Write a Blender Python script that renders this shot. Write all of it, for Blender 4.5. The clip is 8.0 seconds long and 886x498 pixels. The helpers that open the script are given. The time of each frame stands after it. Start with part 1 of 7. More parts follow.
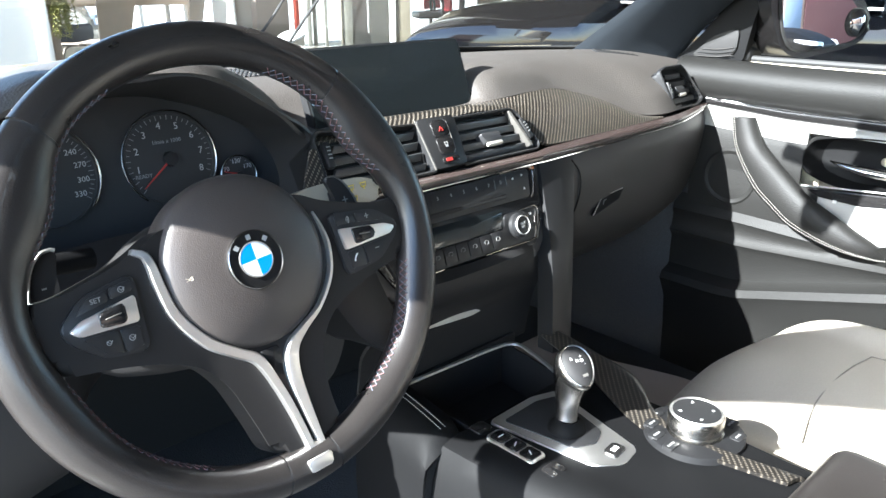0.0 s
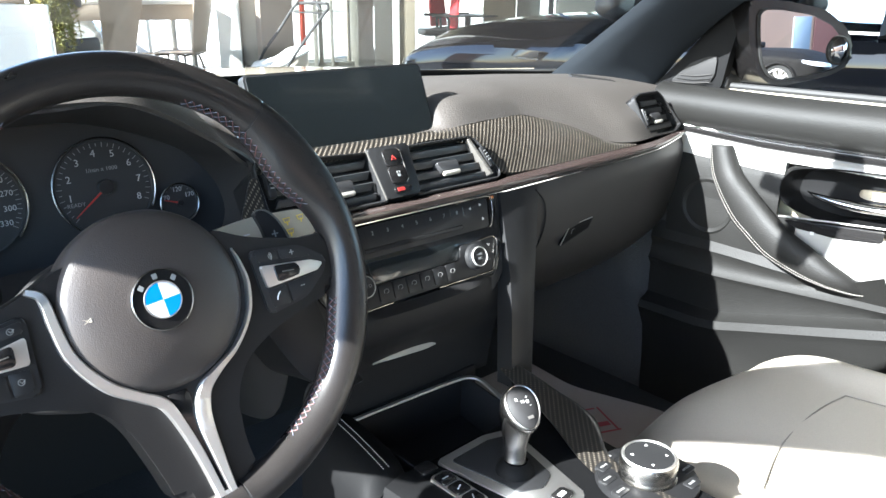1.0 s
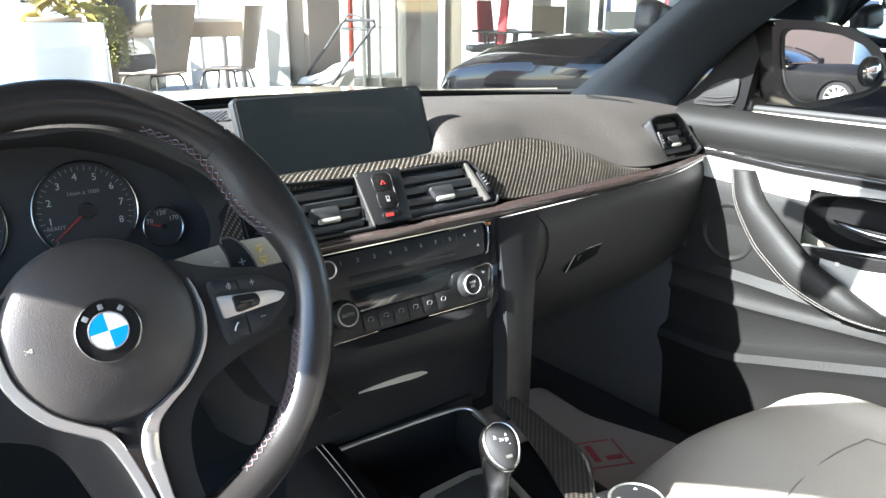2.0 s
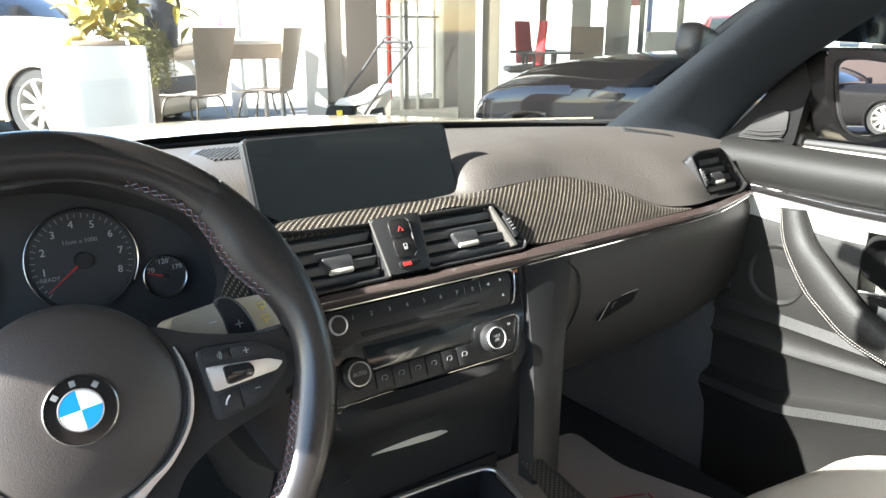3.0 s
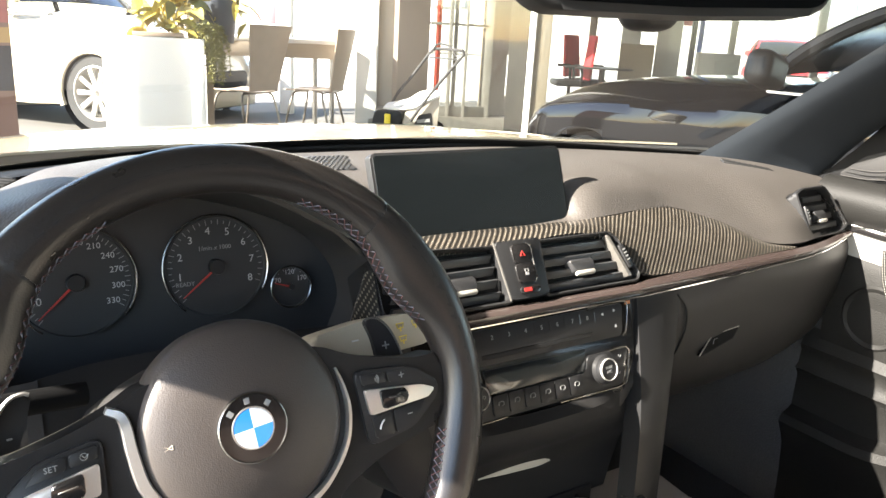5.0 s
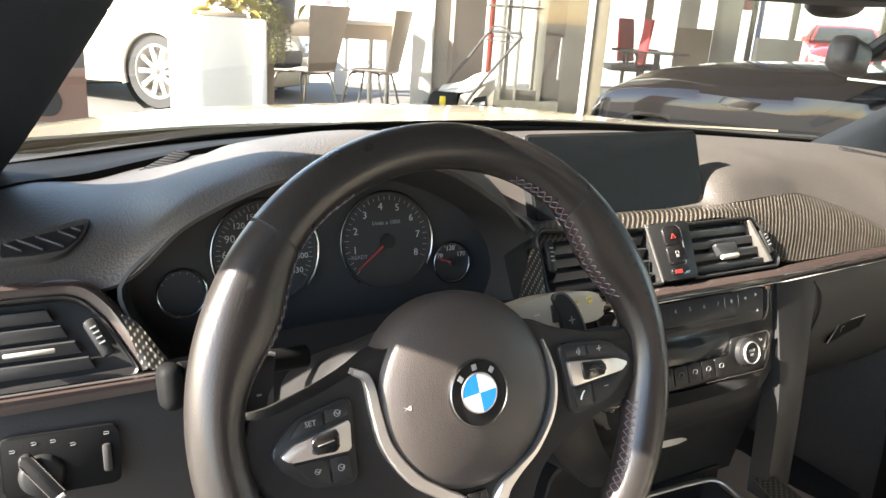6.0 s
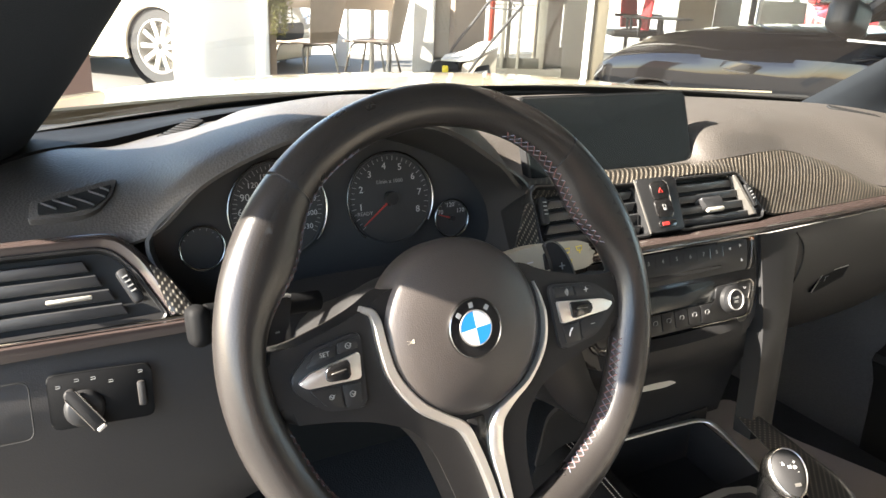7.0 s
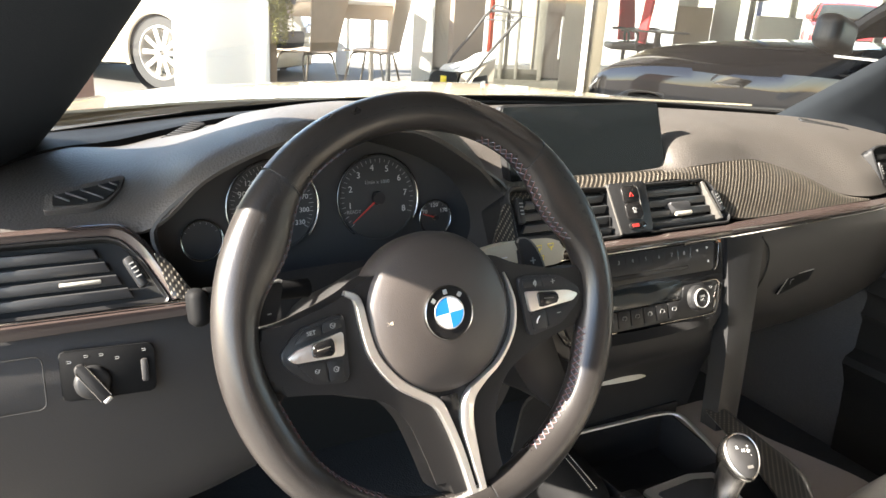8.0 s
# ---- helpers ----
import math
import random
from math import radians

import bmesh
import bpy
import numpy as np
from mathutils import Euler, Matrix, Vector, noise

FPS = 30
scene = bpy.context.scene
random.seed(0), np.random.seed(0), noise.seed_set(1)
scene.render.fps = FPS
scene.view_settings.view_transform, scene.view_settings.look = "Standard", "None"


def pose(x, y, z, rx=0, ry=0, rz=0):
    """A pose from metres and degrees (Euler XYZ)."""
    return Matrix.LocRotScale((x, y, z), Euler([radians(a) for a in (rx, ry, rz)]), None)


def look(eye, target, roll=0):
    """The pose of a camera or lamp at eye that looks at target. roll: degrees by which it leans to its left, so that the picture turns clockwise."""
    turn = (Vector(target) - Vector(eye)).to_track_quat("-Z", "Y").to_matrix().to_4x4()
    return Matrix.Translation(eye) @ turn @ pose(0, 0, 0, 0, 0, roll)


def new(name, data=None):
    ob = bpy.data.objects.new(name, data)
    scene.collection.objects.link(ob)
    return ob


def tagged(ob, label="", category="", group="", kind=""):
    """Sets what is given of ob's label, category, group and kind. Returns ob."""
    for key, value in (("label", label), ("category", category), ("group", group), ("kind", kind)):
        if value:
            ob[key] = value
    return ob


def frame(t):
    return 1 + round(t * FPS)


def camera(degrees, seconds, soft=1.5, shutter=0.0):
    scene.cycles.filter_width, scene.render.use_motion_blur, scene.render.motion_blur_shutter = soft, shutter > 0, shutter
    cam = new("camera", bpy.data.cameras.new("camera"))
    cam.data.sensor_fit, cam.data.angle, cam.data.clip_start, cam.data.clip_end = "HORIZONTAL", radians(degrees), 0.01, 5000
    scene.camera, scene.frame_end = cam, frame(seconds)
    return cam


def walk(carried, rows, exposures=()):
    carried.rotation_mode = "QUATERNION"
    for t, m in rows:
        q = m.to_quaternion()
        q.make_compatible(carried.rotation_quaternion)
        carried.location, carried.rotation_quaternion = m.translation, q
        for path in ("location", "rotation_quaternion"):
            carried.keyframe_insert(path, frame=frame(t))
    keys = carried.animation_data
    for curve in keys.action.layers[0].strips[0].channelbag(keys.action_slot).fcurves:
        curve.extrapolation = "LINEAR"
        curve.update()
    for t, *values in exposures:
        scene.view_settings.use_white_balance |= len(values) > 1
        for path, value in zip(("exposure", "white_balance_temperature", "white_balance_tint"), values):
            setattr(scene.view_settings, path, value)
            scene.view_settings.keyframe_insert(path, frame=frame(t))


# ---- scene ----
cam = camera(61.2, 8.0)
METRES, EYE, TILT, LEAN, TURN = 0.626, 1.069, -20.0, 0.0, -43.0
OX, OY = -0.603, -0.479
ROWS = [
    (0.0, 0.0, 0.0, 0.0, 0.0, 0.0, -0.0),
    (0.5, 0.0252, 0.0362, 0.0099, -1.07, 0.27, -0.57),
    (1.0, 0.105, 0.0409, 0.0327, 0.59, 1.15, -0.8),
    (1.5, 0.1828, 0.0394, 0.0382, 2.46, 1.59, -1.5),
    (3.0, 0.229, 0.1793, 0.1216, 7.11, 3.45, -2.67),
    (3.5, 0.222, 0.2112, 0.1413, 7.18, 3.98, -3.41),
    (4.0, 0.2048, 0.2165, 0.1433, 7.36, 4.25, -4.24),
    (5.5, -0.0295, 0.1301, 0.1306, 10.1, 3.23, -7.74),
    (6.0, -0.1132, 0.0986, 0.104, 11.83, 2.14, -8.15),
    (6.5, -0.1331, 0.069, 0.0806, 13.21, 0.41, -7.91),
    (7.0, -0.084, 0.0218, 0.0765, 12.3, -0.09, -7.21),
    (7.5, -0.0444, -0.0148, 0.069, 11.58, 0.42, -7.27),
    (8.0, -0.0359, -0.0621, 0.0577, 12.13, 0.65, -7.95),
]
walk(cam, [(t, pose(OX, OY, EYE, TILT, LEAN, TURN) @ pose(METRES * x, METRES * y, METRES * z, 90 + pitch, roll, yaw)) for t, x, y, z, yaw, pitch, roll in ROWS],
     [(0.0, 3.25, 5600, 6), (1.5, 3.22, 5600, 6), (3.5, 3.23, 6200, 7), (5.5, 3.2, 6650, 10), (8.0, 3.33, 6700, 10)])

# ---------------------------------------------------------------- light
SUN_FROM = Vector((-1.0, 0.11, 0.62)).normalized()
world = bpy.data.worlds.new("sky")
scene.world = world
world.use_nodes = True
wn = world.node_tree
wn.nodes.clear()
sky = wn.nodes.new("ShaderNodeTexSky")
sky.sky_type = "NISHITA"
sky.sun_disc = False
sky.sun_elevation = math.asin(SUN_FROM.z)
sky.sun_rotation = math.atan2(SUN_FROM.x, SUN_FROM.y)
bgn = wn.nodes.new("ShaderNodeBackground")
bgn.inputs["Strength"].default_value = 0.13
won = wn.nodes.new("ShaderNodeOutputWorld")
wn.links.new(sky.outputs[0], bgn.inputs["Color"])
wn.links.new(bgn.outputs[0], won.inputs["Surface"])
sun = new("sun", bpy.data.lights.new("sun", "SUN"))
sun.data.energy = 5.0
sun.data.angle = radians(0.6)
sun.data.color = (1.0, 0.93, 0.83)
sun.matrix_world = look(SUN_FROM * 30, (0, 0, 0))


# ---------------------------------------------------------------- materials
def material(name, color, rough=0.5, metal=0.0, grain=0.0, grain_size=0.002, stain=0.0, stain_size=0.15,
             bump=0.0, coat=0.0, spec=0.5, tint=None, transmission=0.0, ior=1.5, sheen=0.0, spread=0.0):
    """Principled material with a fine grain, large stains, a relief and wear in the gloss, in metres."""
    m = bpy.data.materials.new(name)
    m.use_nodes = True
    nt = m.node_tree
    p = nt.nodes["Principled BSDF"]
    p.inputs["Base Color"].default_value = (*color, 1)
    p.inputs["Roughness"].default_value = rough
    p.inputs["Metallic"].default_value = metal
    p.inputs["Coat Weight"].default_value = coat
    p.inputs["Coat Roughness"].default_value = 0.04
    p.inputs["Specular IOR Level"].default_value = spec
    p.inputs["Transmission Weight"].default_value = transmission
    p.inputs["IOR"].default_value = ior
    p.inputs["Sheen Weight"].default_value = sheen
    geo = nt.nodes.new("ShaderNodeNewGeometry")
    src = geo.outputs["Position"]

    def tex(size, detail):
        n = nt.nodes.new("ShaderNodeTexNoise")
        n.inputs["Scale"].default_value = 1 / size
        n.inputs["Detail"].default_value = detail
        nt.links.new(src, n.inputs["Vector"])
        return n

    if grain or stain or spread:
        mix = nt.nodes.new("ShaderNodeMix")
        mix.data_type = "RGBA"
        t2 = tint or tuple(min(1, c * 1.35 + 0.004) for c in color)
        mix.inputs["A"].default_value = (*[c * (1 - stain) for c in color], 1)
        mix.inputs["B"].default_value = (*t2, 1)
        n1 = tex(grain_size, 3)
        n2 = tex(stain_size, 5)
        a = nt.nodes.new("ShaderNodeMath")
        a.operation = "MULTIPLY_ADD"
        a.inputs[1].default_value = grain
        a.inputs[2].default_value = 0.5 - grain / 2
        nt.links.new(n1.outputs["Fac"], a.inputs[0])
        b = nt.nodes.new("ShaderNodeMath")
        b.operation = "MULTIPLY_ADD"
        b.inputs[1].default_value = stain * 2
        nt.links.new(n2.outputs["Fac"], b.inputs[0])
        c = nt.nodes.new("ShaderNodeMath")
        c.operation = "SUBTRACT"
        c.inputs[1].default_value = stain
        nt.links.new(a.outputs[0], b.inputs[2])
        nt.links.new(b.outputs[0], c.inputs[0])
        last = c
        if spread:
            info = nt.nodes.new("ShaderNodeObjectInfo")
            d = nt.nodes.new("ShaderNodeMath")
            d.operation = "MULTIPLY_ADD"
            d.inputs[1].default_value = spread
            nt.links.new(info.outputs["Random"], d.inputs[0])
            nt.links.new(c.outputs[0], d.inputs[2])
            last = d
        last.use_clamp = True
        nt.links.new(last.outputs[0], mix.inputs["Factor"])
        nt.links.new(mix.outputs["Result"], p.inputs["Base Color"])
        r = nt.nodes.new("ShaderNodeMapRange")
        r.inputs["To Min"].default_value = max(0.02, rough * 0.82)
        r.inputs["To Max"].default_value = min(1, rough * 1.18 + 0.01)
        nt.links.new(n2.outputs["Fac"], r.inputs["Value"])
        nt.links.new(r.outputs[0], p.inputs["Roughness"])
    if bump:
        v = nt.nodes.new("ShaderNodeTexVoronoi")
        v.inputs["Scale"].default_value = 1 / grain_size
        nt.links.new(src, v.inputs["Vector"])
        bn = nt.nodes.new("ShaderNodeBump")
        bn.inputs["Strength"].default_value = bump
        bn.inputs["Distance"].default_value = grain_size * 0.4
        nt.links.new(v.outputs["Distance"], bn.inputs["Height"])
        nt.links.new(bn.outputs[0], p.inputs["Normal"])
    return m


def pane_material(name, tint, gloss=0.03):
    """Thin glass: clear with a mirror gloss that grows at grazing angles."""
    m = bpy.data.materials.new(name)
    m.use_nodes = True
    nt = m.node_tree
    nt.nodes.clear()
    out = nt.nodes.new("ShaderNodeOutputMaterial")
    tr = nt.nodes.new("ShaderNodeBsdfTransparent")
    tr.inputs["Color"].default_value = (*tint, 1)
    gl = nt.nodes.new("ShaderNodeBsdfGlossy")
    gl.inputs["Roughness"].default_value = 0.02
    lw = nt.nodes.new("ShaderNodeLayerWeight")
    lw.inputs["Blend"].default_value = 0.5
    pw = nt.nodes.new("ShaderNodeMath")
    pw.operation = "POWER"
    pw.inputs[1].default_value = 4.0
    fr = nt.nodes.new("ShaderNodeMath")
    fr.operation = "MULTIPLY_ADD"
    fr.inputs[1].default_value = 0.8
    fr.inputs[2].default_value = gloss
    mx = nt.nodes.new("ShaderNodeMixShader")
    nt.links.new(lw.outputs["Facing"], pw.inputs[0])
    nt.links.new(pw.outputs[0], fr.inputs[0])
    nt.links.new(fr.outputs[0], mx.inputs[0])
    nt.links.new(tr.outputs[0], mx.inputs[1])
    nt.links.new(gl.outputs[0], mx.inputs[2])
    nt.links.new(mx.outputs[0], out.inputs[0])
    return m


def carbon_material(name, tilt, gain=1.0):
    """Lacquered two-by-two twill of dark carbon fibre, laid over a face tilted about the car's cross axis; gain scales
    the painted sheen of the tows.
    """
    m = material(name, (0.02, 0.02, 0.02), rough=0.34, coat=0.5)
    nt = m.node_tree
    p = nt.nodes["Principled BSDF"]
    geo = nt.nodes.new("ShaderNodeNewGeometry")
    flat = nt.nodes.new("ShaderNodeMapping")
    flat.inputs["Rotation"].default_value = (radians(tilt), 0.0, 0.0)
    nt.links.new(geo.outputs["Position"], flat.inputs["Vector"])
    sep = nt.nodes.new("ShaderNodeSeparateXYZ")
    nt.links.new(flat.outputs[0], sep.inputs[0])

    def op(kind, a, b):
        n = nt.nodes.new("ShaderNodeMath")
        n.operation = kind
        for k, v in ((0, a), (1, b)):
            if isinstance(v, (int, float)):
                n.inputs[k].default_value = v
            elif v is not None:
                nt.links.new(v, n.inputs[k])
        return n.outputs[0]

    cell = 0.0024
    u = op("DIVIDE", sep.outputs["X"], cell)
    v = op("DIVIDE", sep.outputs["Y"], cell)
    i = op("FLOOR", u, None)
    run = op("FLOORED_MODULO", op("SUBTRACT", v, i), 3)
    warp = op("LESS_THAN", run, 1.4)
    along = op("SINE", op("MULTIPLY", op("MINIMUM", run, 1.4), math.pi / 1.4), None)
    across = op("SINE", op("MULTIPLY", op("FRACT", u, None), math.pi), None)
    lift = op("MULTIPLY", op("MULTIPLY", warp, op("POWER", across, 2.4)), op("POWER", along, 1.0))
    noise = nt.nodes.new("ShaderNodeTexNoise")
    noise.inputs["Scale"].default_value = 60
    nt.links.new(geo.outputs["Position"], noise.inputs["Vector"])
    lift = op("MULTIPLY", lift, op("ADD", noise.outputs["Fac"], 0.45))
    mix = nt.nodes.new("ShaderNodeMix")
    mix.data_type = "RGBA"
    mix.inputs["A"].default_value = (0.013, 0.0115, 0.010, 1)
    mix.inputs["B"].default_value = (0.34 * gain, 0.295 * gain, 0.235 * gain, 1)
    nt.links.new(lift, mix.inputs["Factor"])
    nt.links.new(mix.outputs["Result"], p.inputs["Base Color"])
    bn = nt.nodes.new("ShaderNodeBump")
    bn.inputs["Strength"].default_value = 0.05
    bn.inputs["Distance"].default_value = 0.0002
    nt.links.new(warp, bn.inputs["Height"])
    nt.links.new(bn.outputs[0], p.inputs["Normal"])
    return m


DASH = material("grained_dash_plastic", (0.050, 0.0445, 0.040), 0.52, grain=0.6, grain_size=0.0024, stain=0.2, bump=0.34)
DASH_LOW = material("smooth_dark_plastic", (0.026, 0.0243, 0.0235), 0.46, grain=0.4, grain_size=0.0012, stain=0.2, bump=0.15, spec=0.4)
LEATHER = material("black_leather", (0.019, 0.0166, 0.0154), 0.29, grain=0.5, grain_size=0.0014, stain=0.35, stain_size=0.04, bump=0.12)
PAD = material("airbag_cover", (0.042, 0.0345, 0.0305), 0.44, grain=0.5, grain_size=0.0009, stain=0.2, stain_size=0.05, bump=0.3)
SPOKE = material("moulded_spoke_plastic", (0.011, 0.0098, 0.0093), 0.58, grain=0.4, grain_size=0.0009, stain=0.15, bump=0.15, spec=0.25)
GLOSS = material("piano_black", (0.010, 0.0095, 0.0095), 0.16, coat=0.15, spec=0.4, stain=0.1, grain=0.1)
RING = material("pale_silver_ring", (0.46, 0.45, 0.43), 0.38, metal=0.6, grain=0.2)
TRIM = material("gloss_trim_strip", (0.040, 0.029, 0.026), 0.2, coat=0.35, stain=0.2, grain=0.2)
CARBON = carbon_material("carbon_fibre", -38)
# same weave with its painted sheen dimmed, for the darker console
CARBON_FLAT = carbon_material("carbon_fibre_level_dim", 0, 0.4)
BUTTON = material("button_plastic", (0.013, 0.013, 0.0135), 0.45, grain=0.4, grain_size=0.0007, stain=0.1, spec=0.35)
SLAT = material("vent_plastic", (0.026, 0.026, 0.027), 0.4, grain=0.3, grain_size=0.0007, stain=0.1)
# near-black for black trim and for recesses, their shade put into the colour
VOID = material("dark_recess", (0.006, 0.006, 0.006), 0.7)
SCREEN = material("display_glass", (0.014, 0.017, 0.018), 0.16, coat=0.3)
SILVER = material("satin_silver", (0.70, 0.685, 0.66), 0.42, metal=1.0, grain=0.3, grain_size=0.0006, stain=0.1)
TRAY = material("tray_black", (0.010, 0.010, 0.0108), 0.42, spec=0.35, grain=0.2, stain=0.2, tint=(0.015, 0.015, 0.0155))
# black trim, cut darker still where it stands in for missing shade
SAIL_BLACK = material("matt_black_and_shade", (0.0042, 0.0043, 0.0046), 0.65, spec=0.12, grain=0.3, grain_size=0.0012, stain=0.15, bump=0.12, tint=(0.006, 0.006, 0.0063))
DARK_SILVER = material("brushed_dark_silver", (0.30, 0.29, 0.275), 0.26, metal=1.0, grain=0.3, grain_size=0.0006, stain=0.15)
SATIN_GREY = material("satin_grey_plastic", (0.10, 0.094, 0.085), 0.42, metal=0.3, grain=0.3, grain_size=0.0008, stain=0.1)
CHROME = material("chrome", (0.8, 0.79, 0.77), 0.09, metal=1.0)
GREY_TAB = material("champagne_plastic", (0.42, 0.40, 0.35), 0.4, metal=0.4, grain=0.3)
STALK = material("stalk_plastic", (0.37, 0.33, 0.25), 0.42, grain=0.3, grain_size=0.001, stain=0.1)
WHITE_INK = material("white_print", (0.62, 0.62, 0.60), 0.5)
DIM_INK = material("faded_print", (0.24, 0.24, 0.235), 0.5)
RED = material("red_plastic", (0.36, 0.03, 0.025), 0.45)
DIAL_INK = material("dial_print", (0.42, 0.42, 0.41), 0.5)
DIAL = material("dial_face", (0.022, 0.023, 0.024), 0.45, grain=0.3, grain_size=0.001, stain=0.1)
BLUE = material("emblem_blue", (0.02, 0.22, 0.62), 0.2, coat=0.6)
WHITE = material("emblem_white", (0.75, 0.76, 0.78), 0.2, coat=0.6)
SEAT = material("light_grey_leather", (0.46, 0.42, 0.355), 0.42, grain=0.5, grain_size=0.002, stain=0.12, bump=0.22)
CARPET = material("grey_carpet", (0.040, 0.040, 0.041), 0.95, grain=1.0, grain_size=0.003, stain=0.25, bump=0.6)
DOOR_BLACK = material("door_leatherette", (0.0085, 0.0083, 0.0077), 0.52, grain=0.5, grain_size=0.0018, stain=0.2, bump=0.35, spec=0.2)
DOOR_LIGHT = material("door_light_leather", (0.27, 0.265, 0.25), 0.45, grain=0.4, grain_size=0.002, stain=0.1, bump=0.2)
LINING = material("pillar_cloth", (0.0165, 0.020, 0.0245), 0.95, grain=0.8, grain_size=0.0012, stain=0.15, bump=0.4, spec=0.1)
RUBBER = material("black_rubber", (0.014, 0.014, 0.014), 0.7, grain=0.4, stain=0.2)
SHROUD = material("matt_column_plastic", (0.012, 0.0115, 0.0115), 0.6, grain=0.4, grain_size=0.0012, stain=0.15, bump=0.15, spec=0.25)
MIRROR_SHELL = material("black_mirror_shell", (0.005, 0.0045, 0.0045), 0.22, grain=0.2, stain=0.2)
PAINT_WHITE = material("cream_white_car_paint", (0.43, 0.38, 0.285), 0.25, coat=1.0, stain=0.04, grain=0.1)
PAINT_BLACK = material("black_car_paint", (0.0035, 0.004, 0.006), 0.07, coat=0.1, spec=0.3, stain=0.1, grain=0.1)
# black paint with tone and gloss cut, so the car reads as shaded
PAINT_SHADED = material("shaded_black_car_paint", (0.006, 0.0055, 0.0055), 0.7, spec=0.15, stain=0.2, grain=0.2)
PAINT_RED = material("red_car_paint", (0.5, 0.03, 0.03), 0.25, coat=1.0, stain=0.1, grain=0.1)
STITCH = material("thread_grey", (0.30, 0.285, 0.26), 0.8)
STITCH_BLUE = material("thread_blue", (0.13, 0.135, 0.17), 0.8)
STITCH_RED = material("thread_red", (0.15, 0.07, 0.07), 0.8)
GLASS = pane_material("windscreen_glass", (0.93, 0.95, 0.94), 0.02)
SHOP_GLASS = pane_material("shop_glass", (0.72, 0.73, 0.70), 0.03)
MIRROR = material("mirror_glass", (0.60, 0.585, 0.58), 0.01, metal=1.0)
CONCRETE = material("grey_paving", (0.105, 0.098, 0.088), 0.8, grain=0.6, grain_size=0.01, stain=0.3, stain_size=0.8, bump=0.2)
SOFFIT = material("dark_soffit", (0.035, 0.031, 0.027), 0.7, grain=0.3, grain_size=0.006, stain=0.15, stain_size=0.8)
LEG_STEEL = material("dull_bronze_tube", (0.16, 0.14, 0.115), 0.4, metal=0.8, grain=0.2)

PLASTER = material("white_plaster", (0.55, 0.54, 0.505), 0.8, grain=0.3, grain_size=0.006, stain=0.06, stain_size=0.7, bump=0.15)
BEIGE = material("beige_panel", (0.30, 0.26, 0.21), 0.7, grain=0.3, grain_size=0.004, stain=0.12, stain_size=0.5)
FRAME_WHITE = material("white_aluminium", (0.58, 0.58, 0.555), 0.4, grain=0.2, stain=0.06)
FRAME_GREY = material("grey_aluminium", (0.33, 0.32, 0.30), 0.4, metal=0.5, grain=0.3, stain=0.1)
WOOD = material("pale_veneer", (0.26, 0.20, 0.145), 0.45, grain=0.5, grain_size=0.004, stain=0.25, stain_size=0.08)

DARK_TUBE = material("black_tube", (0.03, 0.03, 0.035), 0.4, grain=0.2)
LEAF = material("leaf_green", (0.09, 0.12, 0.03), 0.5, grain=0.5, grain_size=0.01, stain=0.3, spread=0.5, tint=(0.24, 0.22, 0.05))
LEAF_GOLD = material("leaf_gold", (0.42, 0.28, 0.03), 0.5, grain=0.5, grain_size=0.01, stain=0.3, spread=0.5, tint=(0.5, 0.4, 0.08))


# ---------------------------------------------------------------- mesh helpers
def thing(name, label, category, at=(0, 0, 0), group="", kind=""):
    ob = new(name)
    ob.location = at
    ob.empty_display_size = 0.05
    return tagged(ob, label, category, group, kind)


def world_of(ob):
    m = ob.matrix_basis.copy()
    while ob.parent:
        ob = ob.parent
        m = ob.matrix_basis @ m
    return m


def part(name, bm, mat, parent=None, label="", smooth=True, angle=40):
    """Links a bmesh, built in world metres, as one mesh object under a thing or a part."""
    bmesh.ops.recalc_face_normals(bm, faces=bm.faces)
    if parent is not None:
        bm.transform(world_of(parent).inverted())
    me = bpy.data.meshes.new(name)
    bm.to_mesh(me)
    bm.free()
    for f in me.polygons:
        f.use_smooth = smooth
    if smooth:
        me.set_sharp_from_angle(angle=radians(angle))
    me.materials.append(mat)
    ob = new(name, me)
    if parent is not None:
        ob.parent = parent
    if label:
        tagged(ob, label)
    return ob


def single(name, bm, mat, label, category, group="", kind="", smooth=True):
    return tagged(part(name, bm, mat, None, "", smooth), label, category, group, kind)


def box(bm, size, m=None, bevel=0.0, seg=2):
    """A box centred on its pose, with rounded edges."""
    r = bmesh.ops.create_cube(bm, size=1)
    vs = r["verts"]
    bmesh.ops.scale(bm, vec=size, verts=vs)
    if bevel:
        es = list({e for v in vs for e in v.link_edges})
        rb = bmesh.ops.bevel(bm, geom=es, offset=bevel, segments=seg, profile=0.5, affect="EDGES", clamp_overlap=True)
        vs = list({v for f in rb["faces"] for v in f.verts} | {v for v in vs if v.is_valid})
    if m is not None:
        bmesh.ops.transform(bm, matrix=m, verts=vs)
    return bm


def B(size, m=None, bevel=0.0, seg=2):
    return box(bmesh.new(), size, m if m is not None else Matrix(), bevel, seg)


def axes(origin, x, y):
    """A pose from an origin, the direction of its x axis and one near its y axis."""
    x = Vector(x).normalized()
    z = x.cross(Vector(y)).normalized()
    y = z.cross(x)
    return Matrix(
        ((x.x, y.x, z.x, origin[0]), (x.y, y.y, z.y, origin[1]), (x.z, y.z, z.z, origin[2]), (0, 0, 0, 1)))


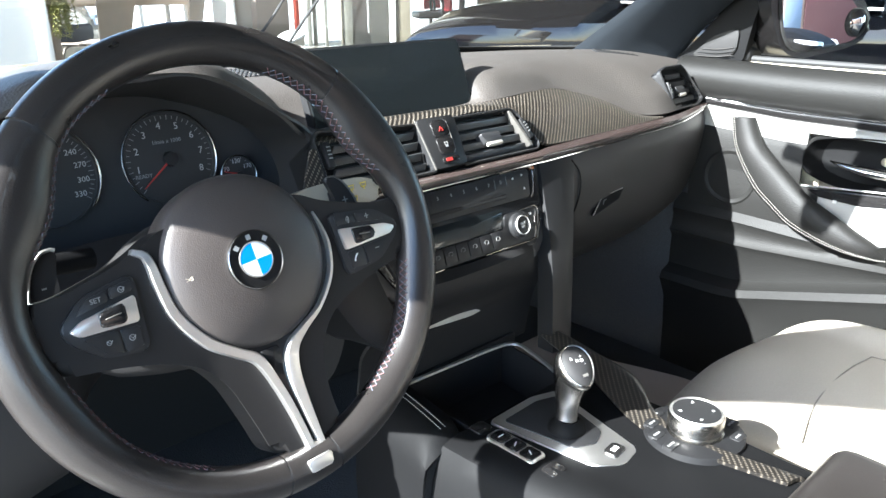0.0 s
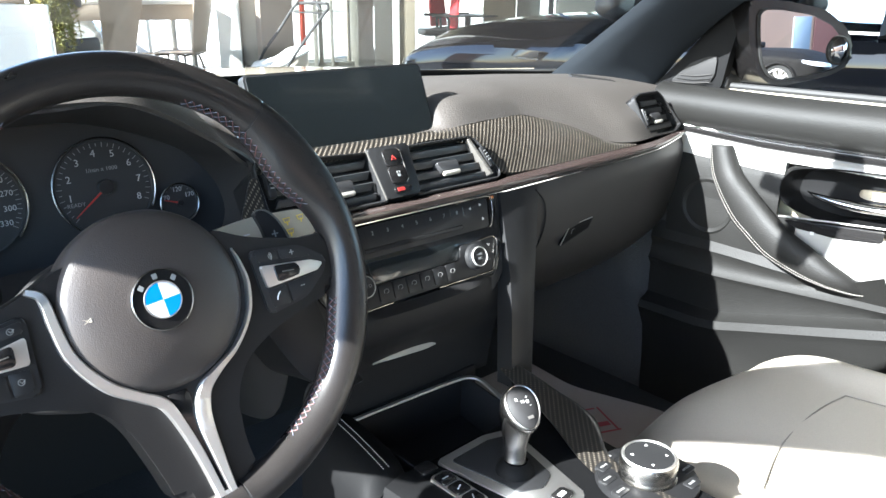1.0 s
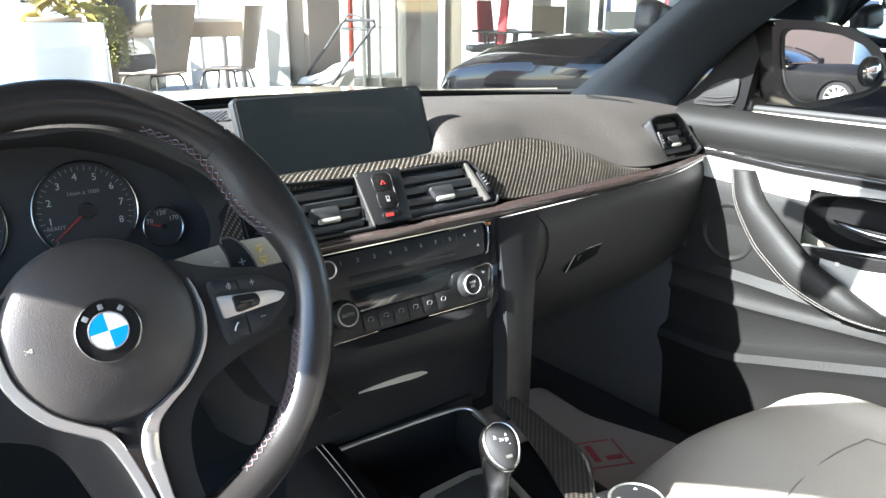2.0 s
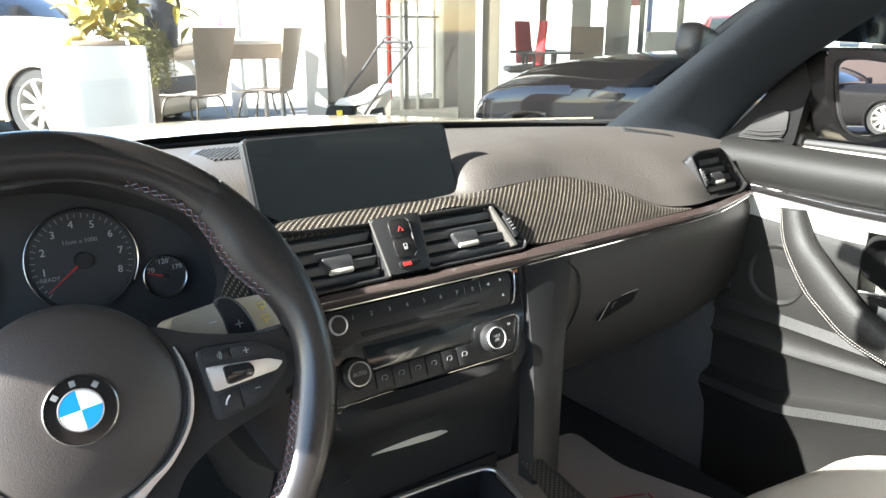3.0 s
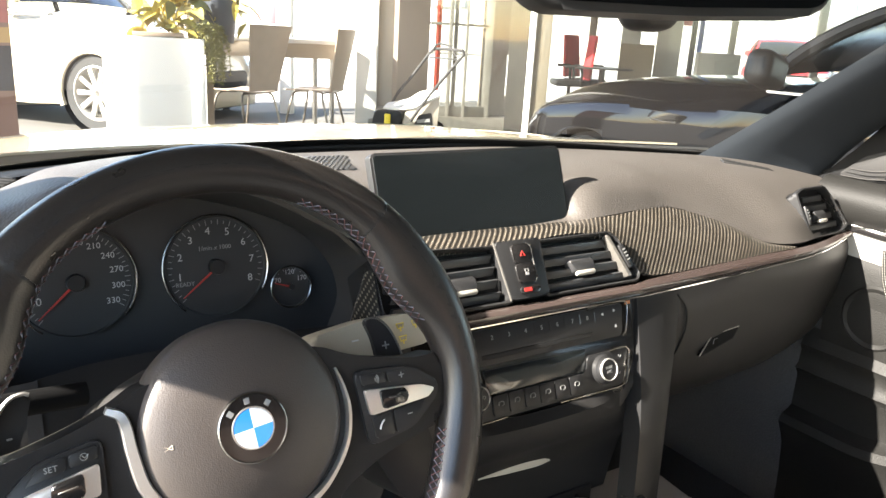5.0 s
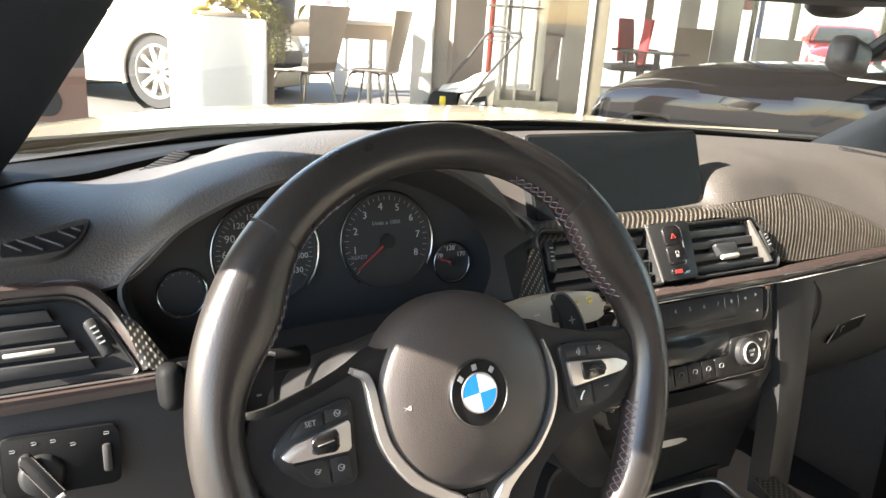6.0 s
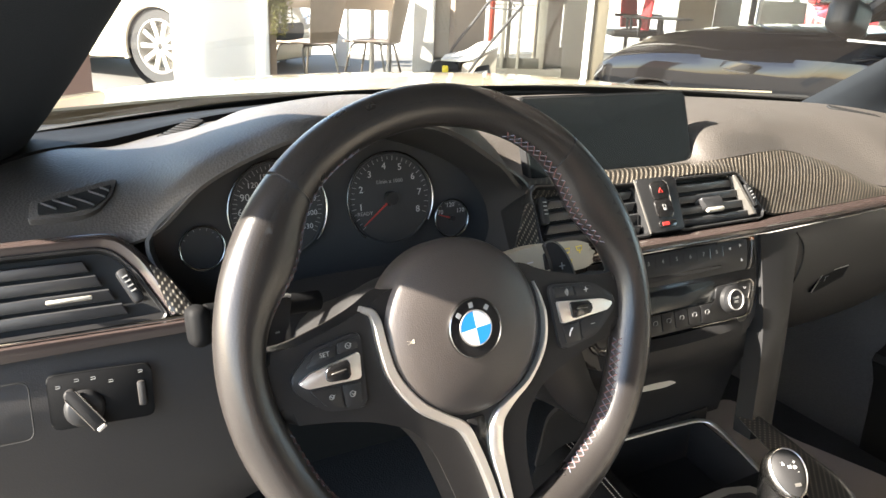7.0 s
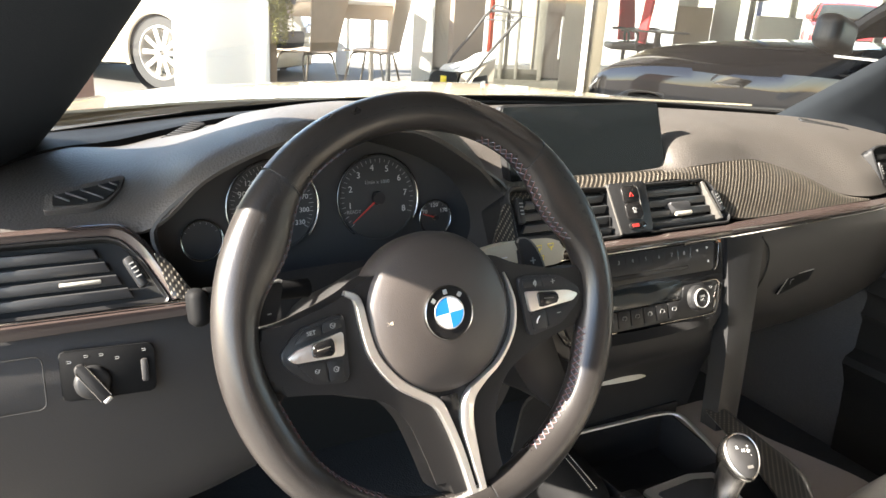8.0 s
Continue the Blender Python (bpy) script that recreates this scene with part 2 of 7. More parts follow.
def prism(outline, depth, m=None, bevel=0.0, seg=2, bm=None):
    """Extrudes a 2D outline (x, y) along -z by depth, its front face at z = 0, with rounded rims."""
    bm = bm or bmesh.new()
    old = set(bm.verts)
    front = [bm.verts.new((x, y, 0)) for x, y in outline]
    back = [bm.verts.new((x, y, -depth)) for x, y in outline]
    f = bm.faces.new(front)
    bm.faces.new(back[::-1])
    n = len(outline)
    for i in range(n):
        bm.faces.new((front[i], back[i], back[(i + 1) % n], front[(i + 1) % n]))
    if bevel:
        bmesh.ops.bevel(bm, geom=list(f.edges), offset=bevel, segments=seg, profile=0.5, affect="EDGES", clamp_overlap=True)
    vs = [v for v in bm.verts if v not in old]
    if m is not None:
        bmesh.ops.transform(bm, matrix=m, verts=vs)
    return bm


def rounded(w, h, r, n=5, cx=0, cy=0):
    """Outline of a rounded rectangle."""
    pts = []
    for sx, sy, a0 in ((1, 1, 0), (-1, 1, 90), (-1, -1, 180), (1, -1, 270)):
        for i in range(n + 1):
            a = radians(a0 + 90 * i / n)
            pts.append((cx + sx * (w / 2 - r) + r * math.cos(a), cy + sy * (h / 2 - r) + r * math.sin(a)))
    return pts


def soften(outline, r, n=4):
    """Rounds the corners of a 2D outline."""
    out = []
    k = len(outline)
    for i in range(k):
        p, a, b = Vector(outline[i]), Vector(outline[i - 1]), Vector(outline[(i + 1) % k])
        da, db = (a - p), (b - p)
        q = min(r, da.length * 0.45, db.length * 0.45)
        s, e = p + da.normalized() * q, p + db.normalized() * q
        for j in range(n + 1):
            t = j / n
            v = s * (1 - t) ** 2 + p * 2 * t * (1 - t) + e * t ** 2
            out.append((v.x, v.y))
    return out


def spline(points, n):
    """n + 1 points of a smooth curve through the points, evenly by chord."""
    P = [Vector(p) for p in points]
    if len(P) == 2:
        return [P[0].lerp(P[1], i / n) for i in range(n + 1)]
    lens = [0.0]
    for a, b in zip(P, P[1:]):
        lens.append(lens[-1] + max(1e-6, (b - a).length))
    out = []
    for i in range(n + 1):
        d = lens[-1] * i / n
        k = max(j for j in range(len(P) - 1) if lens[j] <= d + 1e-9)
        t = (d - lens[k]) / (lens[k + 1] - lens[k])
        p1, p2 = P[k], P[k + 1]
        h = lens[k + 1] - lens[k]
        m1 = (P[k + 1] - P[k - 1]) / (lens[k + 1] - lens[k - 1]) if k else (p2 - p1) / h
        m2 = (P[k + 2] - P[k]) / (lens[k + 2] - lens[k]) if k + 2 < len(P) else (p2 - p1) / h
        out.append(p1 * (2 * t**3 - 3 * t**2 + 1) + m1 * h * (t**3 - 2 * t**2 + t) + p2 * (3 * t**2 - 2 * t**3) + m2 * h * (t**3 - t**2))
    return out


def loft(rows, nu=0, nv=0, thick=0.0, closed=False, bm=None):
    """A smooth sheet through rows of points; nu steps along each row, nv across the rows; thick gives it a back."""
    bm = bm or bmesh.new()
    if nu:
        rows = [spline(r, nu) for r in rows]
    else:
        rows = [[Vector(p) for p in r] for r in rows]
    if nv:
        cols = [spline([r[i] for r in rows], nv) for i in range(len(rows[0]))]
        rows = [[c[j] for c in cols] for j in range(nv + 1)]
    g = [[bm.verts.new(p) for p in r] for r in rows]
    k = len(g[0])
    made = []
    for a, b in zip(g, g[1:]):
        for i in range(k if closed else k - 1):
            made.append(bm.faces.new((a[i], a[(i + 1) % k], b[(i + 1) % k], b[i])))
    if closed:
        bm.faces.new(g[0][::-1])
        bm.faces.new(g[-1])
    if thick:
        bmesh.ops.recalc_face_normals(bm, faces=made)
        bmesh.ops.solidify(bm, geom=made, thickness=thick)
    return bm


def tube(points, radius, n=10, steps=0, squash=1.0, closed=False, bm=None, taper=None):
    """A round rod along a curve; squash flattens it; taper gives a radius factor along it."""
    bm = bm or bmesh.new()
    P = spline(points, steps) if steps else [Vector(p) for p in points]
    k = len(P)
    rings = []
    ref = None
    for i in range(k):
        a = P[i - 1] if (i or closed) else P[i]
        b = P[(i + 1) % k] if (i < k - 1 or closed) else P[i]
        d = (b - a).normalized()
        if ref is None:
            ref = Vector((0, 0, 1)) if abs(d.z) < 0.9 else Vector((0, 1, 0))
        u = (ref - d * ref.dot(d)).normalized()
        ref = u
        v = d.cross(u)
        r = radius * (taper(i / max(1, k - 1)) if taper else 1)
        rings.append([bm.verts.new(P[i] + (u * math.cos(2 * math.pi * j / n) * squash + v * math.sin(2 * math.pi * j / n)) * r) for j in range(n)])
    for i in range(k if closed else k - 1):
        a, b = rings[i], rings[(i + 1) % k]
        for j in range(n):
            bm.faces.new((a[j], a[(j + 1) % n], b[(j + 1) % n], b[j]))
    if not closed:
        bm.faces.new(rings[0][::-1])
        bm.faces.new(rings[-1])
    return bm


def lathe(profile, m=None, n=32, bm=None):
    """Turns a profile of (radius, height) round the z axis."""
    bm = bm or bmesh.new()
    old = set(bm.verts)
    rings = []
    for r, h in profile:
        if r < 1e-6:
            rings.append([bm.verts.new((0, 0, h))])
        else:
            rings.append([bm.verts.new((r * math.cos(2 * math.pi * j / n), r * math.sin(2 * math.pi * j / n), h)) for j in range(n)])
    for a, b in zip(rings, rings[1:]):
        for j in range(n):
            q = [a[j % len(a)], a[(j + 1) % len(a)], b[(j + 1) % len(b)], b[j % len(b)]]
            q = list(dict.fromkeys(q))
            if len(q) > 2:
                bm.faces.new(q)
    if m is not None:
        bmesh.ops.transform(bm, matrix=m, verts=[v for v in bm.verts if v not in old])
    return bm


def lettering(name, text, size, m, mat, parent, thick=0.0002):
    """Printed characters, centred on the pose, as a mesh part."""
    cu = bpy.data.curves.new(name, "FONT")
    cu.body, cu.size, cu.align_x, cu.align_y, cu.extrude = text, size, "CENTER", "CENTER", thick
    cu.resolution_u = 2
    tmp = bpy.data.objects.new(name, cu)
    me = bpy.data.meshes.new_from_object(tmp)
    bpy.data.objects.remove(tmp)
    me.transform(world_of(parent).inverted() @ m)
    me.materials.clear()
    me.materials.append(mat)
    ob = new(name, me)
    ob.parent = parent
    return ob


# ---------------------------------------------------------------- ground and shop front
def ground_sheet():
    bm = bmesh.new()
    for x0, x1, y0, y1 in ((-300, 300, -300, 300),):
        vs = [bm.verts.new(p) for p in ((x0, y0, 0), (x1, y0, 0), (x1, y1, 0), (x0, y1, 0))]
        bm.faces.new(vs)
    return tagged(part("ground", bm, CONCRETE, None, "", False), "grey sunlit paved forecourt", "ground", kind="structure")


ground_sheet()

# ---------------------------------------------------------------- own car: shell
car = thing("car_body", "cream-white coupe shell with bonnet, pillars and roof, driver's door open", "car", (0, 0, 0))


def bonnet():
    rows = []
    for y, z, w, fall in ((0.78, 0.930, 0.80, 0.010), (0.98, 0.930, 0.82, 0.045), (1.15, 0.911, 0.83, 0.065), (1.45, 0.862, 0.82, 0.075), (1.75, 0.79, 0.78, 0.075), (1.98, 0.68, 0.72, 0.075)):
        row = []
        for k in range(-6, 7):
            u = k / 6
            ridge = 0.005 * math.exp(-((abs(u) - 0.42) / 0.1) ** 2)
            row.append((u * w, y - 0.12 * u * u, z - fall * abs(u) ** 2.1 + ridge))
        rows.append(row)
    return loft(rows, nu=48, nv=24, thick=0.004)


part("bonnet", bonnet(), PAINT_WHITE, car, "cream-white bonnet with two raised ribs")
part("front_bumper", loft([[(u * 0.8, 1.99 - 0.2 * u * u, z) for u in (-1, -0.5, 0, 0.5, 1)] for z in (0.68, 0.5, 0.25)], nu=16, nv=6, thick=0.01), PAINT_WHITE, car)
for s in (-1, 1):
    part("wing", loft([[(s * (0.81 - 0.09 * (1 - t)), 0.6 + 1.25 * u - 0.0 * t, 0.25 + 0.64 * t - 0.1 * u * u) for u in (0, 0.3, 0.6, 0.9, 1.0)] for t in (0, 0.5, 0.9, 1.0)], nu=14, nv=8, thick=0.01), PAINT_WHITE, car)
part("cowl_panel", loft([[(u * 0.74, 0.80 - 0.15 * u * u, 0.905 - 0.012 * u * u) for u in (-1, -0.5, 0, 0.5, 1)], [(u * 0.74, 0.60 - 0.13 * u * u, 0.900 - 0.012 * u * u) for u in (-1, -0.5, 0, 0.5, 1)]], nu=20, nv=3, thick=0.01), RUBBER, car, "black scuttle panel under the windscreen")
part("scuttle_lip", loft([[(u * 0.74, 0.695 - 0.15 * u * u, 0.88) for u in (-1, -0.6, -0.2, 0.2, 0.6, 1)], [(u * 0.74, 0.690 - 0.15 * u * u, 0.9375 - 0.008 * max(0, u) ** 2 - 0.02 * max(0, -u) ** 2) for u in (-1, -0.6, -0.2, 0.2, 0.6, 1)], [(u * 0.74, 0.672 - 0.15 * u * u, 0.9365 - 0.008 * max(0, u) ** 2 - 0.02 * max(0, -u) ** 2) for u in (-1, -0.6, -0.2, 0.2, 0.6, 1)]], nu=24, nv=6, thick=0.004), RUBBER, car, "black rubber lip at the foot of the windscreen")


def screen_point(u, t):
    """A point of the windscreen: u from -1 at the driver's pillar to 1, t from 0 at the base to 1 at the roof."""
    half = 0.66 - 0.16 * t
    return Vector((u * half, 0.70 - 0.98 * t - (0.20 - 0.14 * t) * u * u, 0.925 + 0.385 * t + 0.012 * (1 - u * u) + 0.06 * t * (1 - t)))


wind = part("windscreen", loft([[screen_point(u, t) for u in (-1, -0.6, -0.2, 0.2, 0.6, 1)] for t in (0, 0.33, 0.66, 1)], nu=24, nv=14), GLASS, car, "raked laminated windscreen")
wind.visible_shadow = False
part("frit_band", loft([[screen_point(u, t) - Vector((0, 0.004, 0.004)) for u in (-1, -0.6, -0.2, 0.2, 0.6, 1)] for t in (0, 0.035)], nu=24, nv=2, thick=0.001), VOID, car, "black border of the windscreen")


def pillar(s):
    """A-pillar lining: from the dash corner up to the roof, widest at its foot."""
    rows = []
    for h in (-0.03, 0.0, 0.06, 0.14, 0.22, 0.30, 0.38):
        a = Vector((s * (0.627 - 0.555 * h + 0.45 * h * h), 0.456 - 1.79 * h + 0.55 * h * h, 0.93 + h))
        out = Vector((s * (0.722 - 0.20 * h), 0.285 - 0.75 * h - 2.2 * h * h, 0.93 + h * 0.97))
        mid = a.lerp(out, 0.5) + Vector((-s * 0.012, -0.020, 0.0))
        rows.append([a + Vector((s * 0.014, 0.008, -0.004)), a, a.lerp(mid, 0.5) + Vector((-s * 0.006, -0.006, 0)), mid, mid.lerp(out, 0.55) + Vector((-s * 0.002, -0.008, 0)), out, out + Vector((s * 0.03, 0.03, 0.004))])
    return loft(rows, nu=18, nv=26, thick=0.004)


for s in (-1, 1):
    part("pillar_lining", pillar(s), LINING, car, "dark textile-covered windscreen pillar")
part("pillar_outer", loft([[(-0.722 + 0.20 * h, 0.290 - 0.75 * h - 2.2 * h * h, 0.93 + 0.97 * h), (-0.768 + 0.20 * h, 0.272 - 0.75 * h - 2.2 * h * h, 0.93 + 0.97 * h), (-0.775 + 0.22 * h, 0.36 - 0.8 * h - 2.0 * h * h, 0.93 + 0.97 * h)] for h in (-0.03, 0.06, 0.14, 0.22, 0.30, 0.38)], nu=8, nv=16, thick=0.004), RUBBER, car, "black outer edge of the driver's pillar with seal")
part("headliner", loft([[(u * 0.56, y, z - 0.03 * u * u) for u in (-1, -0.6, 0, 0.6, 1)] for y, z in ((-0.26, 1.325), (-0.6, 1.35), (-1.2, 1.33), (-1.9, 1.24))], nu=12, nv=10, thick=0.03), LINING, car)
for s in (-1, 1):
    part("roof_rail", tube([(s * 0.57, -0.24, 1.30), (s * 0.58, -0.7, 1.315), (s * 0.57, -1.2, 1.29), (s * 0.56, -1.9, 1.20)], 0.028, 10, 12), LINING, car)
    part("rear_quarter", loft([[(s * 0.74, y, z) for y in (-0.95, -1.5, -2.0)] for z in (0.3, 0.92)] + [[(s * 0.60, y, z) for y, z in ((-0.98, 1.29), (-1.5, 1.26), (-2.0, 1.15))]], nu=8, nv=8, thick=0.02), LINING, car)
part("rear_wall", loft([[(x, -1.75, 0.3) for x in (-0.74, 0.74)], [(x, -1.95, 0.95) for x in (-0.74, 0.74)]], nu=4, nv=4, thick=0.05), LINING, car)
part("roof_skin", loft([[(u * 0.60, y, z - 0.035 * u * u) for u in (-1, -0.6, 0, 0.6, 1)] for y, z in ((-0.27, 1.365), (-0.6, 1.392), (-1.2, 1.375), (-1.95, 1.285))], nu=12, nv=10, thick=0.012), PAINT_WHITE, car)
part("boot_lid", loft([[(u * 0.74, y, z - 0.04 * u * u) for u in (-1, -0.5, 0, 0.5, 1)] for y, z in ((-1.97, 0.96), (-2.3, 0.95), (-2.55, 0.90), (-2.6, 0.30))], nu=12, nv=12, thick=0.012), PAINT_WHITE, car)
for s in (-1, 1):
    part("sill", B((0.05, 1.62, 0.10), pose(s * 0.775, -0.30, 0.22), 0.02), PAINT_WHITE, car)
    part("rear_wing", loft([[(s * (0.80 - 0.05 * t), y, 0.25 + 0.67 * t) for y in (-1.1, -1.6, -2.1, -2.55)] for t in (0, 0.5, 0.9, 1.0)], nu=10, nv=8, thick=0.01), PAINT_WHITE, car)
    for y in (1.08, -1.72):
        road_wheel = part("wheel", lathe([(0.0, 0.02), (0.22, 0.04), (0.235, 0.09), (0.235, -0.10)], pose(s * 0.765, y, 0.325, 0, 90 * s, 0), 32), SILVER, car)
        part("tyre", lathe([(0.235, 0.095), (0.305, 0.10), (0.325, 0.07), (0.325, -0.09), (0.30, -0.12), (0.235, -0.12)], pose(s * 0.765, y, 0.325, 0, 90 * s, 0), 40), RUBBER, road_wheel)
part("floor_pan", B((1.5, 3.0, 0.04), pose(0, -0.6, 0.29)), CARPET, car, "grey carpeted footwell floor")
for s in (-1, 1):
    part("kick_panel", B((0.03, 0.48, 0.62), pose(s * 0.715, 0.43, 0.60), 0.005), CARPET, car, "dark footwell side trim")
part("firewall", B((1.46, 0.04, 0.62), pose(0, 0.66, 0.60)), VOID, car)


def mirror_inside():
    ob = thing("rear_view_mirror", "dark frameless interior mirror with a stalk on the windscreen", "mirror", (0.0, 0.02, 1.18))
    m = axes((-0.004, -0.004, 1.1785), (0.95, -0.29, 0.012), (0.02, 0.10, 1.0))
    shape = [(-0.128, 0.034), (-0.02, 0.040), (0.128, 0.036), (0.142, 0.004), (0.128, -0.034), (0.0, -0.040), (-0.118, -0.040), (-0.142, -0.020), (-0.146, 0.006)]
    part("housing", prism(soften(shape, 0.022), 0.034, m, 0.009, 3), BUTTON, ob)
    part("mirror_glass", prism(soften([(0.955 * u, 0.87 * v + 0.001) for u, v in shape], 0.018), 0.002, m @ pose(0, 0, 0.0025)), material("dimming_mirror_glass", (0.30, 0.31, 0.33), 0.02, metal=1.0), ob, "dark self-dimming mirror glass")
    part("stalk", tube([(0.0, 0.03, 1.19), (0.005, 0.07, 1.20), (0.0, 0.12, 1.215)], 0.014, 10, 6), BUTTON, ob)
    part("sensor_cover", B((0.052, 0.040, 0.075), pose(0.012, 0.052, 1.164, -8, 0, 0), 0.016, 4), BUTTON, ob)
    return ob


mirror_inside()

# ---------------------------------------------------------------- dashboard
dash = thing("dashboard", "dark grained dashboard with carbon-fibre trim and gloss strip", "dashboard", (0, 0.3, 0.6))
STK_O = Vector((0, 0.112, 0.783))
STK = axes(STK_O, (1, 0, 0), (0, 0.518, 0.856))


def on_stack(u, v, h=0.0, rz=0.0):
    """Pose on the sloping middle face: u to the right, v up the slope, h out of it."""
    return STK @ pose(u, v, h, 0, 0, rz)


RV = axes((0.6252, 0.2112, 0.8822), (0.97, 0.12, -0.02), (0.02, 0.45, 0.9))
RV_OUTLINE = soften([(-0.078, 0.035), (-0.055, 0.041), (0.012, 0.041), (0.024, 0.030), (0.056, -0.022), (0.026, -0.029), (-0.068, -0.029)], 0.006)


def inside(outline, x, y):
    """Whether a point lies within a 2D outline."""
    hit = False
    for (ax, ay), (bx, by) in zip(outline, outline[1:] + outline[:1]):
        if (ay > y) != (by > y) and x < ax + (y - ay) / (by - ay) * (bx - ax):
            hit = not hit
    return hit


def dash_top():
    """Upper pad, section by section across the car, from the windscreen to the trim line."""
    st = {
        -0.74: [(0.52, 0.912), (0.42, 0.920), (0.33, 0.922), (0.265, 0.910), (0.222, 0.898), (0.205, 0.890)],
        -0.60: [(0.57, 0.922), (0.44, 0.934), (0.35, 0.938), (0.27, 0.922), (0.225, 0.906), (0.205, 0.897)],
        -0.545: [(0.59, 0.922), (0.45, 0.928), (0.35, 0.938), (0.27, 0.936), (0.215, 0.917), (0.197, 0.902)],
        -0.50: [(0.60, 0.925), (0.45, 0.934), (0.34, 0.948), (0.26, 0.960), (0.205, 0.958), (0.185, 0.945)],
        -0.46: [(0.605, 0.927), (0.45, 0.940), (0.34, 0.963), (0.26, 0.978), (0.195, 0.980), (0.172, 0.970)],
        -0.42: [(0.61, 0.929), (0.45, 0.947), (0.34, 0.979), (0.24, 0.996), (0.180, 0.996), (0.160, 0.986)],
        -0.30: [(0.62, 0.932), (0.45, 0.952), (0.34, 0.988), (0.24, 1.002), (0.180, 0.998), (0.160, 0.988)],
        -0.21: [(0.62, 0.935), (0.45, 0.950), (0.35, 0.968), (0.27, 0.972), (0.210, 0.958), (0.185, 0.942)],
        -0.165: [(0.62, 0.936), (0.45, 0.944), (0.36, 0.944), (0.29, 0.932), (0.235, 0.915), (0.205, 0.908)],
        -0.12: [(0.62, 0.936), (0.45, 0.942), (0.36, 0.932), (0.31, 0.912), (0.26, 0.903), (0.235, 0.903)],
        0.13: [(0.62, 0.936), (0.45, 0.943), (0.37, 0.940), (0.31, 0.920), (0.26, 0.906), (0.233, 0.905)],
        0.15: [(0.62, 0.936), (0.45, 0.944), (0.36, 0.946), (0.30, 0.940), (0.262, 0.926), (0.233, 0.909)],
        0.18: [(0.62, 0.936), (0.45, 0.945), (0.36, 0.949), (0.30, 0.947), (0.262, 0.937), (0.232, 0.911)],
    }
    right = {
        0.25: [(0.62, 0.935), (0.45, 0.945), (0.36, 0.950), (0.30, 0.947), (0.265, 0.935), (0.239, 0.912)],
        0.31: [(0.615, 0.934), (0.45, 0.945), (0.36, 0.950), (0.30, 0.945), (0.266, 0.929), (0.244, 0.909)],
        0.385: [(0.60, 0.932), (0.45, 0.944), (0.36, 0.947), (0.29, 0.936), (0.24, 0.907), (0.220, 0.888)],
        0.45: [(0.59, 0.930), (0.45, 0.943), (0.36, 0.945), (0.28, 0.930), (0.215, 0.888), (0.190, 0.861)],
        0.52: [(0.57, 0.928), (0.44, 0.941), (0.35, 0.942), (0.27, 0.928), (0.205, 0.888), (0.178, 0.856)],
        0.64: [(0.54, 0.922), (0.42, 0.935), (0.34, 0.936), (0.27, 0.922), (0.22, 0.892), (0.203, 0.858)],
        0.74: [(0.50, 0.912), (0.40, 0.925), (0.33, 0.926), (0.27, 0.915), (0.225, 0.890), (0.208, 0.863)],
    }
    rows = [[(x, y, z) for y, z in st[x]] for x in st] + [[(x, y, z) for y, z in right[x]] for x in right]
    bm = loft(rows, nu=70, nv=220, thick=0.004)
    back = RV.inverted()
    gone = []
    for f in bm.faces:
        c = f.calc_center_median()
        if c.x > 0.5 and c.z < 0.935:
            q = back @ c
            if abs(q.z) < 0.03 and inside(RV_OUTLINE, (q.x + 0.011) / 0.96 - 0.011, q.y / 0.95):
                gone.append(f)
    bmesh.ops.delete(bm, geom=gone, context="FACES")
    return bm


part("upper_pad", dash_top(), DASH, dash, "grained dash top, lighter than the lower dash, with a hood over the dials")
# dark sheet over the dash valley, in place of the pillar's shadow there
rows = []
for x, y0, z0 in ((-0.71, 0.300, 0.9285), (-0.66, 0.335, 0.9345), (-0.608, 0.376, 0.940), (-0.549, 0.420, 0.9365), (-0.483, 0.455, 0.942), (-0.42, 0.480, 0.948), (-0.34, 0.505, 0.951), (-0.25, 0.530, 0.949), (-0.15, 0.550, 0.946)):
    y1 = 0.672 - 0.2 * (x / 0.66) ** 2
    rows.append([(x, y0, z0 - 0.010), (x, y0 + 0.004, z0), (x, y0 * 0.5 + y1 * 0.5, z0 * 0.5 + 0.4685), (x, y1, 0.936)])
part("defroster_panel", loft(rows, nu=10, nv=24, thick=0.003), SAIL_BLACK, dash, "dark sheet standing in for the shadow along the windscreen's foot")


def carbon_panel():
    """Carbon panel over the vents, widening to the passenger's side and ending in a point."""
    top = [(-0.165, 0.222, 0.906), (-0.1, 0.240, 0.907), (0.0, 0.243, 0.907), (0.12, 0.233, 0.909), (0.19, 0.230, 0.911), (0.25, 0.238, 0.912), (0.306, 0.243, 0.909), (0.385, 0.221, 0.889), (0.448, 0.188, 0.861), (0.50, 0.173, 0.853)]
    low = [(-0.165, 0.190, 0.903), (-0.1, 0.191, 0.904), (0.0, 0.191, 0.904), (0.12, 0.189, 0.903), (0.172, 0.158, 0.860), (0.22, 0.157, 0.854), (0.28, 0.160, 0.853), (0.36, 0.165, 0.852), (0.43, 0.169, 0.852), (0.50, 0.172, 0.852)]
    rows = []
    for a, b in zip(spline(top, 60), spline(low, 60)):
        bulge = Vector((0, -0.004, 0.005)) * min(1, (a - b).length / 0.06)
        rows.append([a, a.lerp(b, 0.33) + bulge, a.lerp(b, 0.66) + bulge, b])
    return loft(rows, nu=8, thick=0.005)


